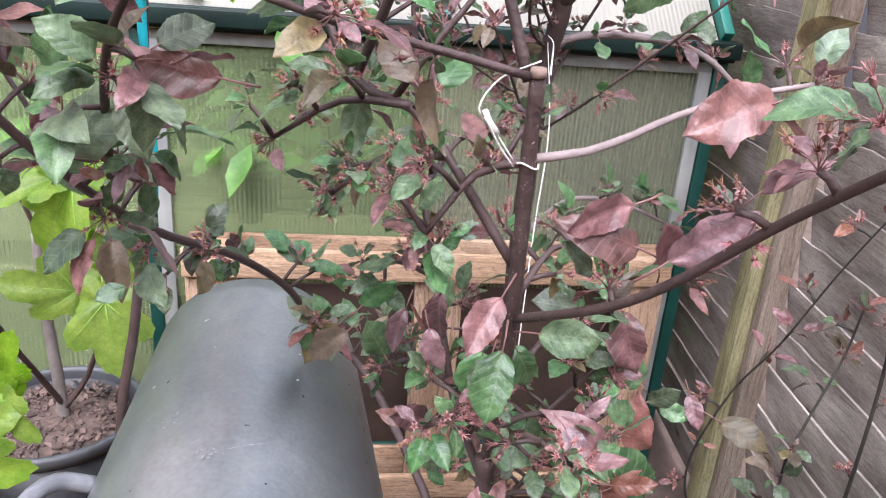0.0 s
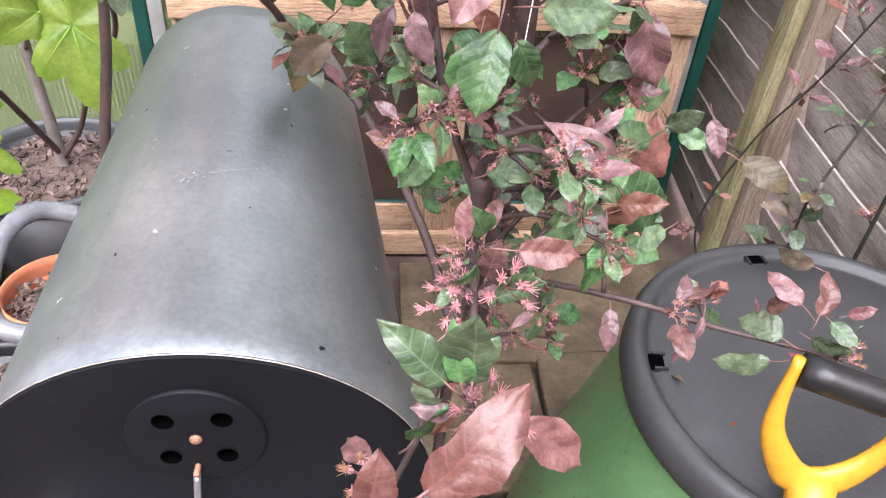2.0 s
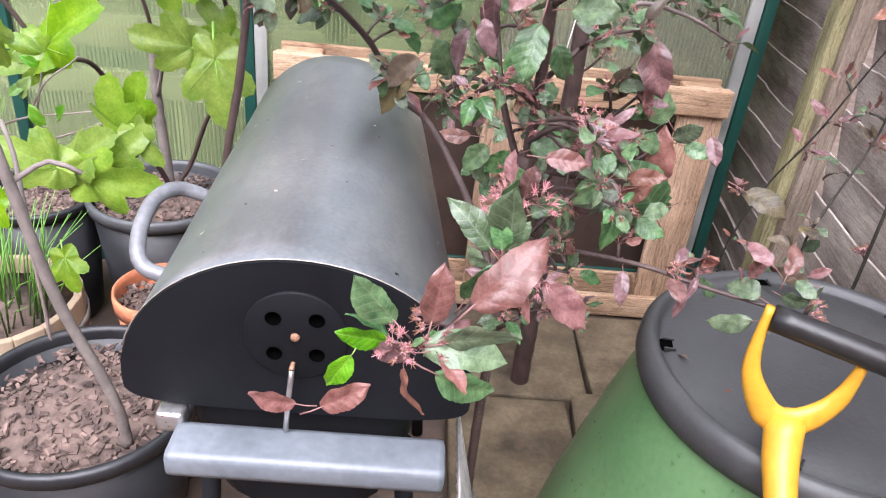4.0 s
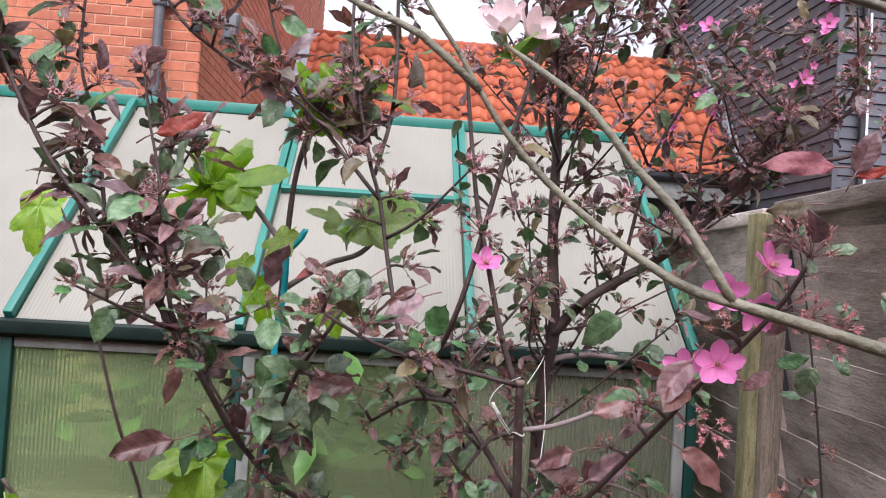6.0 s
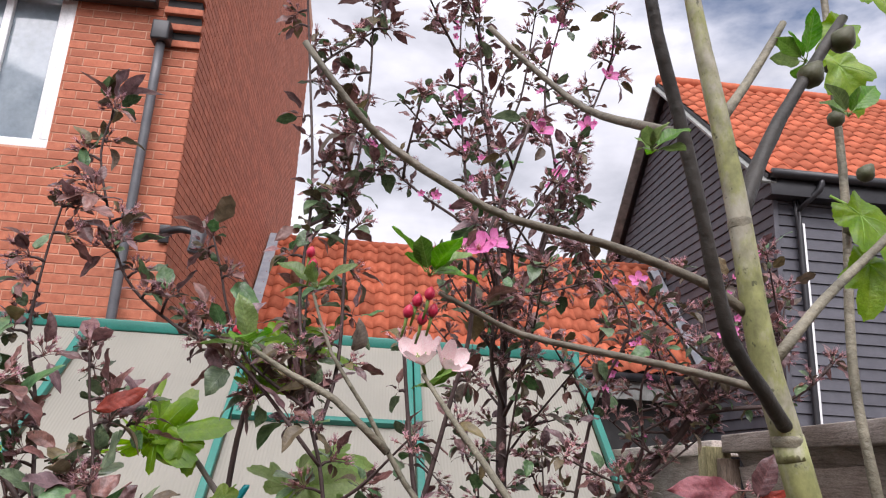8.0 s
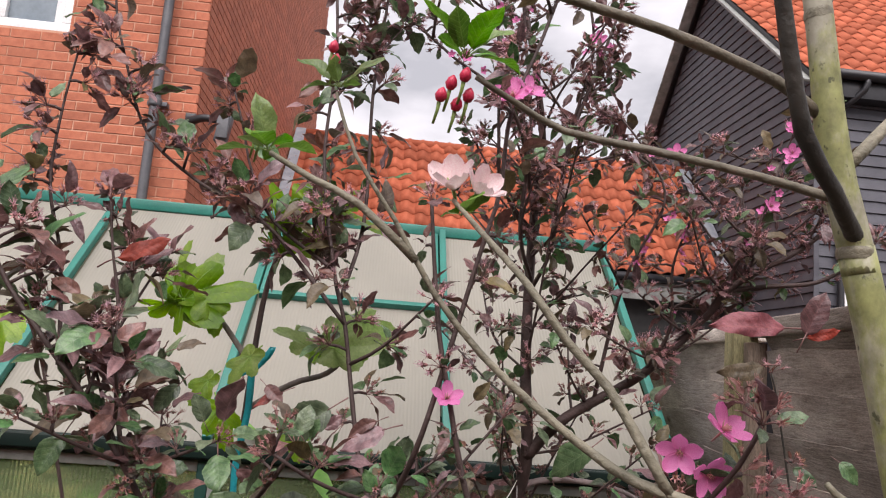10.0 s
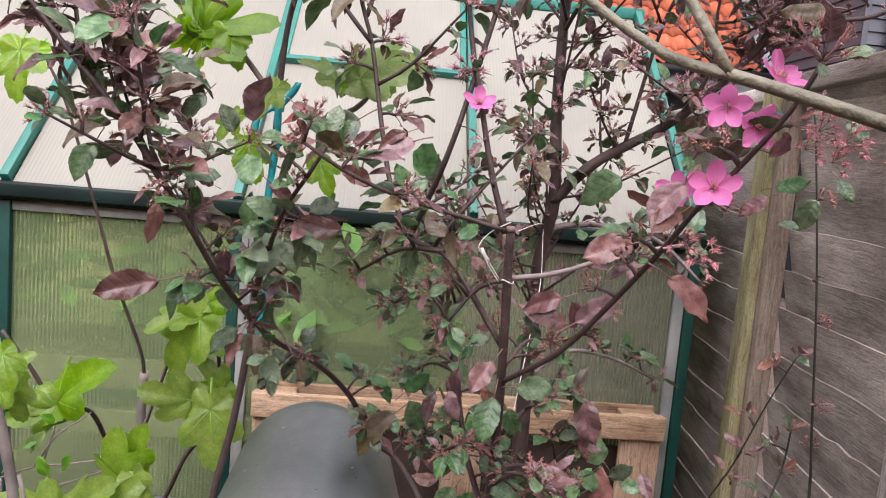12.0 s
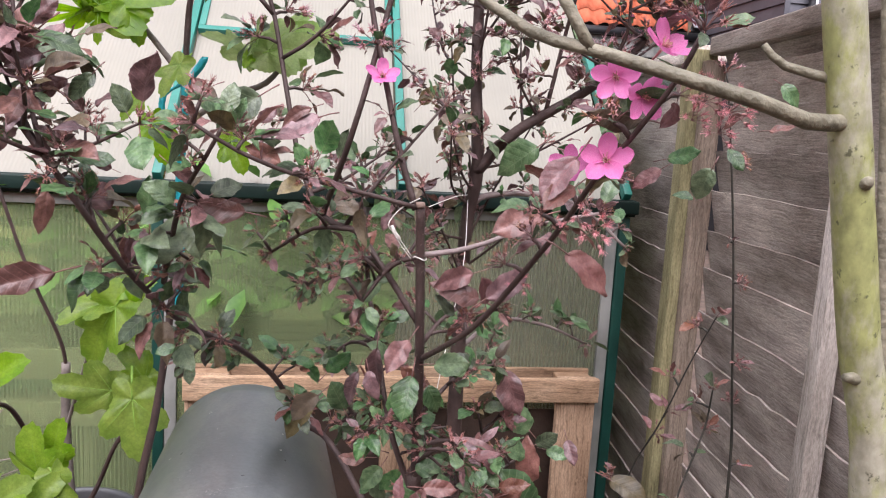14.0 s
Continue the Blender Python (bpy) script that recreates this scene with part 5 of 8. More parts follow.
def build_tool():
    t = group_of("garden_fork", (0.52, 0.30, 0.0), "garden fork with yellow and black D-handle beside the compost bin", "garden tool")
    A, B, J = Vector((0.470, 0.509, 0.812)), Vector((0.576, 0.468, 0.796)), Vector((0.515, 0.471, 0.688))
    grip_d = (B - A).normalized()
    part("grip", tubed([A + grip_d * 0.006, (A + B) / 2, B + grip_d * 0.045], 0.0165, seg=16), M_blackgrip, t, "black rubber grip")
    part("grip_end", tubed([B + grip_d * 0.046, B + grip_d * 0.055], 0.0172, seg=16), M_greyrim, t)
    # one moulded yoke: slender at the grip, broad and webbed where it meets the socket
    pts = smooth_path([A + Vector((0, 0, 0.012)), A + Vector((-0.006, -0.010, -0.042)), (0.468, 0.490, 0.735), J + Vector((-0.022, 0.006, 0.006)), J, J + Vector((0.024, -0.004, 0.012)), (0.566, 0.468, 0.735), B + Vector((0.002, 0, 0.012))], 0.008)
    bm = bmesh.new()
    rings = []
    facing = (B - A).cross(Vector((0, 0, 1))).normalized()
    for i, p in enumerate(pts):
        u = 1 - abs(2 * i / (len(pts) - 1) - 1)
        w, h = 0.0052 + 0.0165 * u ** 1.6, 0.0055 + 0.005 * u
        tdir = (pts[min(i + 1, len(pts) - 1)] - pts[max(i - 1, 0)]).normalized()
        ss = facing.cross(tdir).normalized()
        rings.append([bm.verts.new(p + ss * w * math.cos(2 * math.pi * k / 12) + facing * h * math.sin(2 * math.pi * k / 12)) for k in range(12)])
    for a, b in zip(rings, rings[1:]):
        for k in range(12):
            bm.faces.new((a[k], a[(k + 1) % 12], b[(k + 1) % 12], b[k]))
    bm.faces.new(rings[0][::-1])
    bm.faces.new(rings[-1])
    bmesh.ops.recalc_face_normals(bm, faces=bm.faces)
    part("yoke", bm, M_yellow, t, "yellow plastic yoke")
    part("socket", tubed([J + Vector((0.002, 0.004, 0.004)), J + Vector((-0.006, -0.03, -0.035)), J + Vector((-0.016, -0.10, -0.085))], 0.024, 0.016, seg=16), M_yellow, t, "yellow plastic socket")
    part("shaft", tubed([J + Vector((-0.016, -0.099, -0.084)), (0.50, 0.31, 0.45), (0.50, 0.262, 0.16)], 0.0145, seg=12, step=0.1), M_blackgrip, t)
    part("crossbar", boxed(0.42, 0.58, 0.252, 0.270, 0.15, 0.166, 0.003), M_steel, t)
    for x in (0.428, 0.476, 0.524, 0.572):
        part("tine", tubed([(x, 0.261, 0.152), (x, 0.255, 0.08), (x, 0.258, -0.02)], 0.005, 0.003, seg=6), M_steel, t)


build_tool()


# ---- pots ----
def soil_top(bm_at, r, z, seed):
    rnd = random.Random(seed)
    vs, fs = [], []
    for k in range(int(3800 * r)):
        th, q = rnd.uniform(0, 6.28), r * math.sqrt(rnd.random())
        s = rnd.uniform(0.003, 0.009)
        R = Euler((rnd.uniform(-0.6, 0.6), rnd.uniform(-0.6, 0.6), rnd.uniform(0, 6.28))).to_matrix()
        c = Vector((bm_at[0] + q * math.cos(th), bm_at[1] + q * math.sin(th), z + rnd.uniform(0, 0.006)))
        b = len(vs)
        w, h, t = s, s * rnd.uniform(0.4, 0.8), s * rnd.uniform(0.15, 0.4)
        vs += [c + R @ Vector(v) for v in cube_verts(-w, w, -h, h, -t, t)]
        fs += [tuple(b + i for i in f) for f in CUBE_F]
    return raw_mesh("chips", vs, fs, M_chip)


def build_pot(name, label, x, y, r, h, material, rim, lip, seed, z0=-0.005):
    p = group_of(name, (x, y, z0), label, "plant pot")
    prof = [(r * 0.76, 0.0), (r * 0.80, 0.01), (r * 0.97, h - lip)]
    part("body", lathe(prof + [(r * 0.955, h - lip), (r * 0.90, h - 0.06), (0.0, h - 0.06)], 40, (x, y, z0)), material, p)
    part("rim", lathe([(r * 0.972, h - lip), (r * 1.03, h - lip), (r * 1.04, h - lip * 0.3), (r * 1.02, h), (r * 0.97, h), (r * 0.955, h - lip * 0.4), (r * 0.955, h - lip)], 40, (x, y, z0)), rim, p)
    part("compost", lathe([(r * 0.945, h - 0.055), (r * 0.6, h - 0.035), (0.0, h - 0.03)], 32, (x, y, z0)), M_compost, p, "dark compost with bark chips")
    ch = under(new("bark_mulch", soil_top((x, y), r * 0.9, z0 + h - 0.034, seed)), p)
    tagged(ch, kind="stuff")
    return p


build_pot("plant_pot", "black plastic pot with a grey rim full of compost", -0.605, 1.555, 0.185, 0.375, M_blackpot, M_greyrim, 0.03, 1)
build_pot("plant_pot", "large black pot of compost with bark chips", -0.535, 0.860, 0.205, 0.300, M_blackpot, M_blackpot, 0.028, 2)
build_pot("terracotta_pot", "orange terracotta pot half hidden behind the barbecue", -0.490, 1.175, 0.100, 0.330, M_terracotta, M_terracotta, 0.04, 3)
build_pot("plant_pot", "black plastic pot standing by the greenhouse", -0.92, 1.52, 0.145, 0.36, M_blackpot, M_blackpot, 0.025, 4)


def build_half_barrel():
    x, y, r, h = -0.87, 1.17, 0.185, 0.265
    p = group_of("half_barrel", (x, y, 0.0), "small wooden half-barrel planter full of chives", "planter")
    for k in range(18):
        a = 2 * math.pi * k / 18
        m = Matrix.Translation((x, y, 0)) @ Matrix.Rotation(a, 4, "Z")
        part("stave", boxed(r - 0.018, r, -0.0315, 0.0315, -0.005, h, 0.003, m), M_barrelwood, p)
    for z in (0.06, 0.19):
        part("hoop", lathe([(r + 0.0045, z), (r + 0.0075, z), (r + 0.0075, z + 0.022), (r + 0.0045, z + 0.022)], 36, (x, y, 0)), M_galv, p)
    part("compost", lathe([(r - 0.02, h - 0.04), (0.0, h - 0.025)], 24, (x, y, 0)), M_compost, p)
    c = group_of("chives", (x, y, h - 0.03), "clump of green chives growing in the half-barrel", "herb")
    rnd = random.Random(5)
    bm = bmesh.new()
    for k in range(110):
        a, q = rnd.uniform(0, 6.28), 0.13 * math.sqrt(rnd.random())
        b = Vector((x + q * math.cos(a), y + q * math.sin(a), h - 0.035))
        L = rnd.uniform(0.10, 0.26)
        out = Vector((math.cos(a) + rnd.uniform(-0.5, 0.5), math.sin(a) + rnd.uniform(-0.5, 0.5), 0)) * rnd.uniform(0.02, 0.11)
        tube(bm, [b, b + out * 0.35 + Vector((0, 0, L * 0.6)), b + out + Vector((0, 0, L))], 0.0022, 0.0008, 4)
    tagged(part("grassy_clump", bm, M_chive, c), kind="stuff")


build_half_barrel()


def build_slabs():
    rnd = random.Random(14)
    k = 0
    for x0, x1, y0, y1 in ((0.17, 0.47, 0.90, 1.24), (0.48, 0.86, 0.96, 1.27), (0.17, 0.53, 1.25, 1.60), (0.54, 0.93, 1.28, 1.62), (0.14, 0.36, 0.52, 0.89)):
        m = Matrix.Translation(((x0 + x1) / 2, (y0 + y1) / 2, 0)) @ Euler((rnd.uniform(-0.02, 0.02), rnd.uniform(-0.02, 0.02), rnd.uniform(-0.05, 0.05))).to_matrix().to_4x4() @ Matrix.Translation((-(x0 + x1) / 2, -(y0 + y1) / 2, 0))
        s = part("paving_slab", boxed(x0, x1, y0, y1, -0.02, 0.028, 0.007, m), M_slab)
        tagged(s, "worn brown sandstone paving slab on the soil", "paving slab", "paving slabs by the compost bin")


build_slabs()


def build_wire_rack():
    w = group_of("grill_rack", (0.27, 0.62, 0.0), "rusty wire grill rack propped beside the barbecue", "grill rack")
    m = Matrix.Translation((0.245, 0.60, 0.0)) @ Matrix.Rotation(radians(-12), 4, "Y")
    for k in range(13):
        y = -0.12 + k * 0.02
        part("wire", tubed([m @ Vector((0, y, 0.03)), m @ Vector((0, y, 0.48))], 0.0022, seg=6, step=0.3), M_galv, w)
    for z in (0.02, 0.25, 0.49):
        part("cross_wire", tubed([m @ Vector((0.004, -0.13, z)), m @ Vector((0.004, 0.13, z))], 0.0032, seg=6, step=0.3), M_galv, w)


build_wire_rack()


# ---- leaves, flowers and clusters ----
def join_mats(name, parts):
    """One mesh out of several bmeshes, each with its own material."""
    out = bmesh.new()
    me = bpy.data.meshes.new(name)
    for i, (bm, material) in enumerate(parts):
        me.materials.append(material)
        tmp = bpy.data.meshes.new("tmp")
        for f in bm.faces:
            f.material_index = i
            f.smooth = True
        bm.to_mesh(tmp)
        bm.free()
        out.from_mesh(tmp)
        bpy.data.meshes.remove(tmp)
    out.normal_update()
    out.to_mesh(me)
    out.free()
    local_coordinates(me, [c for v in me.vertices for c in v.co])
    return me


def local_coordinates(me, flat):
    """Keeps each vertex's place on its own leaf, so that veins run alike on single and on joined leaves."""
    me.attributes.new("leaf_co", "FLOAT_VECTOR", "POINT").data.foreach_set("vector", flat)


def leaf_mesh(blade, stalk, seed, broad=0.30, fold=0.35, curl=0.25, stem=0.42):
    """A full oval leaf of unit length on its stalk, folded at the midrib, curled, with a short point and fine teeth."""
    rnd = random.Random(seed)
    bm = bmesh.new()
    n = 19
    rows = []
    tw, bow = rnd.uniform(-0.6, 0.6), rnd.uniform(-0.10, 0.10)
    fold *= rnd.uniform(0.5, 1.4)
    wave = rnd.uniform(0.02, 0.05)
    for i in range(n + 1):
        t = i / n
        w = broad * (math.sin(math.pi * t ** 0.88) ** 0.62 if 0 < t < 1 else 0.0)
        if t > 0.84:
            w *= 1 - 0.55 * (t - 0.84) / 0.16
        w = w * (1 + (0.02 if i % 2 else -0.02)) + (0.006 if i in (0, n) else 0)
        row = []
        for u in (-1, -0.6, -0.2, 0, 0.2, 0.6, 1):
            z = fold * abs(u) ** 1.3 * w - curl * t * t + wave * math.sin(11 * t + 2.5 * u + seed) * abs(u) - 0.05 * abs(u) ** 4
            z += tw * u * w * t
            row.append(bm.verts.new((u * w * (1 + 0.05 * math.sin(17 * t + seed + 2 * u)) + bow * math.sin(math.pi * t), stem + t, z)))
        rows.append(row)
    for a, b in zip(rows, rows[1:]):
        for k in range(6):
            bm.faces.new((a[k], a[k + 1], b[k + 1], b[k]))
    st = bmesh.new()
    tube(st, [Vector((0, 0, -0.03)), Vector((0, stem * 0.5, 0.012)), Vector((0, stem + 0.06, 0.002))], 0.017, 0.012, 5)
    return join_mats("leaf", [(bm, blade), (st, stalk)])


def fig_leaf_mesh(seed, lobes=5, deep=False, blade=None):
    """A fig leaf of unit length with broad rounded lobes, veined and waved."""
    bm = bmesh.new()
    S, R = 72, 6
    cent = bm.verts.new((0, 0, 0))
    tips = [0.0, 0.88, -0.88, 1.75, -1.75][:lobes]
    size = [1.0, 0.82, 0.78, 0.62, 0.64]
    rings = []

    def lift(a, f, q):
        return 0.08 * math.sin(2.0 * a + seed) * f * f + 0.05 * math.cos(5 * a + seed) * f - 0.30 * q * q + 0.22 * abs(math.sin(a)) * q

    for r in range(1, R + 1):
        ring = []
        for k in range(S):
            a = -math.pi + 2 * math.pi * (k + 0.5) / S
            rad = 0.33 if deep else 0.47
            for t, s in zip(tips, size):
                d = abs(a - t) / ((0.46 if t == 0 else 0.42) if deep else (0.62 if t == 0 else 0.52))
                if d < 1:
                    rad = max(rad, s * (1 - d ** 2.3) ** 0.55 * (1.0 if d > 0.12 else 1.0 + 0.05 * (0.12 - d) / 0.12))
            rad *= 1 - 0.50 * max(0, (abs(a) - 2.45) / 0.69)
            rad *= 1 + 0.022 * (-1) ** k
            q = rad * r / R
            ring.append(bm.verts.new((q * math.sin(a) * 0.76, q * math.cos(a) * 0.95, lift(a, r / R, q))))
        rings.append(ring)
    for k in range(S):
        bm.faces.new((cent, rings[0][k], rings[0][(k + 1) % S]))
    for a, b in zip(rings, rings[1:]):
        for k in range(S):
            bm.faces.new((a[k], b[k], b[(k + 1) % S], a[(k + 1) % S]))
    bmesh.ops.recalc_face_normals(bm, faces=bm.faces)
    st = bmesh.new()
    tube(st, [Vector((0, -0.50, -0.10)), Vector((0, -0.25, -0.02)), Vector((0, 0.02, 0.004))], 0.022, 0.016, 6)
    for t, s in zip(tips, size):
        tube(st, [Vector((f * s * math.sin(t) * 0.76, f * s * math.cos(t) * 0.95, lift(t, f, f * s) + 0.002)) for f in (0.0, 0.3, 0.6, 0.85)], 0.009, 0.003, 4)
    return join_mats("fig_leaf", [(bm, blade or M_leaf_fig), (st, M_fig_vein)])


def hair(bm, p, q, r):
    """A very thin three-sided filament, open at its ends."""
    d = q - p
    u = d.orthogonal().normalized() * r
    v = d.normalized().cross(u)
    ring = [u, -0.5 * u + 0.87 * v, -0.5 * u - 0.87 * v]
    a = [bm.verts.new(p + o) for o in ring]
    b = [bm.verts.new(q + o * 0.6) for o in ring]
    for k in range(3):
        bm.faces.new((a[k], a[(k + 1) % 3], b[(k + 1) % 3], b[k]))


def cup(bm, e, d, u, v, s):
    """A small urn-shaped cup with five narrow sepals bent back from its mouth."""
    rings = []
    for h, r in ((0.0, 0.0007), (0.0018, 0.0018), (0.0038, 0.0015), (0.0050, 0.0019)):
        rings.append([bm.verts.new(e + (d * h + (u * math.cos(1.257 * k) + v * math.sin(1.257 * k)) * r) * s) for k in range(5)])
    for p, q in zip(rings, rings[1:]):
        for k in range(5):
            bm.faces.new((p[k], p[(k + 1) % 5], q[(k + 1) % 5], q[k]))
    for k in range(5):
        o = u * math.cos(1.257 * k + 0.63) + v * math.sin(1.257 * k + 0.63)
        tip = bm.verts.new(e + (d * 0.0036 + o * 0.0048) * s)
        bm.faces.new((rings[-1][k], rings[-1][(k + 1) % 5], tip))


def blossom_mesh(seed, count=7, hairs=11, brush=None, reach=1.0):
    """A tuft of flowers that have dropped their petals: thin stalks, cups, sepals and a brush of fine stamens."""
    rnd = random.Random(seed)
    a, b, c = bmesh.new(), bmesh.new(), bmesh.new()
    for k in range(count):
        th, tilt = 2.4 * k + rnd.uniform(-0.3, 0.3), 0.25 + 0.75 * (k / count) ** 0.6 + rnd.uniform(-0.15, 0.15)
        d = Vector((math.sin(tilt) * math.cos(th), math.sin(tilt) * math.sin(th), math.cos(tilt)))
        e = d * rnd.uniform(0.010, 0.019)
        hair(a, Vector((0, 0, 0)), e * 0.55 + Vector((0, 0, 0.0015)), 0.0006)
        hair(a, e * 0.55 + Vector((0, 0, 0.0015)), e, 0.0006)
        u = d.orthogonal().normalized()
        v = d.cross(u)
        cup(b, e, d, u, v, rnd.uniform(0.85, 1.15))
        for j in range(hairs):
            ph = 6.28 * j / max(1, hairs) + rnd.uniform(-0.25, 0.25)
            w = (d + (u * math.cos(ph) + v * math.sin(ph)) * rnd.uniform(0.15, 0.75)).normalized()
            hair(c, e + d * 0.0042, e + d * 0.0042 + w * rnd.uniform(0.005, 0.0095) * reach, 0.00032)
    return join_mats("blossom", [(a, M_petiole), (b, M_calyx), (c, brush or M_stamen)])


def flower_mesh(petal, centre, seed, cup=0.36):
    """An open five-petalled flower, 1 unit from centre to petal tip."""
    rnd = random.Random(seed)
    a, b = bmesh.new(), bmesh.new()
    for k in range(5):
        th = 2 * math.pi * k / 5 + rnd.uniform(-0.08, 0.08)
        R = Matrix.Rotation(th, 4, "Z") @ Matrix.Rotation(cup + rnd.uniform(-0.12, 0.12), 4, "X")
        rows = []
        for i in range(7):
            t = i / 6
            w = 0.04 + 0.285 * math.sin(math.pi * min(1, 0.04 + t * 0.84)) ** 0.9
            if i == 6:
                w *= 0.62
            rows.append([a.verts.new(R @ Vector((u * w, 0.10 + 0.90 * t, 0.10 * t * t + 0.10 * u * u))) for u in (-1, -0.5, 0, 0.5, 1)])
        for p, q in zip(rows, rows[1:]):
            for j in range(4):
                a.faces.new((p[j], p[j + 1], q[j + 1], q[j]))
    for k in range(16):
        th, ti = rnd.uniform(0, 6.28), rnd.uniform(0.1, 0.7)
        d = Vector((math.sin(ti) * math.cos(th), math.sin(ti) * math.sin(th), math.cos(ti)))
        tube(b, [Vector((0, 0, 0)), d * rnd.uniform(0.25, 0.42)], 0.014, 0.02, 4)
    tube(b, [Vector((0, 0, -0.55)), Vector((0.02, 0, -0.25)), Vector((0, 0, 0.03))], 0.03, 0.06, 5)
    return join_mats("flower", [(a, petal), (b, centre)])


def bud_mesh():
    a = lathe([(0.0, -0.5), (0.35, -0.35), (0.55, 0.1), (0.4, 0.55), (0.12, 0.85), (0.0, 0.9)], 10)
    b = bmesh.new()
    tube(b, [Vector((0, 0, -2.4)), Vector((0.05, 0, -1.2)), Vector((0, 0, -0.4))], 0.12, 0.2, 5)
    return join_mats("bud", [(a, M_bud), (b, M_petiole_green)])


LEAF = {
    "green": [leaf_mesh(M_leaf_green, M_petiole, s, b, 0.30, c) for s, b, c in ((1, 0.28, 0.15), (2, 0.34, 0.45), (3, 0.25, -0.2), (16, 0.32, 0.3), (17, 0.35, 0.6), (18, 0.30, 0.05))],
    "long_green": [leaf_mesh(M_leaf_green, M_petiole, s, 0.23, 0.30, c) for s, c in ((26, 0.2), (27, 0.4), (28, -0.1))],
    "purple": [leaf_mesh(M_leaf_purple, M_petiole, s, b, f, c) for s, b, f, c in ((4, 0.24, 0.5, 0.3), (5, 0.28, 0.35, 0.15), (6, 0.20, 0.7, 0.55), (19, 0.26, 0.3, 0.6), (20, 0.24, 0.5, -0.15), (21, 0.22, 0.4, 0.35))],
    "bronze": [leaf_mesh(M_leaf_bronze, M_petiole, s, 0.28, 0.5, c) for s, c in ((7, 0.3), (8, 0.5), (22, 0.1), (23, 0.6))],
    "pink": [leaf_mesh(M_leaf_pink, M_petiole, s, 0.25, 0.45, c) for s, c in ((9, 0.3), (10, 0.1), (24, 0.5), (25, -0.15))],
    "red": [leaf_mesh(M_leaf_red, M_petiole, s, 0.17, 0.3, c) for s, c in ((13, 0.1), (14, 0.25))],
    "olive": [leaf_mesh(M_leaf_bronze, M_petiole, 15, 0.17, 0.3, 0.1)],
    "apple": [leaf_mesh(M_leaf_apple, M_petiole_green, s, 0.27, 0.4, c, 0.2) for s, c in ((11, 0.25), (12, 0.05))],
}
FIG_PALE = [fig_leaf_mesh(s, 3, False, M_leaf_fig_pale) for s in (8, 9)] + [fig_leaf_mesh(10, 3)]
FIG_DEEP = [fig_leaf_mesh(s, 5, True) for s in (5, 6, 7)]
FIG = [fig_leaf_mesh(s, l) for s, l in ((1, 3), (2, 3), (3, 3), (4, 3))]
BLOSSOM = [blossom_mesh(1, 8), blossom_mesh(2, 6), blossom_mesh(3, 9, 6, M_brown_brush, 0.8), blossom_mesh(4, 5), blossom_mesh(5, 7, 9, M_brown_brush, 0.9)]
BLOSSOM_TOP = [blossom_mesh(11, 8, 8, M_mauve), blossom_mesh(12, 6, 8, M_mauve), blossom_mesh(13, 7, 9, M_mauve)]
BLOSSOM_PINK = blossom_mesh(7, 7, 18, M_pink_brush, 1.15)
FLOWER = flower_mesh(M_petal, M_stamen, 1)
FLOWER_PALE = flower_mesh(M_petal_pale, M_petiole_green, 2, 0.75)
BUD = bud_mesh()


def pose_of(p, d, n, s):
    """Local y along d, local z near n, scaled."""
    y = Vector(d).normalized()
    x = y.cross(Vector(n))
    x = x.normalized() if x.length > 1e-4 else y.orthogonal().normalized()
    z = x.cross(y)
    m = Matrix((x, y, z)).transposed().to_4x4()
    m.translation = p
    return m @ Matrix.Scale(s, 4)


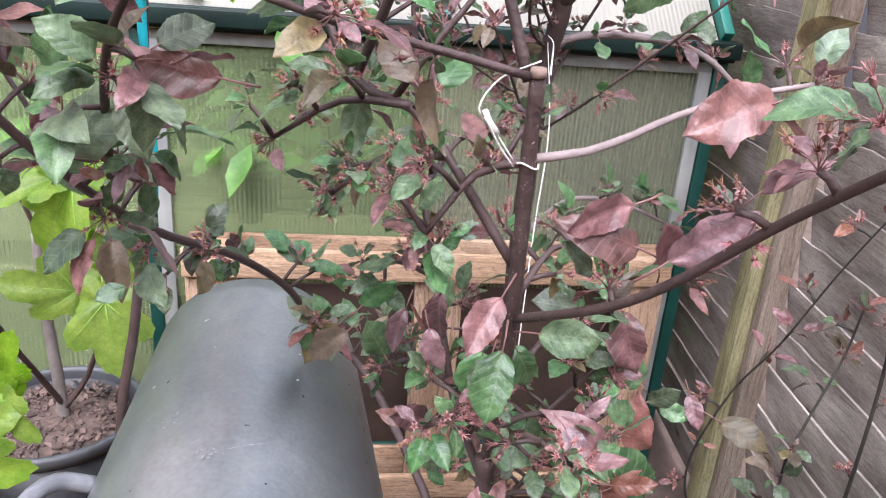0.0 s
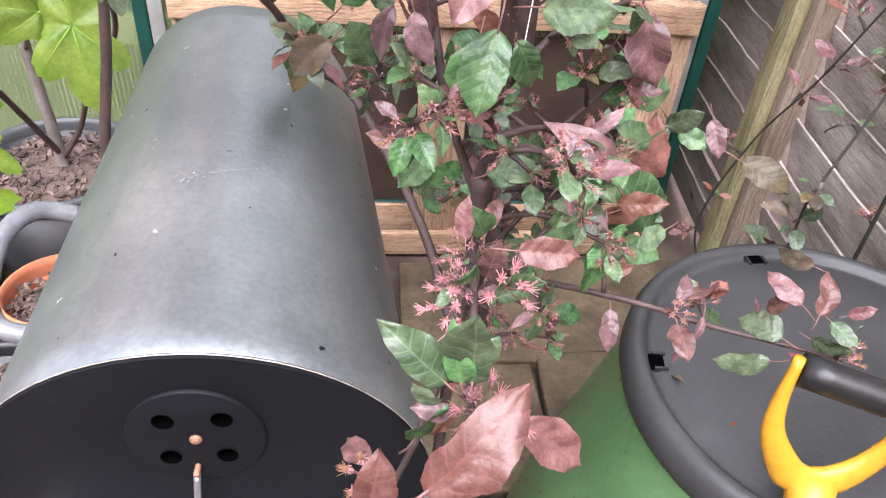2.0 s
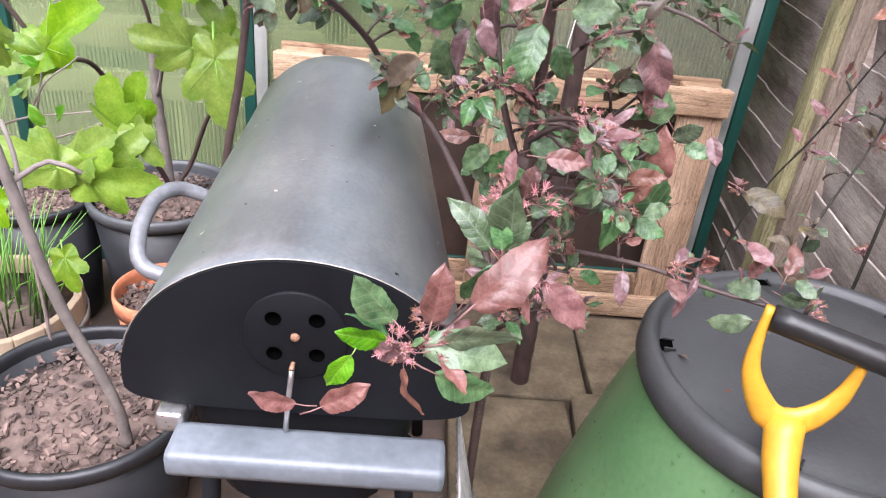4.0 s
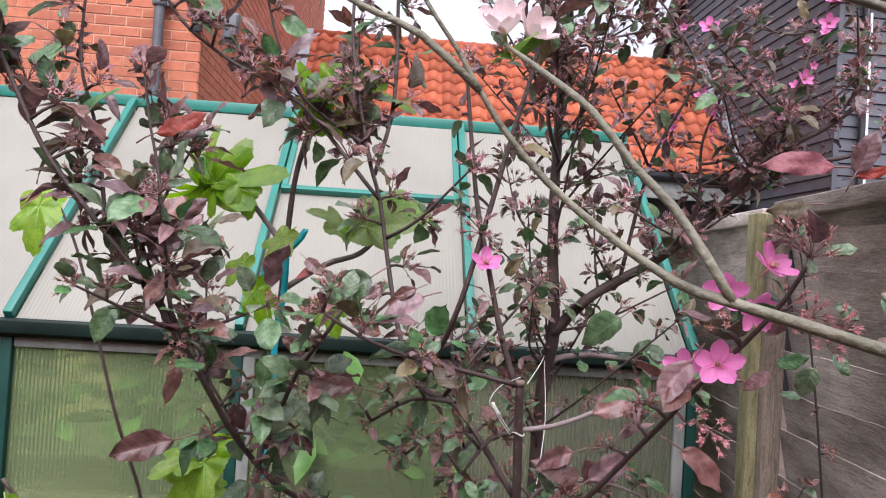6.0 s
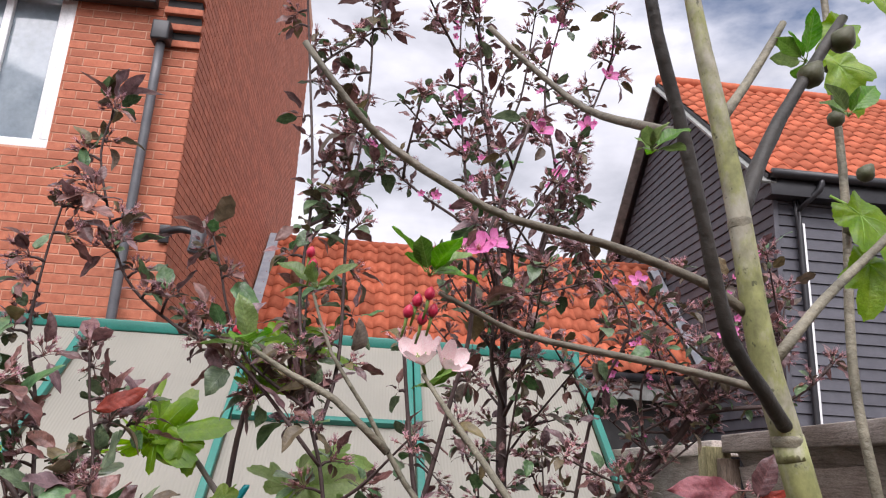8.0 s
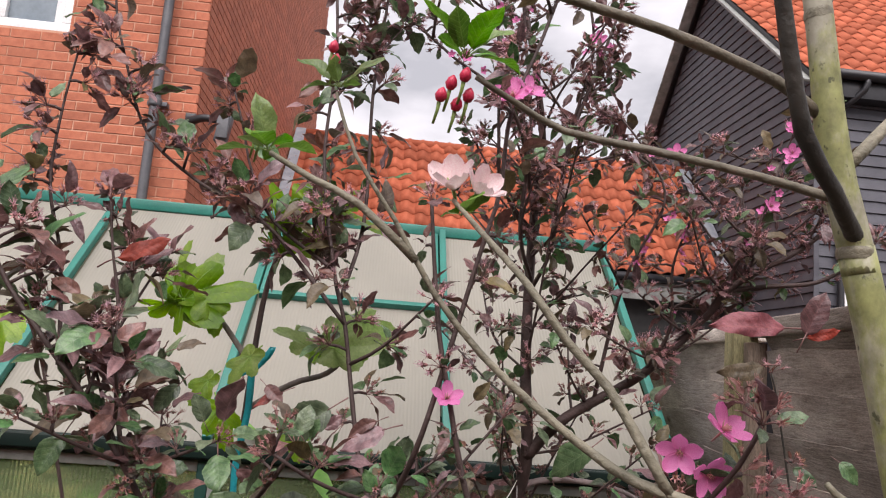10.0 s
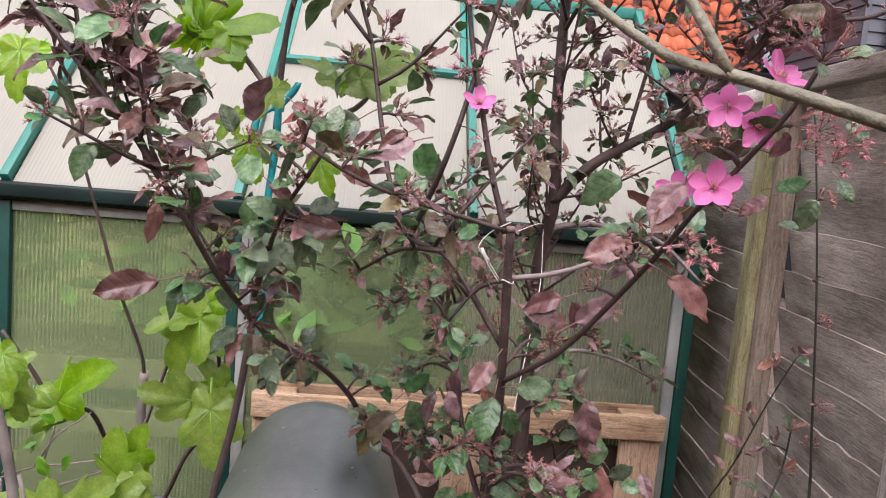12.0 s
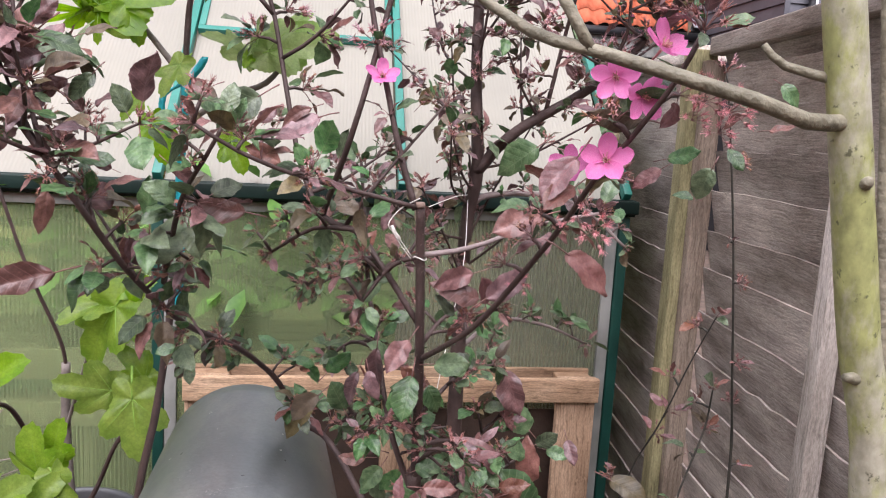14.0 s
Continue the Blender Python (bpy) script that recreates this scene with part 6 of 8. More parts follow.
class Plant:
    """A woody plant: limbs are parts, so are its nearest 300 leaves; the rest of the foliage is joined."""

    def __init__(self, name, base, label, category, bark, seed, single=300):
        self.root = group_of(name, base, label, category)
        self.bark, self.rnd, self.single, self.count = bark, random.Random(seed), single, 0
        self.rest = {}
        self.blooms = 0

    def limb(self, pts, r0, r1, name="branch", bark=None, seg=8, lump=0.12):
        path = smooth_path(pts, 0.018)
        bm = bmesh.new()
        tube(bm, path, r0, r1, seg, lump)
        part(name, bm, bark or self.bark, self.root)
        return path

    def put(self, me, m, name="leaf"):
        if self.count < self.single:
            piece(name, me, m, self.root)
            self.count += 1
        else:
            self.rest.setdefault(me, []).append(m)

    def bloom(self, me, m, name="blossom"):
        self.blooms += 1
        if self.blooms <= 290:
            piece(name, me, m, self.root)
        else:
            self.rest.setdefault(me, []).append(m)

    def lay(self, leaves):
        """Single leaves, each from the foot of its blade to its tip."""
        for foot, tip, kind in leaves:
            foot, tip = Vector(foot), Vector(tip)
            d = tip - foot
            n = Vector((self.rnd.uniform(-0.5, 0.5), -1.0, self.rnd.uniform(-0.1, 0.9)))
            self.put(self.rnd.choice(LEAF[kind]), pose_of(foot - d * 0.42, d, n, d.length))

    def spur(self, p, axis, n, mix, size, bloom=0.5, droop=0.0):
        """A short spur: a whorl of leaves round spent flowers."""
        r = self.rnd
        axis = Vector(axis).normalized()
        u = axis.orthogonal().normalized()
        v = axis.cross(u)
        ph = r.uniform(0, 6.28)
        for k in range(n + 1):
            th = ph + 2.4 * k + r.uniform(-0.4, 0.4)
            sp = r.uniform(0.6, 1.5)
            d = axis * math.cos(sp) + (u * math.cos(th) + v * math.sin(th)) * math.sin(sp)
            d = (d + Vector((r.uniform(-0.2, 0.2), r.uniform(-0.2, 0.2), -droop + r.uniform(-0.2, 0.2)))).normalized()
            kind = r.choices(list(mix), list(mix.values()))[0]
            nrm = Vector((r.uniform(-0.7, 0.7), r.uniform(-1.0, 0.5), 1.0))
            self.put(r.choice(LEAF[kind]), pose_of(p, d, nrm, size * r.choice((0.42, 0.55, 0.7, 0.85, 1.1)) * r.uniform(0.9, 1.1)))
        if r.random() < bloom * 1.2:
            d = (axis + Vector((r.uniform(-0.4, 0.4), r.uniform(-0.5, 0.2), r.uniform(-0.2, 0.5)))).normalized()
            m = Matrix.Translation(p) @ d.to_track_quat("Z", "Y").to_matrix().to_4x4() @ Matrix.Scale(r.uniform(1.0, 1.6) if p.z > 1.5 else r.uniform(0.75, 1.05), 4)
            self.bloom(r.choice(BLOSSOM_TOP if p.z > 1.5 else BLOSSOM), m)

    def dress(self, path, every, n, mix, size, start=0.15, end=1.0, bloom=0.5, reach=0.02, droop=0.0):
        """Spurs all along a limb."""
        r = self.rnd
        L = 0.0
        nxt = every * r.uniform(0.3, 1)
        total = sum((b - a).length for a, b in zip(path, path[1:]))
        for a, b in zip(path, path[1:]):
            L += (b - a).length
            if L < nxt or L < start * total or L > end * total:
                continue
            nxt = L + every * r.uniform(0.6, 1.4)
            t = (b - a).normalized()
            side = Vector((r.uniform(-1, 1), r.uniform(-1, 1), r.uniform(-0.2, 1)))
            side = (side - t * side.dot(t) * 0.7).normalized()
            q = b + side * reach * r.uniform(0.5, 1.6)
            bm = bmesh.new()
            tube(bm, [b, b.lerp(q, 0.5) + Vector((0, 0, 0.002)), q], 0.0026, 0.0021, 5)
            part("twig", bm, self.bark, self.root)
            self.spur(q, side * 0.8 + t * 0.3, r.randint(max(2, n - 2), n + 2), mix, size, bloom, droop)
        t = (path[-1] - path[-2]).normalized()
        self.spur(path[-1], t, n + 1, mix, size, bloom, droop)

    def shoots(self, path, count, length, lean, every, n, mix, size, bloom=0.3, start=0.2):
        """Thin side shoots, each with spurs of its own."""
        r = self.rnd
        for k in range(count):
            b = path[int(r.uniform(start, 0.98) * (len(path) - 1))]
            L = length * r.uniform(0.6, 1.3)
            d = (Vector((r.uniform(-1, 1), r.uniform(-0.8, 0.8), r.uniform(-0.1, 1))) + Vector(lean)).normalized()
            side = Vector((r.uniform(-0.2, 0.2), r.uniform(-0.2, 0.2), 0.15))
            pts = [b, b + d * L * 0.4, b + d * L + side * L]
            p = self.limb(pts, 0.0032, 0.0016, "shoot", seg=5)
            self.dress(p, every, n, mix, size, 0.2, 1.0, bloom, 0.012)

    def finish(self):
        """Joins what is left of the foliage."""
        if not self.rest:
            return
        vs, fs, mi, mats, own = [], [], [], [], []
        for me, poses in self.rest.items():
            co = [v.co.copy() for v in me.vertices]
            flat = [x for c in co for x in c]
            ids = []
            for x in me.materials:
                if x not in mats:
                    mats.append(x)
                ids.append(mats.index(x))
            polys = [(tuple(p.vertices), ids[p.material_index]) for p in me.polygons]
            for m in poses:
                b = len(vs)
                vs += [m @ c for c in co]
                own += flat
                for p, i in polys:
                    fs.append(tuple(b + k for k in p))
                    mi.append(i)
        me = bpy.data.meshes.new("foliage")
        me.from_pydata(vs, [], fs)
        for x in mats:
            me.materials.append(x)
        me.polygons.foreach_set("material_index", mi)
        me.polygons.foreach_set("use_smooth", [True] * len(fs))
        local_coordinates(me, own)
        me.update()
        tagged(under(new("foliage", me), self.root), kind="stuff")


LOW_MIX = {"green": 10, "purple": 1.4, "bronze": 1, "pink": 0.9}
MID_MIX = {"green": 7.5, "purple": 4, "bronze": 1.2, "pink": 0.8}
TOP_MIX = {"green": 2.2, "purple": 5.5, "bronze": 2.6, "pink": 0.4}


def build_front_crab():
    t = Plant("crab_apple_tree", (0.19, 0.76, 0.0), "purple-leaved crab apple with dark stems and spent blossom", "tree", M_bark_crab, 31)
    trunk = t.limb([(0.19, 0.76, -0.02), (0.185, 0.72, 0.45), (0.19, 0.665, 0.86), (0.182, 0.60, 1.04), (0.176, 0.565, 1.14), (0.168, 0.54, 1.26), (0.163, 0.52, 1.326)], 0.0092, 0.0056, "trunk", seg=12)
    # pruned, paler end of the trunk and its pale lenticels
    part("pruned_end", tubed([(0.163, 0.520, 1.322), (0.1628, 0.5195, 1.328)], 0.0057, 0.0053, seg=12), M_cut, t.root, "pale pruning cut")
    part("knuckle", tubed([(0.196, 0.650, 0.865), (0.190, 0.655, 0.895), (0.186, 0.645, 0.925)], 0.0108, 0.0084, seg=12, rough=0.5), M_bark_crab, t.root)
    vs, fs = [], []
    for k in range(420):
        i = t.rnd.randint(len(trunk) // 3, len(trunk) - 2)
        c = trunk[i].lerp(trunk[i + 1], t.rnd.random())
        a = t.rnd.uniform(math.pi, 2 * math.pi)
        rad = 0.0092 - 0.0036 * i / len(trunk) + 0.0008
        o = Vector((math.cos(a), math.sin(a), 0))
        w = Vector((-math.sin(a), math.cos(a), 0))
        b = len(vs)
        s = t.rnd.uniform(0.0003, 0.00055)
        vs += [c + o * rad + w * s, c + o * rad + Vector((0, 0, s)), c + o * rad - w * s, c + o * rad - Vector((0, 0, s))]
        fs.append((b, b + 1, b + 2, b + 3))
    tagged(under(new("lenticel_speckle", raw_mesh("lenticel_speckle", vs, fs, M_lenticel)), t.root), kind="stuff")
    # right-hand flowering branch, coming towards the eye
    b1 = t.limb([(0.178, 0.570, 1.120), (0.222, 0.450, 1.196), (0.259, 0.360, 1.286), (0.271, 0.290, 1.341), (0.273, 0.235, 1.378), (0.283, 0.190, 1.413), (0.296, 0.150, 1.454), (0.303, 0.130, 1.486)], 0.0040, 0.0019)
    t.dress(b1, 0.045, 2, {"green": 4, "purple": 4, "pink": 2}, 0.030, 0.2, 1.0, 0.9, 0.015)
    # pale side branch
    b2 = t.limb([(0.168, 0.540, 1.262), (0.213, 0.550, 1.267), (0.257, 0.580, 1.274), (0.299, 0.600, 1.287), (0.362, 0.620, 1.302), (0.419, 0.620, 1.314)], 0.0036, 0.0025, bark=M_bark_grey)
    t.dress(b2, 0.05, 5, MID_MIX, 0.042, 0.7, 1.0, 0.9, 0.02)
    b3 = t.limb([(0.158, 0.520, 1.322), (0.084, 0.500, 1.340), (0.018, 0.460, 1.358), (-0.037, 0.430, 1.381), (-0.078, 0.420, 1.406)], 0.0030, 0.0020)
    t.dress(b3, 0.042, 4, MID_MIX, 0.038, 0.15, 1.0, 0.7)
    b4 = t.limb([(0.172, 0.565, 1.170), (0.122, 0.590, 1.242), (0.091, 0.620, 1.277), (0.046, 0.660, 1.292), (0.013, 0.700, 1.360), (-0.010, 0.725, 1.46), (-0.030, 0.74, 1.56), (-0.055, 0.750, 1.642), (-0.089, 0.770, 1.822), (-0.089, 0.78, 2.017), (-0.121, 0.80, 2.285), (-0.139, 0.80, 2.425)], 0.0040, 0.0020)
    t.dress(b4, 0.045, 5, MID_MIX, 0.038, 0.05, 0.4, 0.7)
    t.dress(b4, 0.050, 5, TOP_MIX, 0.035, 0.4, 1.0, 0.4)
    s1 = t.limb([(0.158, 0.525, 1.318), (0.136, 0.535, 1.389), (0.117, 0.540, 1.467), (0.098, 0.545, 1.549), (0.085, 0.55, 1.64), (0.075, 0.55, 1.72)], 0.0042, 0.0024)
    t.dress(s1, 0.06, 2, TOP_MIX, 0.032, 0.1, 1.0, 0.5, 0.01)
    s2 = t.limb([(0.046, 0.660, 1.292), (0.080, 0.550, 1.403), (0.109, 0.545, 1.516), (0.141, 0.535, 1.654), (0.159, 0.520, 1.734), (0.164, 0.500, 1.834), (0.198, 0.500, 1.937), (0.230, 0.500, 2.044)], 0.0042, 0.0022)
    t.dress(s2, 0.045, 5, TOP_MIX, 0.035, 0.45, 1.0, 0.6)
    # long branch leaning out over the barbecue
    b5 = t.limb([(0.187, 0.700, 0.660), (0.150, 0.820, 0.740), (0.070, 0.970, 0.830), (0.012, 1.000, 0.866), (-0.034, 0.963, 0.959), (-0.092, 0.880, 1.041), (-0.158, 0.800, 1.100), (-0.210, 0.700, 1.194), (-0.246, 0.620, 1.289), (-0.284, 0.600, 1.358), (-0.341, 0.600, 1.435), (-0.405, 0.600, 1.508), (-0.470, 0.600, 1.590), (-0.532, 0.600, 1.708)], 0.0064, 0.0030)
    t.dress(b5, 0.050, 5, LOW_MIX, 0.040, 0.22, 0.55, 0.9, 0.03)
    t.dress(b5, 0.050, 6, LOW_MIX, 0.040, 0.30, 0.72, 0.9, 0.03)
    t.dress(b5, 0.042, 5, {"green": 4, "purple": 5, "bronze": 1, "pink": 0.6}, 0.056, 0.55, 1.0, 0.7, 0.03)
    b6 = t.limb([(-0.175, 0.73, 1.18), (-0.150, 0.65, 1.241), (-0.116, 0.560, 1.319), (-0.084, 0.520, 1.367), (-0.062, 0.500, 1.404)], 0.0045, 0.0024)
    t.dress(b6, 0.028, 6, MID_MIX, 0.044, 0.3, 1.0, 0.6)
    st = t.limb([(0.189, 0.66, 0.885), (0.152, 0.680, 0.983), (0.131, 0.720, 1.096), (0.117, 0.760, 1.172), (0.112, 0.800, 1.238), (0.10, 0.82, 1.36)], 0.0046, 0.0028)
    t.dress(st, 0.034, 6, LOW_MIX, 0.037, 0.1, 1.0, 0.7)
    lid = t.limb([(0.188, 0.69, 0.72), (0.230, 0.660, 0.788), (0.331, 0.600, 0.814), (0.409, 0.570, 0.807), (0.479, 0.550, 0.800), (0.525, 0.530, 0.800)], 0.0042, 0.0022)
    t.dress(lid, 0.05, 3, {"green": 3, "purple": 2, "pink": 4}, 0.040, 0.25, 1.0, 0.4, 0.014)
    low = t.limb([(0.187, 0.66, 0.86), (0.170, 0.560, 0.905), (0.157, 0.468, 0.938), (0.148, 0.385, 0.912)], 0.0042, 0.0024)
    t.dress(low, 0.06, 2, {"green": 6, "purple": 2, "pink": 2}, 0.030, 0.1, 1.0, 1.0, 0.012)
    low2 = t.limb([(0.175, 0.600, 0.868), (0.13, 0.44, 0.862), (0.09, 0.35, 0.868), (0.059, 0.3, 0.888)], 0.0036, 0.0022)
    t.dress(low2, 0.06, 2, {"green": 5, "purple": 2, "pink": 2}, 0.034, 0.75, 1.0, 1.0, 0.012)
    # bushy lower growth in front of the pallet
    low_left = (((0.188, 0.70, 0.80), (0.33, 0.74, 0.98)), ((0.186, 0.62, 0.98), (0.29, 0.66, 0.94)), ((0.188, 0.66, 0.90), (0.36, 0.70, 0.83)), ((0.182, 0.60, 1.03), (0.30, 0.68, 1.08)), ((0.186, 0.70, 0.70), (0.26, 0.62, 0.78)), ((0.15, 0.68, 0.99), (0.085, 0.76, 0.96)), ((0.13, 0.72, 1.09), (0.06, 0.80, 1.05)), ((0.12, 0.60, 1.245), (0.03, 0.64, 1.20)), ((0.09, 0.62, 1.28), (-0.02, 0.66, 1.24)))
    low_right = (((0.12, 0.76, 1.17), (0.02, 0.84, 1.16)), ((0.117, 0.76, 1.17), (0.20, 0.84, 1.22)), ((0.176, 0.565, 1.14), (0.25, 0.62, 1.17)), ((0.185, 0.63, 0.95), (0.24, 0.55, 0.99)), ((0.187, 0.66, 0.86), (0.29, 0.58, 0.90)), ((0.184, 0.61, 1.0), (0.11, 0.55, 1.03)), ((0.185, 0.70, 0.62), (0.30, 0.70, 0.66)), ((0.186, 0.70, 0.75), (0.38, 0.80, 0.88)), ((0.168, 0.54, 1.26), (0.10, 0.55, 1.20)))
    for p, q in low_left + low_right:
        p, q = Vector(p), Vector(q)
        path = t.limb([p, p.lerp(q, 0.5) + Vector((0, 0.01, 0.015)), q], 0.0036, 0.0020)
        t.dress(path, 0.025, 5, LOW_MIX, 0.028, 0.15, 1.0, 0.9, 0.028)
    # upright leading shoots, left and centre
    for pts in (
        [(-0.030, 0.74, 1.56), (-0.162, 0.750, 1.701), (-0.281, 0.750, 1.764), (-0.362, 0.750, 1.831), (-0.408, 0.750, 1.939), (-0.438, 0.750, 2.043), (-0.428, 0.750, 2.125)],
        [(-0.380, 0.600, 1.475), (-0.411, 0.66, 1.540), (-0.442, 0.700, 1.631), (-0.470, 0.700, 1.726), (-0.470, 0.700, 1.837), (-0.461, 0.700, 1.926)],
        [(-0.284, 0.600, 1.358), (-0.31, 0.61, 1.46), (-0.324, 0.620, 1.558), (-0.341, 0.620, 1.630), (-0.353, 0.620, 1.697)],
        [(-0.055, 0.750, 1.642), (-0.161, 0.79, 1.717), (-0.206, 0.800, 1.797), (-0.229, 0.800, 1.872), (-0.249, 0.800, 1.929)],
        [(-0.040, 0.750, 1.60), (-0.018, 0.800, 1.734), (-0.023, 0.800, 1.947), (-0.015, 0.800, 2.084), (-0.006, 0.800, 2.252), (-0.012, 0.800, 2.417)],
    ):
        p = t.limb(pts, 0.0036, 0.0018, seg=6)
        t.dress(p, 0.032, 6, TOP_MIX, 0.048, 0.1, 1.0, 0.8)
    t.shoots(b5, 7, 0.15, (0, 0, 0.3), 0.05, 4, MID_MIX, 0.038, 0.5, 0.5)
    t.shoots(b5, 3, 0.16, (-0.2, 0, 0.2), 0.05, 4, {"green": 4, "purple": 5, "bronze": 1}, 0.050, 0.7, 0.65)
    t.shoots(b4, 9, 0.15, (0, 0, 0.3), 0.045, 5, MID_MIX, 0.037, 0.4, 0.05)
    # pink brushes along the flowering branch
    for p in ((0.246, 0.19, 1.352), (0.255, 0.18, 1.345), (0.318, 0.15, 1.441), (0.338, 0.15, 1.435), (0.315, 0.16, 1.428), (0.331, 0.15, 1.42), (0.223, 0.5, 1.194), (0.26, 0.4, 1.261)):
        d = Vector((t.rnd.uniform(-0.4, 0.6), -0.8, t.rnd.uniform(-0.5, 0.4)))
        piece("blossom", BLOSSOM_PINK, Matrix.Translation(p) @ d.to_track_quat("Z", "Y").to_matrix().to_4x4() @ Matrix.Scale(t.rnd.uniform(0.55, 0.8), 4), t.root)
    # open flowers
    for p, d, s in (((0.270, 0.204, 1.395), (-0.35, -0.9, 0.25), 0.024), ((0.248, 0.220, 1.388), (-0.6, -0.7, 0.3), 0.020), ((0.268, 0.192, 1.458), (-0.4, -0.8, -0.2), 0.021), ((0.283, 0.176, 1.445), (0.2, -0.9, -0.3), 0.022), ((0.292, 0.170, 1.477), (0.3, -0.6, 0.6), 0.024), ((0.112, 0.535, 1.470), (0.1, -0.75, 0.6), 0.024), ((0.160, 0.470, 1.842), (-0.2, -0.8, 0.5), 0.028), ((0.180, 0.480, 1.855), (0.4, -0.7, 0.5), 0.024), ((0.245, 0.49, 2.03), (0.2, -0.8, 0.4), 0.022)):
        m = Matrix.Translation(p) @ Vector(d).to_track_quat("Z", "Y").to_matrix().to_4x4() @ Matrix.Scale(s * 0.95, 4)
        piece("flower", FLOWER, m, t.root)
    # single leaves that stand out from the rest
    t.lay((((0.125, 0.62, 1.12), (0.121, 0.612, 1.066), "purple"), ((0.163, 0.6, 1.072), (0.155, 0.586, 1.026), "green"), ((0.284, 0.7, 1.066), (0.23, 0.689, 1.079), "green"), ((0.302, 0.62, 0.902), (0.252, 0.605, 0.894), "green"), ((0.17, 0.42, 1.019), (0.209, 0.415, 1.018), "pink"), ((0.302, 0.62, 0.938), (0.259, 0.612, 0.998), "purple"), ((0.301, 0.6, 0.927), (0.335, 0.578, 0.941), "pink"), ((0.193, 0.6, 1.074), (0.213, 0.588, 1.044), "green")))
    t.lay((((0.132, 0.66, 0.958), (0.084, 0.641, 0.979), "purple"), ((0.046, 0.78, 0.995), (0.004, 0.767, 0.959), "bronze"), ((0.143, 0.7, 0.913), (0.118, 0.684, 0.883), "green"), ((0.171, 0.7, 0.907), (0.145, 0.693, 0.874), "green"), ((0.299, 0.6, 0.895), (0.306, 0.585, 0.846), "green"), ((0.364, 0.62, 0.885), (0.327, 0.6, 0.878), "green"), ((0.222, 0.47, 1.254), (0.172, 0.457, 1.24), "purple"), ((0.231, 0.47, 1.224), (0.18, 0.453, 1.25), "purple"), ((0.232, 0.44, 1.225), (0.22, 0.424, 1.261), "pink"), ((0.228, 0.42, 1.236), (0.271, 0.415, 1.271), "purple"), ((0.366, 0.66, 0.853), (0.318, 0.642, 0.927), "green"), ((0.256, 0.64, 0.915), (0.273, 0.625, 0.966), "green")))
    t.lay((((0.182, 0.62, 1.071), (0.159, 0.611, 1.096), "pink"), ((0.309, 0.72, 1.024), (0.283, 0.715, 0.979), "bronze"), ((0.324, 0.7, 1.065), (0.347, 0.68, 0.999), "purple"), ((0.373, 0.72, 0.919), (0.33, 0.707, 0.942), "green"), ((0.391, 0.74, 0.929), (0.42, 0.723, 0.954), "green"), ((0.38, 0.74, 0.952), (0.341, 0.72, 0.998), "green"), ((0.381, 0.72, 0.872), (0.367, 0.703, 0.944), "pink"), ((0.234, 0.62, 0.953), (0.204, 0.599, 0.952), "green"), ((0.185, 0.62, 0.944), (0.215, 0.609, 0.964), "green"), ((0.144, 0.66, 1.091), (0.117, 0.642, 1.12), "green"), ((0.059, 0.74, 1.045), (0.093, 0.728, 1.086), "green"), ((0.087, 0.74, 0.986), (0.065, 0.719, 1.035), "green"), ((0.104, 0.72, 1.054), (0.088, 0.7, 1.013), "purple")))
    t.lay((((-0.276, 0.6, 1.215), (-0.35, 0.594, 1.192), "purple"), ((-0.042, 0.55, 1.305), (-0.101, 0.544, 1.317), "purple"), ((0.25, 0.22, 1.319), (0.292, 0.212, 1.292), "pink"), ((0.295, 0.46, 1.324), (0.238, 0.439, 1.309), "purple"), ((0.246, 0.2, 1.374), (0.218, 0.188, 1.354), "pink"), ((-0.35, 0.62, 1.415), (-0.413, 0.605, 1.397), "bronze"), ((-0.338, 0.6, 1.489), (-0.285, 0.591, 1.479), "purple"), ((-0.368, 0.62, 1.385), (-0.389, 0.607, 1.335), "green"), ((-0.136, 0.62, 1.118), (-0.159, 0.609, 1.111), "green"), ((-0.015, 0.72, 1.357), (-0.064, 0.71, 1.377), "purple"), ((0.041, 0.6, 1.422), (-0.014, 0.585, 1.403), "purple"), ((-0.032, 0.6, 1.444), (-0.084, 0.585, 1.407), "green")))
    t.lay((((-0.131, 0.7, 1.463), (-0.105, 0.68, 1.442), "pink"), ((0.197, 0.9, 1.456), (0.22, 0.884, 1.484), "bronze"), ((0.376, 0.8, 1.399), (0.321, 0.779, 1.36), "green"), ((0.114, 0.6, 1.095), (0.123, 0.581, 1.063), "purple"), ((0.17, 0.6, 1.067), (0.155, 0.578, 1.035), "green"), ((-0.235, 0.7, 1.339), (-0.257, 0.68, 1.352), "purple"), ((-0.172, 0.62, 1.229), (-0.136, 0.606, 1.292), "green"), ((-0.307, 0.62, 1.447), (-0.316, 0.603, 1.478), "purple")))
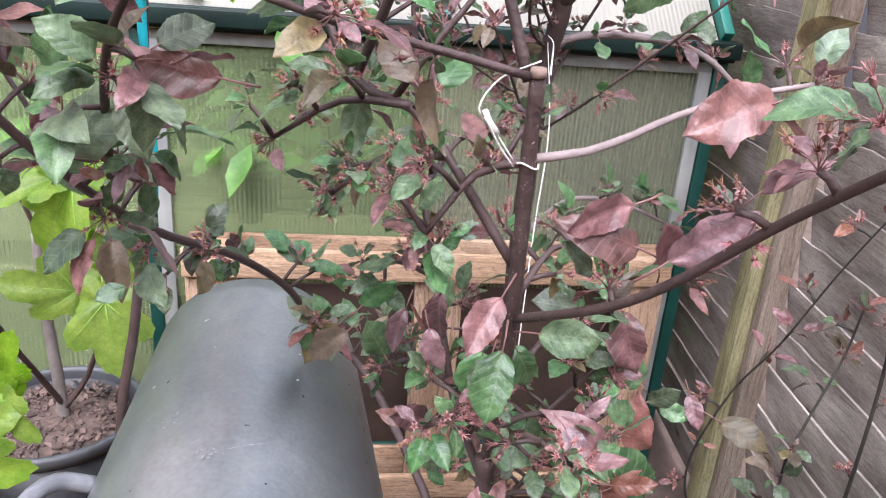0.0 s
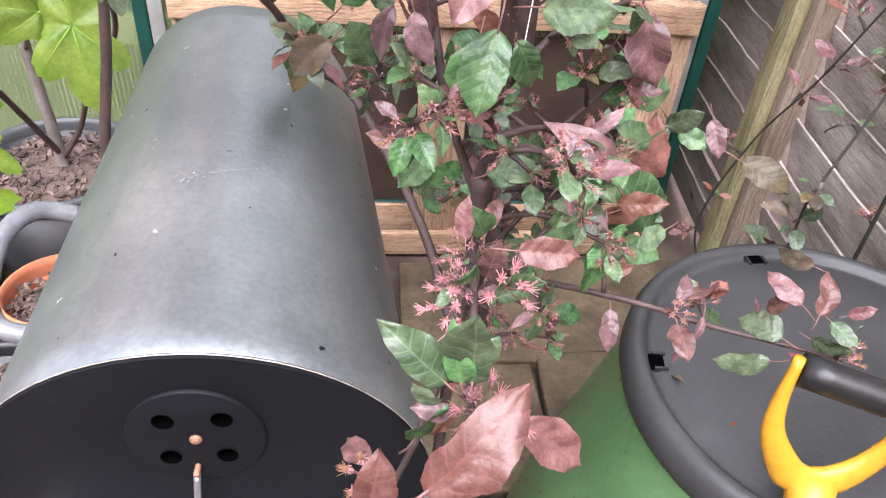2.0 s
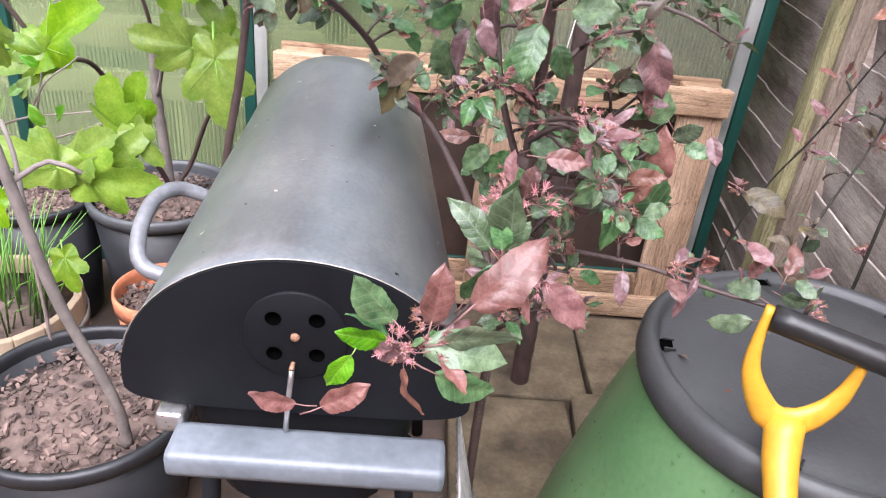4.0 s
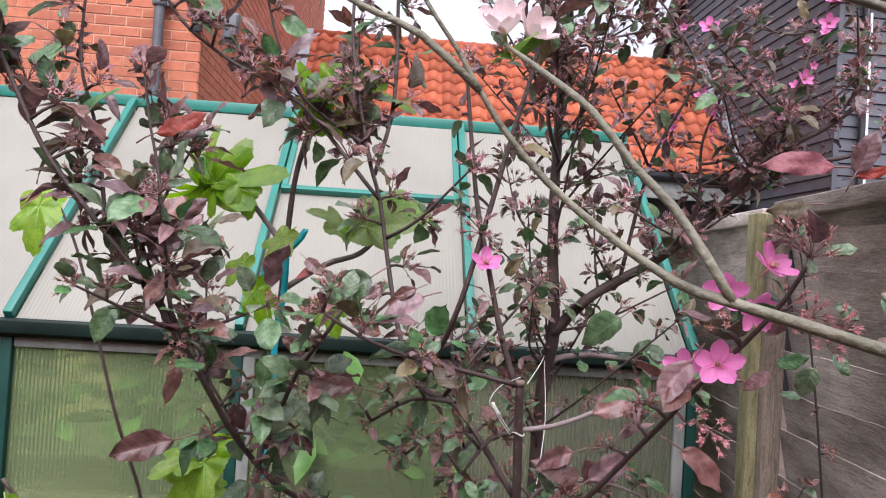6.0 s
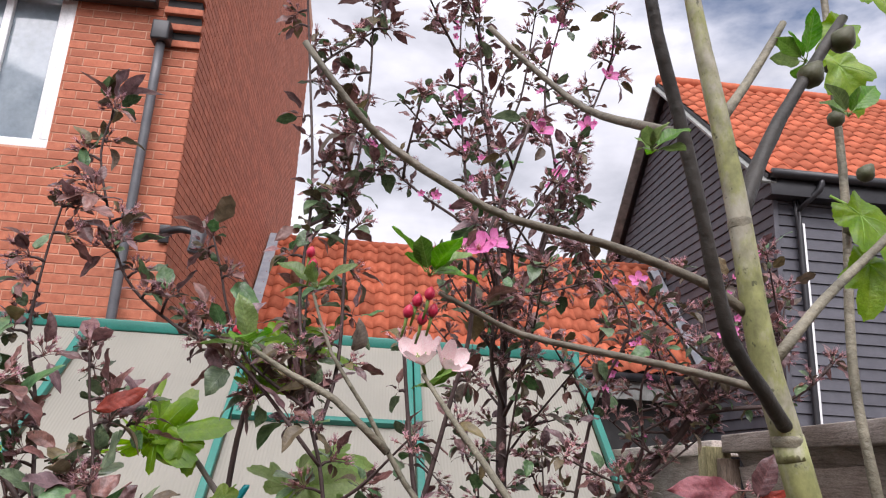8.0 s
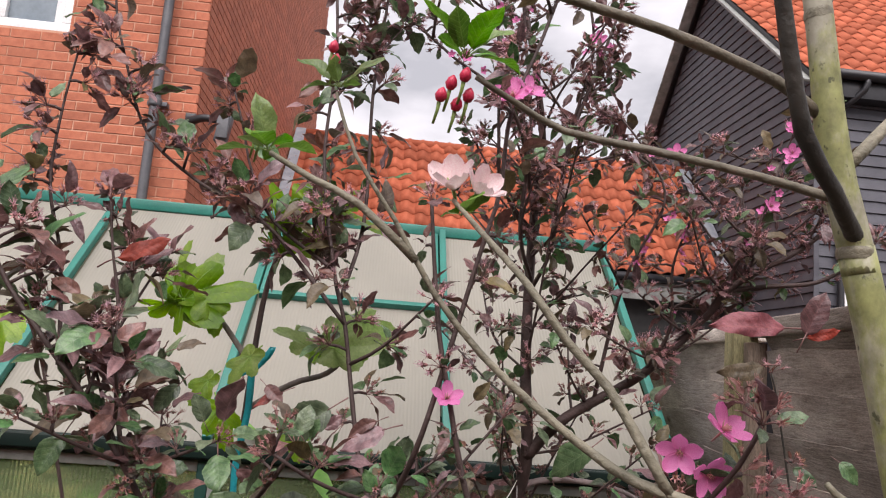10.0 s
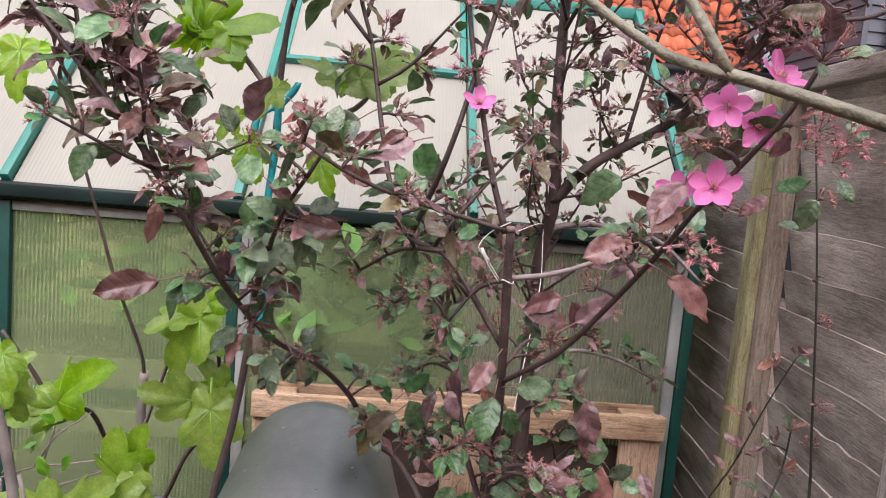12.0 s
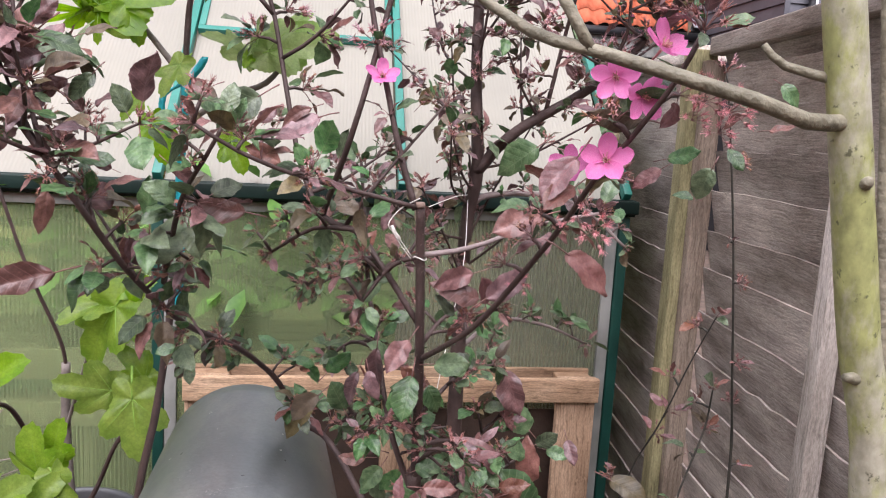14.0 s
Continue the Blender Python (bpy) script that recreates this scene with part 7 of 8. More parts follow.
    # reddened leaves near the tip of the flowering branch
    t.lay((((0.335, 0.157, 1.56), (0.279, 0.149, 1.557), "red"), ((0.353, 0.157, 1.554), (0.376, 0.148, 1.562), "red"), ((0.352, 0.157, 1.556), (0.364, 0.148, 1.590), "pink"), ((0.322, 0.165, 1.53), (0.283, 0.155, 1.525), "olive"), ((0.295, 0.2, 1.428), (0.25, 0.189, 1.432), "olive"), ((-0.333, 0.62, 1.619), (-0.268, 0.609, 1.652), "red"), ((-0.293, 0.62, 1.507), (-0.347, 0.618, 1.456), "purple"), ((-0.374, 0.62, 1.567), (-0.413, 0.613, 1.587), "purple"), ((-0.425, 0.62, 1.612), (-0.444, 0.609, 1.611), "purple"), ((-0.107, 0.7, 1.455), (-0.146, 0.692, 1.434), "red"), ((0.03, 0.6, 1.432), (-0.005, 0.589, 1.415), "purple"), ((0.246, 0.2, 1.397), (0.221, 0.197, 1.359), "pink")))
    # broad young leaves close to the eye
    for p, d, n, s, k in (((0.172, 0.55, 1.17), (-0.5, -0.5, -0.6), (-0.3, -0.9, 0.2), 0.055, "purple"), ((0.170, 0.55, 1.13), (-0.2, -0.5, -0.8), (0, -0.9, 0.3), 0.058, "green"), ((0.175, 0.55, 1.12), (0.55, -0.4, 0.15), (0, -0.8, 0.6), 0.05, "green")):
        t.put(t.rnd.choice(LEAF[k]), pose_of(Vector(p), Vector(d), Vector(n), s))
    t.lay((((0.13, 0.385, 0.94), (0.096, 0.38, 0.986), "long_green"), ((0.146, 0.385, 0.938), (0.143, 0.378, 1.009), "long_green"), ((0.139, 0.385, 0.94), (0.129, 0.377, 0.983), "long_green"), ((0.18, 0.375, 0.915), (0.227, 0.364, 0.875), "pink"), ((0.111, 0.385, 0.884), (0.13, 0.378, 0.932), "long_green"), ((0.127, 0.385, 0.921), (0.109, 0.374, 0.945), "long_green"), ((0.154, 0.385, 0.906), (0.17, 0.39, 0.881), "long_green"), ((0.172, 0.468, 0.936), (0.208, 0.466, 0.954), "long_green"), ((0.164, 0.468, 0.955), (0.166, 0.457, 0.991), "purple")))
    t.lay((((0.05, 0.3, 0.914), (0.015, 0.294, 0.962), "long_green"), ((0.035, 0.3, 0.895), (-0.008, 0.29, 0.905), "apple"), ((0.079, 0.31, 0.907), (0.088, 0.314, 0.962), "pink"), ((0.112, 0.32, 0.921), (0.158, 0.318, 0.985), "pink"), ((0.09, 0.3, 0.896), (0.154, 0.302, 0.911), "long_green"), ((0.072, 0.3, 0.891), (0.148, 0.296, 0.884), "long_green"), ((0.086, 0.29, 0.872), (0.141, 0.286, 0.847), "long_green"), ((0.064, 0.29, 0.892), (0.026, 0.296, 0.882), "pink"), ((-0.027, 0.27, 0.846), (-0.068, 0.272, 0.848), "pink"), ((-0.007, 0.27, 0.844), (0.033, 0.271, 0.867), "pink"), ((0.011, 0.29, 0.876), (-0.008, 0.28, 0.845), "apple")))
    # leaves over the lid of the compost bin and round the trunk
    t.lay((((0.473, 0.540, 0.860), (0.450, 0.568, 0.879), "pink"), ((0.490, 0.535, 0.851), (0.502, 0.550, 0.886), "pink"), ((0.474, 0.545, 0.812), (0.443, 0.572, 0.820), "green"), ((0.478, 0.550, 0.775), (0.428, 0.564, 0.758), "long_green"), ((0.489, 0.530, 0.827), (0.508, 0.506, 0.828), "green"), ((0.500, 0.530, 0.849), (0.515, 0.504, 0.845), "green"), ((0.513, 0.530, 0.856), (0.530, 0.521, 0.871), "pink"), ((0.403, 0.570, 0.818), (0.395, 0.546, 0.796), "purple"), ((0.396, 0.575, 0.791), (0.391, 0.552, 0.773), "purple"), ((0.322, 0.600, 0.802), (0.322, 0.567, 0.775), "purple"), ((0.683, 0.800, 0.688), (0.642, 0.831, 0.694), "bronze"), ((0.507, 0.530, 0.788), (0.487, 0.545, 0.792), "red")))
    t.lay((((0.247, 0.600, 0.994), (0.269, 0.575, 0.973), "purple"), ((0.274, 0.600, 0.919), (0.244, 0.588, 0.896), "green"), ((0.294, 0.600, 0.884), (0.295, 0.569, 0.855), "green"), ((0.196, 0.620, 1.068), (0.218, 0.601, 1.049), "long_green"), ((0.033, 0.950, 0.912), (-0.015, 0.924, 0.873), "bronze"), ((0.123, 0.750, 0.905), (0.081, 0.748, 0.907), "purple"), ((0.135, 0.740, 0.879), (0.152, 0.716, 0.853), "green"), ((0.137, 0.750, 0.869), (0.113, 0.736, 0.852), "green"), ((0.144, 0.750, 0.837), (0.161, 0.731, 0.820), "green"), ((0.356, 0.750, 0.961), (0.322, 0.754, 0.951), "green"), ((0.326, 0.720, 1.011), (0.347, 0.693, 0.982), "pink"), ((0.412, 0.750, 0.916), (0.441, 0.729, 0.915), "green"), ((0.446, 0.750, 0.933), (0.452, 0.723, 0.901), "pink"), ((0.586, 0.900, 0.790), (0.639, 0.848, 0.774), "bronze"), ((0.339, 0.650, 0.852), (0.367, 0.624, 0.843), "green"), ((0.300, 0.630, 0.891), (0.345, 0.616, 0.908), "pink")))
    # leaves about the open flowers and up the leaning branch
    t.lay((((0.318, 0.200, 1.399), (0.339, 0.186, 1.405), "green"), ((0.314, 0.200, 1.391), (0.293, 0.205, 1.376), "pink"), ((0.353, 0.220, 1.368), (0.337, 0.225, 1.371), "green"), ((0.367, 0.180, 1.435), (0.353, 0.185, 1.427), "purple"), ((0.376, 0.160, 1.424), (0.391, 0.147, 1.426), "purple"), ((0.356, 0.180, 1.453), (0.369, 0.171, 1.439), "green"), ((0.382, 0.250, 1.392), (0.371, 0.251, 1.366), "green"), ((0.346, 0.200, 1.440), (0.332, 0.204, 1.435), "olive"), ((0.394, 0.180, 1.459), (0.406, 0.170, 1.448), "green"), ((0.368, 0.200, 1.410), (0.378, 0.191, 1.394), "green")))
    t.lay((((-0.282, 0.600, 1.477), (-0.319, 0.584, 1.457), "purple"), ((-0.285, 0.600, 1.486), (-0.261, 0.603, 1.515), "purple"), ((-0.241, 0.620, 1.505), (-0.207, 0.626, 1.518), "bronze"), ((-0.262, 0.620, 1.450), (-0.295, 0.606, 1.431), "purple"), ((-0.232, 0.620, 1.459), (-0.259, 0.610, 1.423), "green"), ((-0.194, 0.620, 1.414), (-0.210, 0.611, 1.446), "green"), ((-0.221, 0.620, 1.350), (-0.241, 0.611, 1.353), "purple"), ((-0.150, 0.650, 1.352), (-0.119, 0.651, 1.325), "purple"), ((-0.135, 0.660, 1.404), (-0.107, 0.662, 1.391), "green"), ((-0.060, 0.660, 1.422), (-0.084, 0.653, 1.439), "green"), ((-0.042, 0.660, 1.413), (-0.017, 0.659, 1.432), "purple"), ((0.032, 0.620, 1.416), (0.008, 0.616, 1.401), "purple"), ((-0.193, 0.680, 1.281), (-0.208, 0.671, 1.267), "green"), ((-0.183, 0.700, 1.233), (-0.140, 0.709, 1.249), "green"), ((-0.213, 0.700, 1.247), (-0.197, 0.695, 1.210), "pink"), ((-0.109, 0.620, 1.306), (-0.055, 0.624, 1.297), "purple")))
    # thick tufts of spent flowers at the ends of the low twigs
    for p in ((0.059, 0.3, 0.888), (0.150, 0.385, 0.915), (0.170, 0.380, 0.918), (0.155, 0.462, 0.945), (0.170, 0.462, 0.942), (0.146, 0.465, 0.948)):
        for k in range(1):
            d = Vector((t.rnd.uniform(-0.6, 0.6), -0.7, t.rnd.uniform(-0.3, 0.8)))
            q = Vector(p) + Vector((t.rnd.uniform(-0.012, 0.012), t.rnd.uniform(-0.01, 0.01), t.rnd.uniform(-0.01, 0.01)))
            piece("blossom", BLOSSOM_PINK, Matrix.Translation(q) @ d.to_track_quat("Z", "Y").to_matrix().to_4x4() @ Matrix.Scale(t.rnd.uniform(0.8, 1.05), 4), t.root)
    t.finish()
    return t


def build_back_crab():
    t = Plant("crab_apple_tree", (0.355, 1.31, 0.0), "taller purple-leaved crab apple tied to its neighbour with string", "tree", M_bark_crab, 47)
    trunk = t.limb([(0.355, 1.31, -0.02), (0.357, 1.300, 0.553), (0.345, 1.250, 0.958), (0.339, 1.200, 1.220), (0.347, 1.160, 1.343), (0.333, 1.150, 1.511), (0.329, 1.148, 1.66), (0.327, 1.130, 1.841), (0.334, 1.120, 2.001), (0.300, 1.100, 2.178), (0.255, 1.100, 2.369)], 0.024, 0.005, "trunk", seg=12)
    r = t.limb([(0.345, 1.160, 1.338), (0.417, 1.130, 1.424), (0.568, 1.100, 1.528), (0.674, 1.050, 1.649), (0.707, 1.000, 1.710), (0.817, 0.950, 1.786), (0.873, 0.930, 1.843)], 0.0125, 0.0042, seg=10)
    rr = t.limb([(0.700, 1.01, 1.70), (0.760, 0.98, 1.71), (0.845, 0.950, 1.722), (0.90, 0.92, 1.762), (0.93, 0.90, 1.80)], 0.0055, 0.003)
    lo = t.limb([(0.337, 1.200, 1.250), (0.362, 1.180, 1.284), (0.428, 1.170, 1.296), (0.510, 1.150, 1.293), (0.578, 1.130, 1.270), (0.66, 1.12, 1.20)], 0.0075, 0.0035, bark=M_bark_grey)
    t.dress(trunk, 0.055, 4, TOP_MIX, 0.036, 0.55, 1.0, 0.6)
    t.dress(r, 0.05, 4, TOP_MIX, 0.036, 0.1, 1.0, 0.6)
    t.dress(rr, 0.05, 4, TOP_MIX, 0.035, 0.1, 1.0, 0.6)
    t.dress(lo, 0.06, 4, LOW_MIX, 0.038, 0.2, 1.0, 0.6)
    low_arm = t.limb([(0.346, 1.260, 0.930), (0.45, 1.32, 0.985), (0.58, 1.38, 0.960), (0.70, 1.42, 0.905)], 0.0060, 0.0030, bark=M_bark_grey)
    t.dress(low_arm, 0.04, 6, LOW_MIX, 0.046, 0.45, 1.0, 0.6, 0.03)
    crown = []
    for pts in (
        [(0.330, 1.13, 1.70), (0.285, 1.05, 1.79), (0.285, 1.000, 1.986), (0.263, 1.000, 2.169), (0.231, 1.000, 2.445), (0.220, 1.000, 2.614)],
        [(0.328, 1.14, 1.78), (0.240, 1.04, 1.88), (0.222, 1.000, 1.964), (0.210, 1.000, 2.139), (0.186, 1.000, 2.385), (0.182, 1.000, 2.610)],
        [(0.330, 1.13, 1.68), (0.352, 1.060, 1.764), (0.373, 1.050, 1.982), (0.416, 1.050, 2.190), (0.390, 1.050, 2.407), (0.436, 1.050, 2.647)],
        [(0.330, 1.13, 1.82), (0.238, 0.930, 1.988), (0.104, 0.900, 2.079), (0.002, 0.900, 2.163), (-0.094, 0.900, 2.286)],
        [(0.360, 1.06, 1.85), (0.373, 1.010, 1.993), (0.420, 1.000, 2.145), (0.471, 1.000, 2.307), (0.545, 1.000, 2.509)],
        [(0.470, 1.12, 1.46), (0.505, 1.060, 1.705), (0.561, 1.000, 1.864), (0.515, 1.000, 1.967), (0.468, 1.000, 2.024)],
        [(0.674, 1.05, 1.650), (0.700, 1.000, 1.730), (0.738, 0.950, 1.843), (0.768, 0.950, 1.937), (0.797, 0.950, 2.011)],
        [(0.568, 1.10, 1.528), (0.60, 1.05, 1.62), (0.59, 1.02, 1.74), (0.62, 1.0, 1.84)],
    ):
        p = t.limb(pts, 0.0045, 0.0018, seg=6)
        crown.append(p)
        t.dress(p, 0.045, 5, TOP_MIX, 0.035, 0.1, 1.0, 0.75)
    t.shoots(trunk, 20, 0.28, (0, -0.2, 0.1), 0.05, 4, TOP_MIX, 0.035, 0.6, 0.45)
    t.shoots(r, 11, 0.18, (0, 0, 0.2), 0.05, 4, TOP_MIX, 0.035, 0.6, 0.15)
    for p in crown:
        t.shoots(p, 4, 0.17, (0, 0, 0.1), 0.042, 4, TOP_MIX, 0.034, 0.6, 0.1)
    # small pink flowers up the leading shoots
    for p in crown:
        for k in range(7):
            q = p[int(t.rnd.uniform(0.45, 1.0) * (len(p) - 1))] + Vector((t.rnd.uniform(-0.02, 0.02), t.rnd.uniform(-0.02, 0.01), t.rnd.uniform(-0.01, 0.02)))
            d = Vector((t.rnd.uniform(-0.7, 0.7), -0.7, t.rnd.uniform(-0.2, 0.7)))
            piece("flower", FLOWER, Matrix.Translation(q) @ d.to_track_quat("Z", "Y").to_matrix().to_4x4() @ Matrix.Scale(t.rnd.uniform(0.008, 0.014), 4), t.root)
    t.shoots(trunk, 9, 0.2, (-0.2, -0.2, 0), 0.05, 4, LOW_MIX, 0.038, 0.6, 0.28)
    for p, d, s in (((0.578, 0.99, 1.96), (-0.3, -0.8, 0.3), 0.022), ((0.80, 0.94, 2.02), (-0.3, -0.8, 0.3), 0.024), ((0.79, 0.94, 1.97), (-0.5, -0.8, 0.1), 0.02), ((0.186, 0.99, 2.34), (0.2, -0.9, 0.2), 0.02), ((0.188, 0.99, 2.28), (-0.3, -0.9, 0.2), 0.018), ((0.47, 0.99, 2.30), (-0.2, -0.9, 0.2), 0.024), ((0.52, 0.99, 2.43), (0.2, -0.9, 0.2), 0.026), ((0.42, 1.03, 2.20), (-0.2, -0.9, 0.2), 0.02), ((0.745, 0.94, 1.86), (0.2, -0.9, 0.2), 0.02)):
        m = Matrix.Translation(p) @ Vector(d).to_track_quat("Z", "Y").to_matrix().to_4x4() @ Matrix.Scale(s, 4)
        piece("flower", FLOWER, m, t.root)
    t.finish()
    return t


def build_side_shoots():
    t = Plant("crab_apple_sapling", (0.83, 0.90, 0.0), "thin dark crab apple shoots with pink buds before the fence", "tree", M_bark_dark, 53)
    up = t.limb([(0.83, 0.905, 0.30), (0.825, 0.900, 0.786), (0.808, 0.900, 0.985), (0.779, 0.900, 1.244), (0.742, 0.900, 1.487), (0.730, 0.900, 1.543)], 0.0036, 0.0017, "stem")
    t.limb([(0.80, 0.95, -0.02), (0.82, 0.92, 0.15), (0.83, 0.905, 0.31)], 0.006, 0.005, "stem")
    t.dress(up, 0.10, 1, {"pink": 4, "purple": 1}, 0.020, 0.3, 1.0, 0.55, 0.008)
    di = t.limb([(0.82, 0.92, 0.15), (0.72, 1.10, 0.40), (0.690, 1.130, 0.527), (0.706, 1.080, 0.718), (0.732, 1.020, 0.852), (0.757, 0.970, 0.994), (0.78, 0.93, 1.10)], 0.0028, 0.0014, "stem")
    t.dress(di, 0.09, 2, {"pink": 4, "green": 1}, 0.030, 0.4, 1.0, 0.4, 0.02)
    rk = t.limb([(0.81, 0.94, 0.16), (0.74, 0.92, 0.40), (0.731, 0.93, 0.669), (0.741, 0.930, 0.742), (0.791, 0.950, 0.867), (0.80, 0.95, 0.95)], 0.0034, 0.0018, "stem")
    t.dress(rk, 0.07, 3, {"green": 3, "bronze": 2, "pink": 2}, 0.034, 0.55, 1.0, 0.5, 0.02)
    t.finish()


def build_fallen_leaves():
    for x, y, k, turn, size in ((0.462, 0.640, "bronze", 0.5, 0.016), (0.505, 0.585, "red", 2.0, 0.010), (0.60, 0.74, "bronze", 3.6, 0.012)):
        leaf = piece("fallen_leaf", LEAF[k][0], Matrix.Translation((x, y, 0.6385)) @ Matrix.Rotation(turn, 4, "Z") @ Matrix.Scale(size, 4), None)
        tagged(leaf, "small dry brown leaf lying on the compost bin lid", "leaf")


build_fallen_leaves()
FRONT = build_front_crab()
BACK = build_back_crab()
build_side_shoots()


# ---- figs ----
def hang(plant, spots, seed, size=0.082):
    """Fig leaves at the given spots, hanging from short stalks, facing the open side."""
    rnd = random.Random(seed)
    for x, y, z, s, turn in spots:
        d = Vector((math.sin(radians(turn)) + rnd.uniform(-0.1, 0.1), -0.35 + rnd.uniform(-0.2, 0.2), -math.cos(radians(turn))))
        n = Vector((rnd.uniform(-0.25, 0.25), -0.75, 0.65))
        plant.put(rnd.choice(FIG), pose_of(Vector((x, y, z)), d, n, size * s), "leaf")


def spread(plant, leaves, seed, kinds=FIG):
    """Fig leaves, each from the foot of its blade to its middle tip."""
    rnd = random.Random(seed)
    for foot, tip in leaves:
        foot, tip = Vector(foot), Vector(tip)
        n = Vector((rnd.uniform(-0.5, 0.5), -0.8, rnd.uniform(0.1, 0.9))) if kinds is not FIG_DEEP else Vector((rnd.uniform(-1, 1), -0.4, rnd.uniform(-1, 1)))
        plant.put(rnd.choice(kinds), pose_of(foot, tip - foot, n, (tip - foot).length * 1.06), "leaf")


def build_tall_fig():
    t = Plant("fig_tree", (-0.30, 1.06, 0.0), "slim fig stem tied with turquoise ribbon and bearing bright green leaves", "tree", M_bark_crab, 61)
    t.limb([(-0.36, 1.05, -0.02), (-0.32, 1.045, 0.40), (-0.291, 1.040, 0.701), (-0.257, 1.040, 0.874), (-0.229, 1.040, 1.095), (-0.217, 1.040, 1.271), (-0.210, 1.040, 1.416), (-0.201, 1.040, 1.601), (-0.179, 1.020, 1.700)], 0.0092, 0.0052, "trunk", seg=10)
    t.limb([(-0.207, 1.040, 1.48), (-0.293, 1.060, 1.580), (-0.347, 1.080, 1.640)], 0.006, 0.0045, bark=M_bark_fig)
    t.limb([(-0.212, 1.040, 1.40), (-0.13, 1.02, 1.455), (-0.064, 1.000, 1.481), (-0.016, 0.950, 1.535)], 0.006, 0.0045, bark=M_bark_fig)
    t.limb([(-0.179, 1.020, 1.700), (-0.15, 0.95, 1.73), (-0.12, 0.88, 1.75)], 0.0055, 0.004, bark=M_bark_fig)
    hang(t, ((-0.25, 1.00, 1.40, 0.9, 20), (-0.28, 1.02, 1.45, 0.7, -40), (-0.12, 0.98, 1.38, 0.8, 25), (-0.20, 0.96, 1.50, 0.8, -30), (-0.30, 1.02, 1.60, 0.9, 30)), 5, 0.08)
    spread(t, (((-0.096, 0.95, 1.523), (-0.149, 0.927, 1.559)), ((-0.054, 0.96, 1.533), (0.019, 0.915, 1.581)), ((-0.073, 0.92, 1.536), (-0.072, 0.871, 1.577)), ((-0.053, 0.91, 1.526), (0.029, 0.88, 1.545)), ((-0.048, 0.98, 1.552), (0.049, 0.93, 1.562)), ((-0.081, 0.92, 1.519), (-0.087, 0.898, 1.505))), 0, FIG_PALE)
    spread(t, (((-0.361, 1.05, 1.592), (-0.393, 1.037, 1.665)), ((-0.346, 1.03, 1.595), (-0.224, 0.996, 1.629)), ((-0.347, 1.06, 1.601), (-0.293, 1.049, 1.683)), ((-0.371, 1.05, 1.594), (-0.43, 1.032, 1.621)), ((-0.373, 1.07, 1.622), (-0.372, 1.044, 1.704)), ((-0.354, 1.05, 1.58), (-0.282, 1.016, 1.553)), ((-0.376, 1.05, 1.59), (-0.445, 1.034, 1.546))), 1, FIG_DEEP)
    spread(t, (((-0.152, 0.87, 1.697), (-0.149, 0.858, 1.793)), ((-0.159, 0.88, 1.706), (-0.189, 0.835, 1.738)), ((-0.117, 0.86, 1.765), (0.018, 0.837, 1.751)), ((-0.156, 0.87, 1.687), (-0.188, 0.822, 1.688)), ((-0.141, 0.88, 1.697), (-0.065, 0.834, 1.707)), ((-0.093, 0.9, 1.784), (-0.025, 0.875, 1.809)), ((-0.135, 0.87, 1.737), (-0.173, 0.842, 1.769))), 2, FIG_DEEP)
    t.finish()


def build_left_fig():
    t = Plant("fig_tree", (-0.60, 1.57, 0.32), "young fig with bright green lobed leaves in a black pot", "tree", M_bark_fig, 67)
    t.limb([(-0.594, 1.575, 0.31), (-0.600, 1.580, 0.45), (-0.606, 1.580, 0.608), (-0.598, 1.565, 0.79)], 0.0135, 0.011, "trunk", seg=10)
    t.limb([(-0.598, 1.57, 0.775), (-0.602, 1.54, 0.86), (-0.649, 1.480, 1.048), (-0.694, 1.450, 1.238), (-0.748, 1.420, 1.452), (-0.801, 1.400, 1.579)], 0.0050, 0.0034, bark=M_bark_crab)
    t.limb([(-0.590, 1.575, 0.36), (-0.538, 1.580, 0.437), (-0.475, 1.550, 0.582), (-0.40, 1.52, 0.69), (-0.36, 1.35, 0.90), (-0.35, 1.18, 1.06)], 0.0065, 0.004, bark=M_bark_crab)
    t.limb([(-0.595, 1.575, 0.37), (-0.62, 1.46, 0.57), (-0.643, 1.350, 0.752), (-0.656, 1.200, 0.819), (-0.70, 1.16, 0.92), (-0.749, 1.150, 0.989)], 0.007, 0.004, bark=M_bark_crab)
    t.limb([(-0.60, 1.57, 0.62), (-0.50, 1.42, 0.85), (-0.42, 1.25, 0.98), (-0.40, 1.15, 1.06)], 0.005, 0.0035)
    hang(t, ((-0.66, 1.02, 0.92, 0.9, 15), (-0.65, 1.0, 1.53, 1.1, 10), (-0.72, 1.2, 1.55, 1.0, -15), (-0.34, 1.14, 1.00, 0.6, 60)), 6)
    spread(t, (((-0.345, 1.1, 1.053), (-0.414, 1.082, 0.946)), ((-0.352, 1.09, 0.889), (-0.438, 1.047, 0.914)), ((-0.311, 1.08, 0.876), (-0.296, 1.047, 0.764)), ((-0.332, 1.11, 1.084), (-0.284, 1.089, 1.11)), ((-0.304, 1.14, 0.894), (-0.338, 1.127, 0.964)), ((-0.635, 1.15, 0.848), (-0.554, 1.106, 0.949)), ((-0.635, 1.14, 0.837), (-0.707, 1.09, 0.824)), ((-0.64, 1.15, 0.849), (-0.715, 1.136, 0.866)), ((-0.372, 1.11, 1.055), (-0.436, 1.068, 1.048))), 4)
    t.finish()


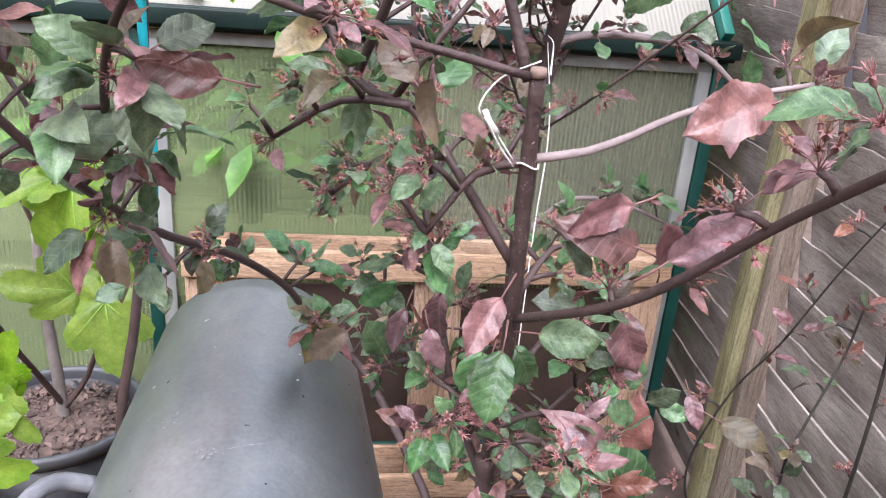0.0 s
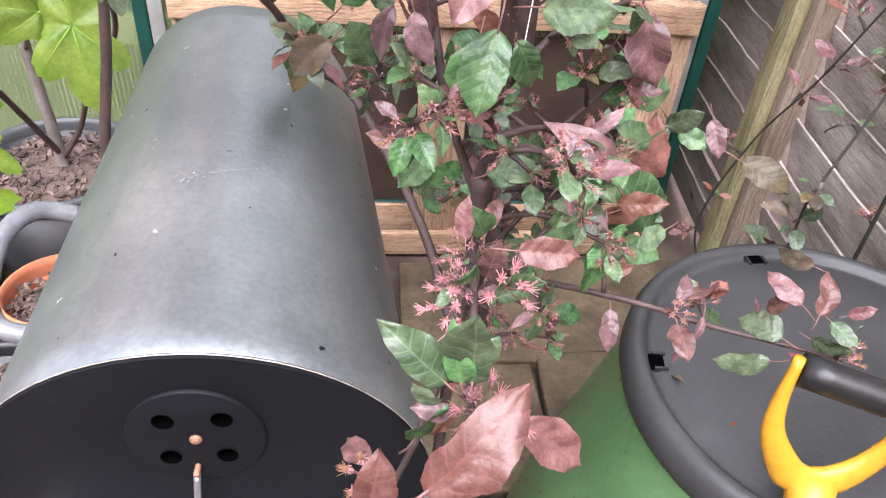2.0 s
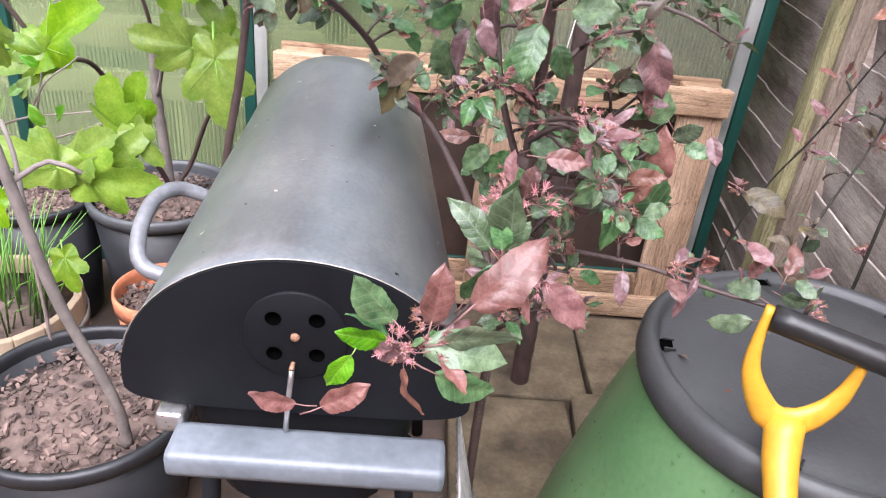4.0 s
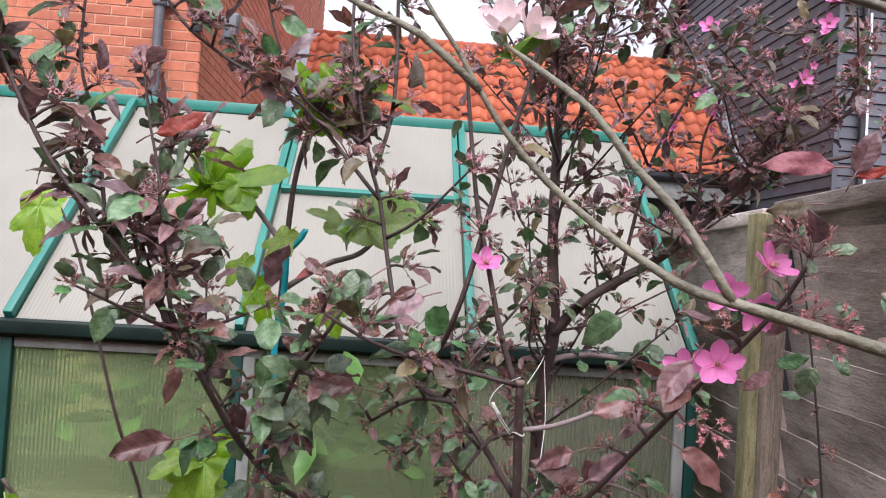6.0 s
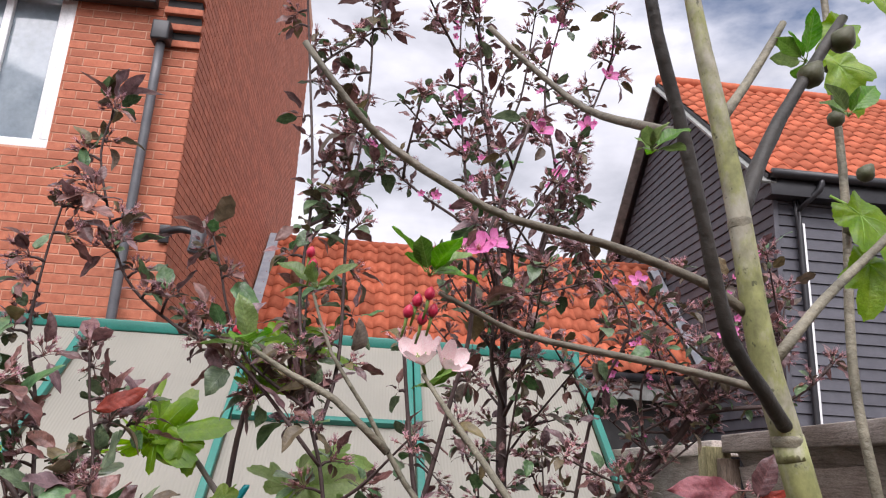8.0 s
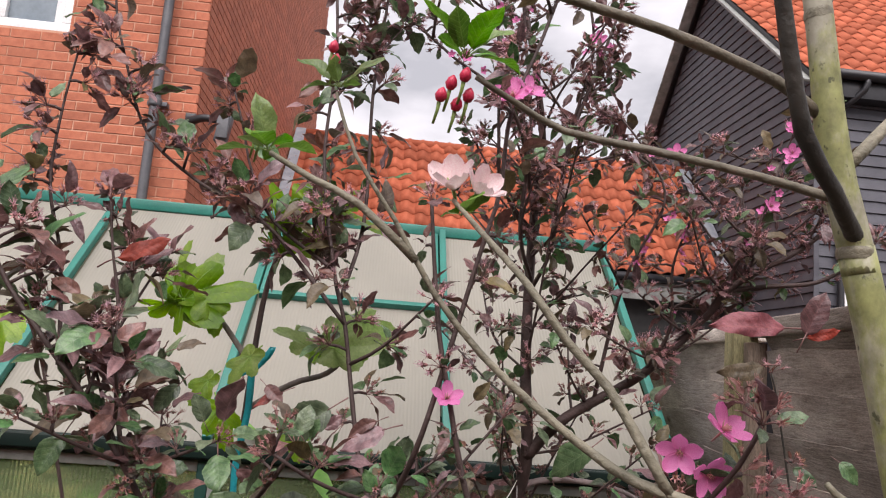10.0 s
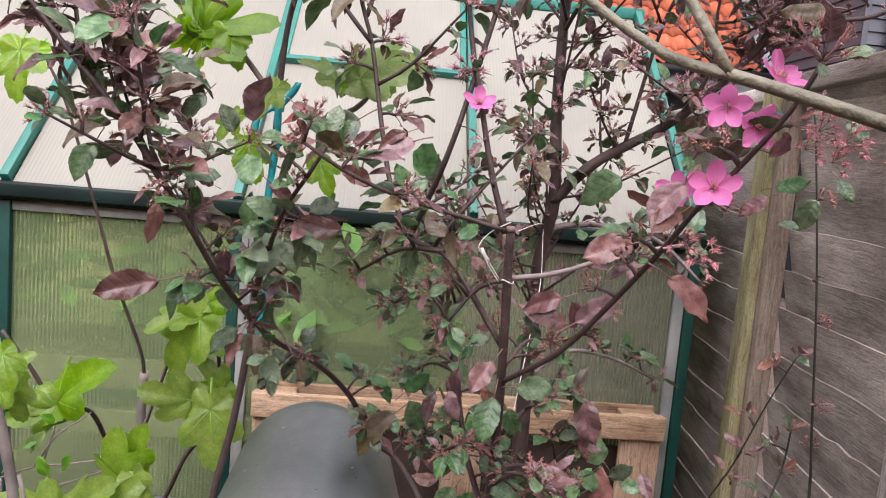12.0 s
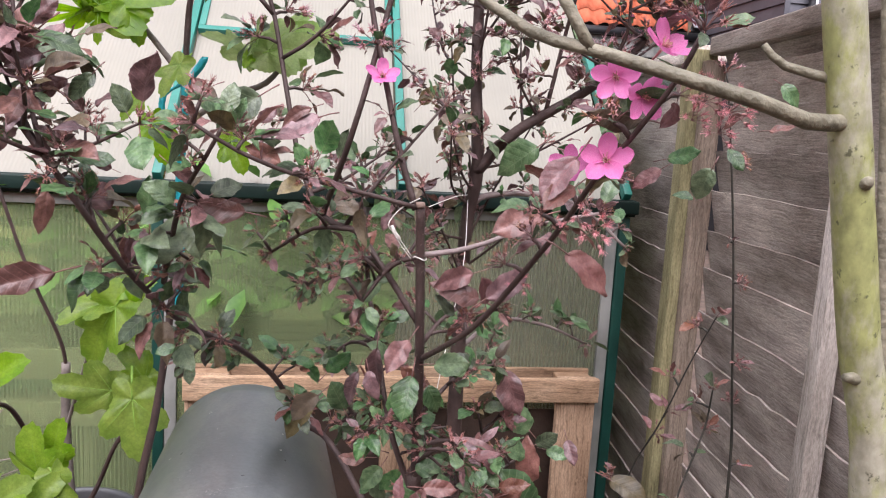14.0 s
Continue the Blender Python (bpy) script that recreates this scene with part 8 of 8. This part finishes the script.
def build_near_fig():
    t = Plant("fig_tree", (-0.44, 0.80, 0.26), "leaning grey fig stem with green leaves in the large black pot", "tree", M_bark_fig, 71)
    stem = [(-0.42, 0.77, 0.26), (-0.426, 0.755, 0.388), (-0.481, 0.750, 0.576), (-0.512, 0.745, 0.778), (-0.535, 0.735, 0.950), (-0.580, 0.72, 1.10)]
    t.limb(stem, 0.0100, 0.0076, "trunk", seg=10)
    t.limb([(-0.512, 0.745, 0.778), (-0.47, 0.78, 0.80), (-0.43, 0.79, 0.78)], 0.0045, 0.0035)
    t.limb([(-0.50, 0.747, 0.72), (-0.53, 0.80, 0.80), (-0.55, 0.82, 0.84)], 0.0045, 0.0035)
    hang(t, ((-0.61, 0.88, 1.02, 0.8, 30), (-0.54, 0.90, 0.56, 0.8, 20), (-0.57, 0.80, 0.72, 0.8, -20)), 7)
    spread(t, (((-0.443, 0.98, 0.77), (-0.459, 0.954, 0.86)), ((-0.429, 1.0, 0.787), (-0.42, 0.984, 0.864)), ((-0.512, 0.92, 0.729), (-0.446, 0.898, 0.802)), ((-0.416, 0.96, 0.785), (-0.379, 0.919, 0.744)), ((-0.512, 0.88, 0.742), (-0.577, 0.835, 0.792)), ((-0.457, 0.93, 0.734), (-0.395, 0.918, 0.786)), ((-0.476, 0.9, 0.718), (-0.374, 0.865, 0.727)), ((-0.643, 0.95, 0.971), (-0.601, 0.938, 1.006)), ((-0.67, 1.0, 0.912), (-0.621, 0.961, 0.959))), 8)
    t.finish()


def build_twiggy_shrub():
    t = Plant("shrub", (-0.62, 1.02, 0.0), "twiggy low shrub with sparse small green leaves among the pots", "shrub", M_bark_grey, 91)
    t.limb([(-0.68, 1.02, -0.02), (-0.66, 1.01, 0.40), (-0.67, 1.0, 0.749)], 0.0045, 0.003, "stem")
    for pts in ([(-0.67, 1.0, 0.749), (-0.609, 1.0, 0.773), (-0.538, 1.0, 0.785), (-0.436, 1.0, 0.806)], [(-0.609, 1.0, 0.775), (-0.569, 1.0, 0.838), (-0.529, 1.0, 0.868), (-0.509, 1.0, 0.885)], [(-0.568, 1.0, 0.739), (-0.517, 1.0, 0.759), (-0.456, 1.0, 0.785)], [(-0.594, 1.0, 0.782), (-0.579, 1.0, 0.832), (-0.573, 1.0, 0.854)]):
        t.limb(pts, 0.0022, 0.0012, "twig", seg=6)
    t.lay((((-0.602, 0.98, 0.822), (-0.582, 0.965, 0.86), "apple"), ((-0.6, 0.98, 0.833), (-0.623, 0.965, 0.816), "apple"), ((-0.58, 0.98, 0.774), (-0.591, 0.965, 0.81), "apple"), ((-0.548, 0.98, 0.787), (-0.528, 0.965, 0.819), "apple"), ((-0.65, 0.98, 0.781), (-0.623, 0.965, 0.827), "apple"), ((-0.571, 0.98, 0.873), (-0.588, 0.965, 0.892), "apple")))
    t.finish()


build_twiggy_shrub()
build_tall_fig()
build_left_fig()
build_near_fig()


# ---- the tree close to the eye ----
def build_near_tree():
    t = Plant("fig_tree", (0.40, 0.02, 0.0), "smooth trunk green with algae, bare spreading branches, few leaves", "tree", M_bark_near, 83)
    t.limb([(0.41, 0.02, -0.02), (0.40, 0.01, 0.5), (0.385, 0.0, 0.95), (0.366, 0.000, 1.221), (0.345, 0.000, 1.312), (0.327, 0.000, 1.402), (0.312, 0.0, 1.478), (0.299, 0.000, 1.546), (0.288, 0.000, 1.595)], 0.0140, 0.0100, "trunk", bark=M_bark_lichen, seg=18, lump=0.05)
    t.limb([(0.291, 0.0, 1.58), (0.288, 0.000, 1.595), (0.275, 0.000, 1.653), (0.266, 0.000, 1.738), (0.256, 0.000, 1.810), (0.244, 0.000, 1.883), (0.236, 0.0, 1.95)], 0.0100, 0.0054, "trunk", bark=M_bark_lichen, seg=18, lump=0.05)
    for p, r in (((0.288, 0.0, 1.592), 0.0104), ((0.266, 0.0, 1.735), 0.0083)):
        p = Vector(p)
        part("bark_ring", lathe([(r * 0.93, -0.004), (r * 0.985, -0.0015), (r * 0.995, 0.0), (r * 0.985, 0.0015), (r * 0.93, 0.003)], 20, p), M_bark_near, t.root)
    for p, q in (((0.351, -0.002, 1.290), (0.334, -0.008, 1.293)), ((0.330, -0.006, 1.395), (0.327, -0.0145, 1.397))):
        part("knot", tubed([p, Vector(p).lerp(Vector(q), 0.6), q], 0.0042, 0.0022, seg=10, rough=0.4), M_bark_near, t.root)
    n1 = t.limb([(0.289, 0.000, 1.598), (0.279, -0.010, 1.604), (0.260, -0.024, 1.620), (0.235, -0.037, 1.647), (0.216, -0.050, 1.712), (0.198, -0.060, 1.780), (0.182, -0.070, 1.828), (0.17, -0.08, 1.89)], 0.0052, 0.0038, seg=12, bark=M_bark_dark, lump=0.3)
    n2 = t.limb([(0.268, 0.0, 1.672), (0.240, 0.000, 1.690), (0.167, -0.010, 1.709), (0.104, -0.020, 1.717), (0.070, -0.020, 1.732), (0.024, -0.020, 1.759), (-0.004, -0.030, 1.782), (-0.034, -0.030, 1.820)], 0.0036, 0.0022, seg=10, bark=M_bark_mid, lump=0.25)
    n3 = t.limb([(0.279, 0.000, 1.622), (0.250, 0.0, 1.628), (0.208, 0.000, 1.635), (0.162, 0.000, 1.641), (0.118, 0.010, 1.650), (0.087, 0.0, 1.660), (0.062, -0.012, 1.668)], 0.0029, 0.0017, seg=10, bark=M_bark_mid)
    n4 = t.limb([(0.322, 0.0, 1.425), (0.289, -0.015, 1.424), (0.257, -0.020, 1.432), (0.183, 0.000, 1.452), (0.158, 0.020, 1.461), (0.118, 0.040, 1.490), (0.084, 0.050, 1.519), (0.052, 0.055, 1.555), (0.025, 0.058, 1.598), (-0.003, 0.060, 1.637), (-0.020, 0.070, 1.680)], 0.0045, 0.0010, seg=12)
    n4c = t.limb([(0.040, 0.055, 1.573), (0.002, 0.060, 1.606), (-0.030, 0.070, 1.622), (-0.060, 0.085, 1.640)], 0.0028, 0.0018)
    n4s = t.limb([(0.183, 0.000, 1.452), (0.168, 0.004, 1.477), (0.153, 0.020, 1.506), (0.131, 0.030, 1.530), (0.108, 0.040, 1.562), (0.088, 0.10, 1.60), (0.071, 0.175, 1.640)], 0.0032, 0.0018)
    n5 = t.limb([(0.283, 0.000, 1.642), (0.334, 0.020, 1.690), (0.381, 0.040, 1.727), (0.426, 0.050, 1.765)], 0.0040, 0.0032, seg=10)
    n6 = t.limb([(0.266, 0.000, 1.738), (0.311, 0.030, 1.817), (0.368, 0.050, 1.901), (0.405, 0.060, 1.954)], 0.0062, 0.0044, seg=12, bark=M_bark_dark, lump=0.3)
    n7 = t.limb([(0.256, 0.000, 1.810), (0.302, 0.030, 1.872), (0.343, 0.050, 1.934)], 0.0040, 0.003, seg=10)
    n2b = t.limb([(0.200, -0.055, 1.770), (0.195, -0.02, 1.790), (0.171, 0.040, 1.831), (0.134, 0.060, 1.873), (0.100, 0.070, 1.912)], 0.0036, 0.0022, bark=M_bark_mid)
    stub = t.limb([(0.318, 0.0, 1.445), (0.290, 0.01, 1.452), (0.278, 0.012, 1.462)], 0.0030, 0.0018)
    # green tufts at the tips
    for p, k, s in (((0.055, -0.015, 1.678), 6, 0.030), ((-0.018, 0.068, 1.684), 6, 0.028), ((-0.062, 0.086, 1.642), 7, 0.030), ((0.17, -0.085, 1.742), 6, 0.026), ((0.078, 0.18, 1.630), 5, 0.030), ((0.36, 0.05, 1.90), 5, 0.032), ((0.40, 0.06, 1.86), 4, 0.032)):
        t.spur(Vector(p), (0.0, 0.1, 1.0), k, {"apple": 1}, s, 0.0)
    for p in ((0.048, -0.017, 1.660), (0.055, -0.020, 1.664), (0.043, -0.016, 1.653), (0.052, -0.012, 1.650), (0.058, -0.014, 1.655), (-0.074, 0.100, 1.654), (-0.070, 0.095, 1.650), (-0.024, 0.060, 1.706), (-0.022, 0.062, 1.698)):
        piece("bud", BUD, Matrix.Translation(p) @ Euler((0.3, 0.2, 0)).to_matrix().to_4x4() @ Matrix.Scale(0.0062, 4), t.root)
    for p, d, s in (((0.071, 0.180, 1.648), (-0.2, -0.5, 0.6), 0.030), ((0.088, 0.176, 1.646), (0.4, -0.6, 0.5), 0.026)):
        piece("flower", FLOWER_PALE, Matrix.Translation(p) @ Vector(d).to_track_quat("Z", "Y").to_matrix().to_4x4() @ Matrix.Scale(s, 4), t.root)
    # a thin second stem with green figs and a few lobed leaves
    t.limb([(0.66, 0.28, -0.02), (0.65, 0.29, 0.8), (0.590, 0.30, 1.35), (0.562, 0.300, 1.560), (0.564, 0.320, 1.700), (0.584, 0.330, 1.903), (0.592, 0.340, 2.074), (0.60, 0.35, 2.25)], 0.0085, 0.0045, seg=10)
    fr = lathe([(0.0, -1.0), (0.5, -0.9), (0.92, -0.35), (0.95, 0.1), (0.6, 0.7), (0.2, 1.15), (0.0, 1.2)], 16)
    fruit = mesh_of("fig", fr, M_figfruit)
    for p in ((0.573, 0.315, 2.002), (0.600, 0.31, 1.930), (0.576, 0.320, 2.080), (0.588, 0.31, 2.05), (0.575, 0.31, 1.86), (0.36, 0.045, 1.885), (0.395, 0.05, 1.925)):
        piece("fig", fruit, Matrix.Translation(p) @ Euler((0.4, 0.5, 0)).to_matrix().to_4x4() @ Matrix.Scale(0.011, 4), t.root)
    hang(t, ((0.43, 0.10, 1.79, 0.75, 30), (0.44, 0.11, 1.75, 0.6, -10), (0.50, 0.20, 2.0, 0.7, 20), (0.56, 0.27, 2.10, 0.7, -30), (0.42, 0.06, 1.99, 0.6, 40), (0.40, 0.07, 2.02, 0.6, -40)), 9)
    t.finish()


build_near_tree()


# ---- ties ----
def build_ties():
    s = group_of("string_tie", (0.19, 0.56, 1.26), "white string knotted round the crab apple stem", "string")
    part("loop", tubed([(0.168 + 0.0078 * math.cos(a), 0.541 + 0.0078 * math.sin(a), 1.258 + 0.002 * math.sin(2 * a)) for a in [k * 0.571 for k in range(12)]], 0.0008, seg=5, step=0.004), M_string, s)
    part("strand", tubed([(0.156, 0.533, 1.262), (0.138, 0.53, 1.286), (0.126, 0.52, 1.300), (0.14, 0.53, 1.318), (0.160, 0.505, 1.334)], 0.0007, seg=5, step=0.006), M_string, s)
    part("strand", tubed([(0.156, 0.533, 1.258), (0.142, 0.525, 1.276), (0.130, 0.515, 1.295)], 0.0008, seg=5, step=0.006), M_string, s)
    part("knot", tubed([(0.140, 0.525, 1.283), (0.134, 0.521, 1.291), (0.130, 0.519, 1.299)], 0.0026, 0.0020, seg=7, rough=0.4), M_string, s)
    l = group_of("string_tie", (0.30, 1.0, 1.3), "long white string from the taller crab apple", "string")
    part("strand", tubed([(0.336, 1.185, 1.285), (0.30, 0.98, 1.19), (0.262, 0.85, 1.10), (0.215, 0.68, 1.02)], 0.0007, seg=5, step=0.03), M_string, l)
    part("strand", tubed([(0.336, 1.185, 1.288), (0.26, 0.86, 1.31), (0.175, 0.535, 1.322)], 0.0007, seg=5, step=0.03), M_string, l)
    part("bow", tubed([(0.336, 1.184, 1.275), (0.350, 1.18, 1.30), (0.336, 1.18, 1.312), (0.326, 1.18, 1.296), (0.338, 1.182, 1.282)], 0.0009, seg=5, step=0.006), M_string, l)
    r = group_of("ribbon_tie", (-0.20, 1.03, 1.42), "turquoise ribbon tied round the fig stem and hanging down", "ribbon")
    for x, y0, pts in ((0, 0, [(-0.205, 1.026, 1.475), (-0.204, 1.024, 1.40), (-0.214, 1.022, 1.30), (-0.210, 1.022, 1.18), (-0.216, 1.022, 1.05)]), (1, 0, [(-0.200, 1.026, 1.475), (-0.178, 1.02, 1.50), (-0.17, 1.02, 1.52), (-0.19, 1.02, 1.49)]), (2, 0, [(-0.21, 1.026, 1.472), (-0.24, 1.02, 1.45), (-0.242, 1.02, 1.42)])):
        path = smooth_path(pts, 0.012)
        bm = bmesh.new()
        rows = []
        for i, p in enumerate(path):
            w = 0.0065 if x == 0 else 0.0055
            a = 0.5 * math.sin(i * 0.23 + x)
            d = Vector((math.cos(a), math.sin(a), 0.0)) * w
            rows.append([bm.verts.new(p - d), bm.verts.new(p + d), bm.verts.new(p + d + Vector((0, 0.0008, 0))), bm.verts.new(p - d + Vector((0, 0.0008, 0)))])
        for a, b in zip(rows, rows[1:]):
            for k in range(4):
                bm.faces.new((a[k], a[(k + 1) % 4], b[(k + 1) % 4], b[k]))
        part("tail" if x != 1 else "bow", bm, M_ribbon, r)
    part("wrap", lathe([(0.0112, -0.008), (0.0122, -0.006), (0.0122, 0.006), (0.0112, 0.008)], 16, (-0.208, 1.04, 1.474)), M_ribbon, r)


build_ties()
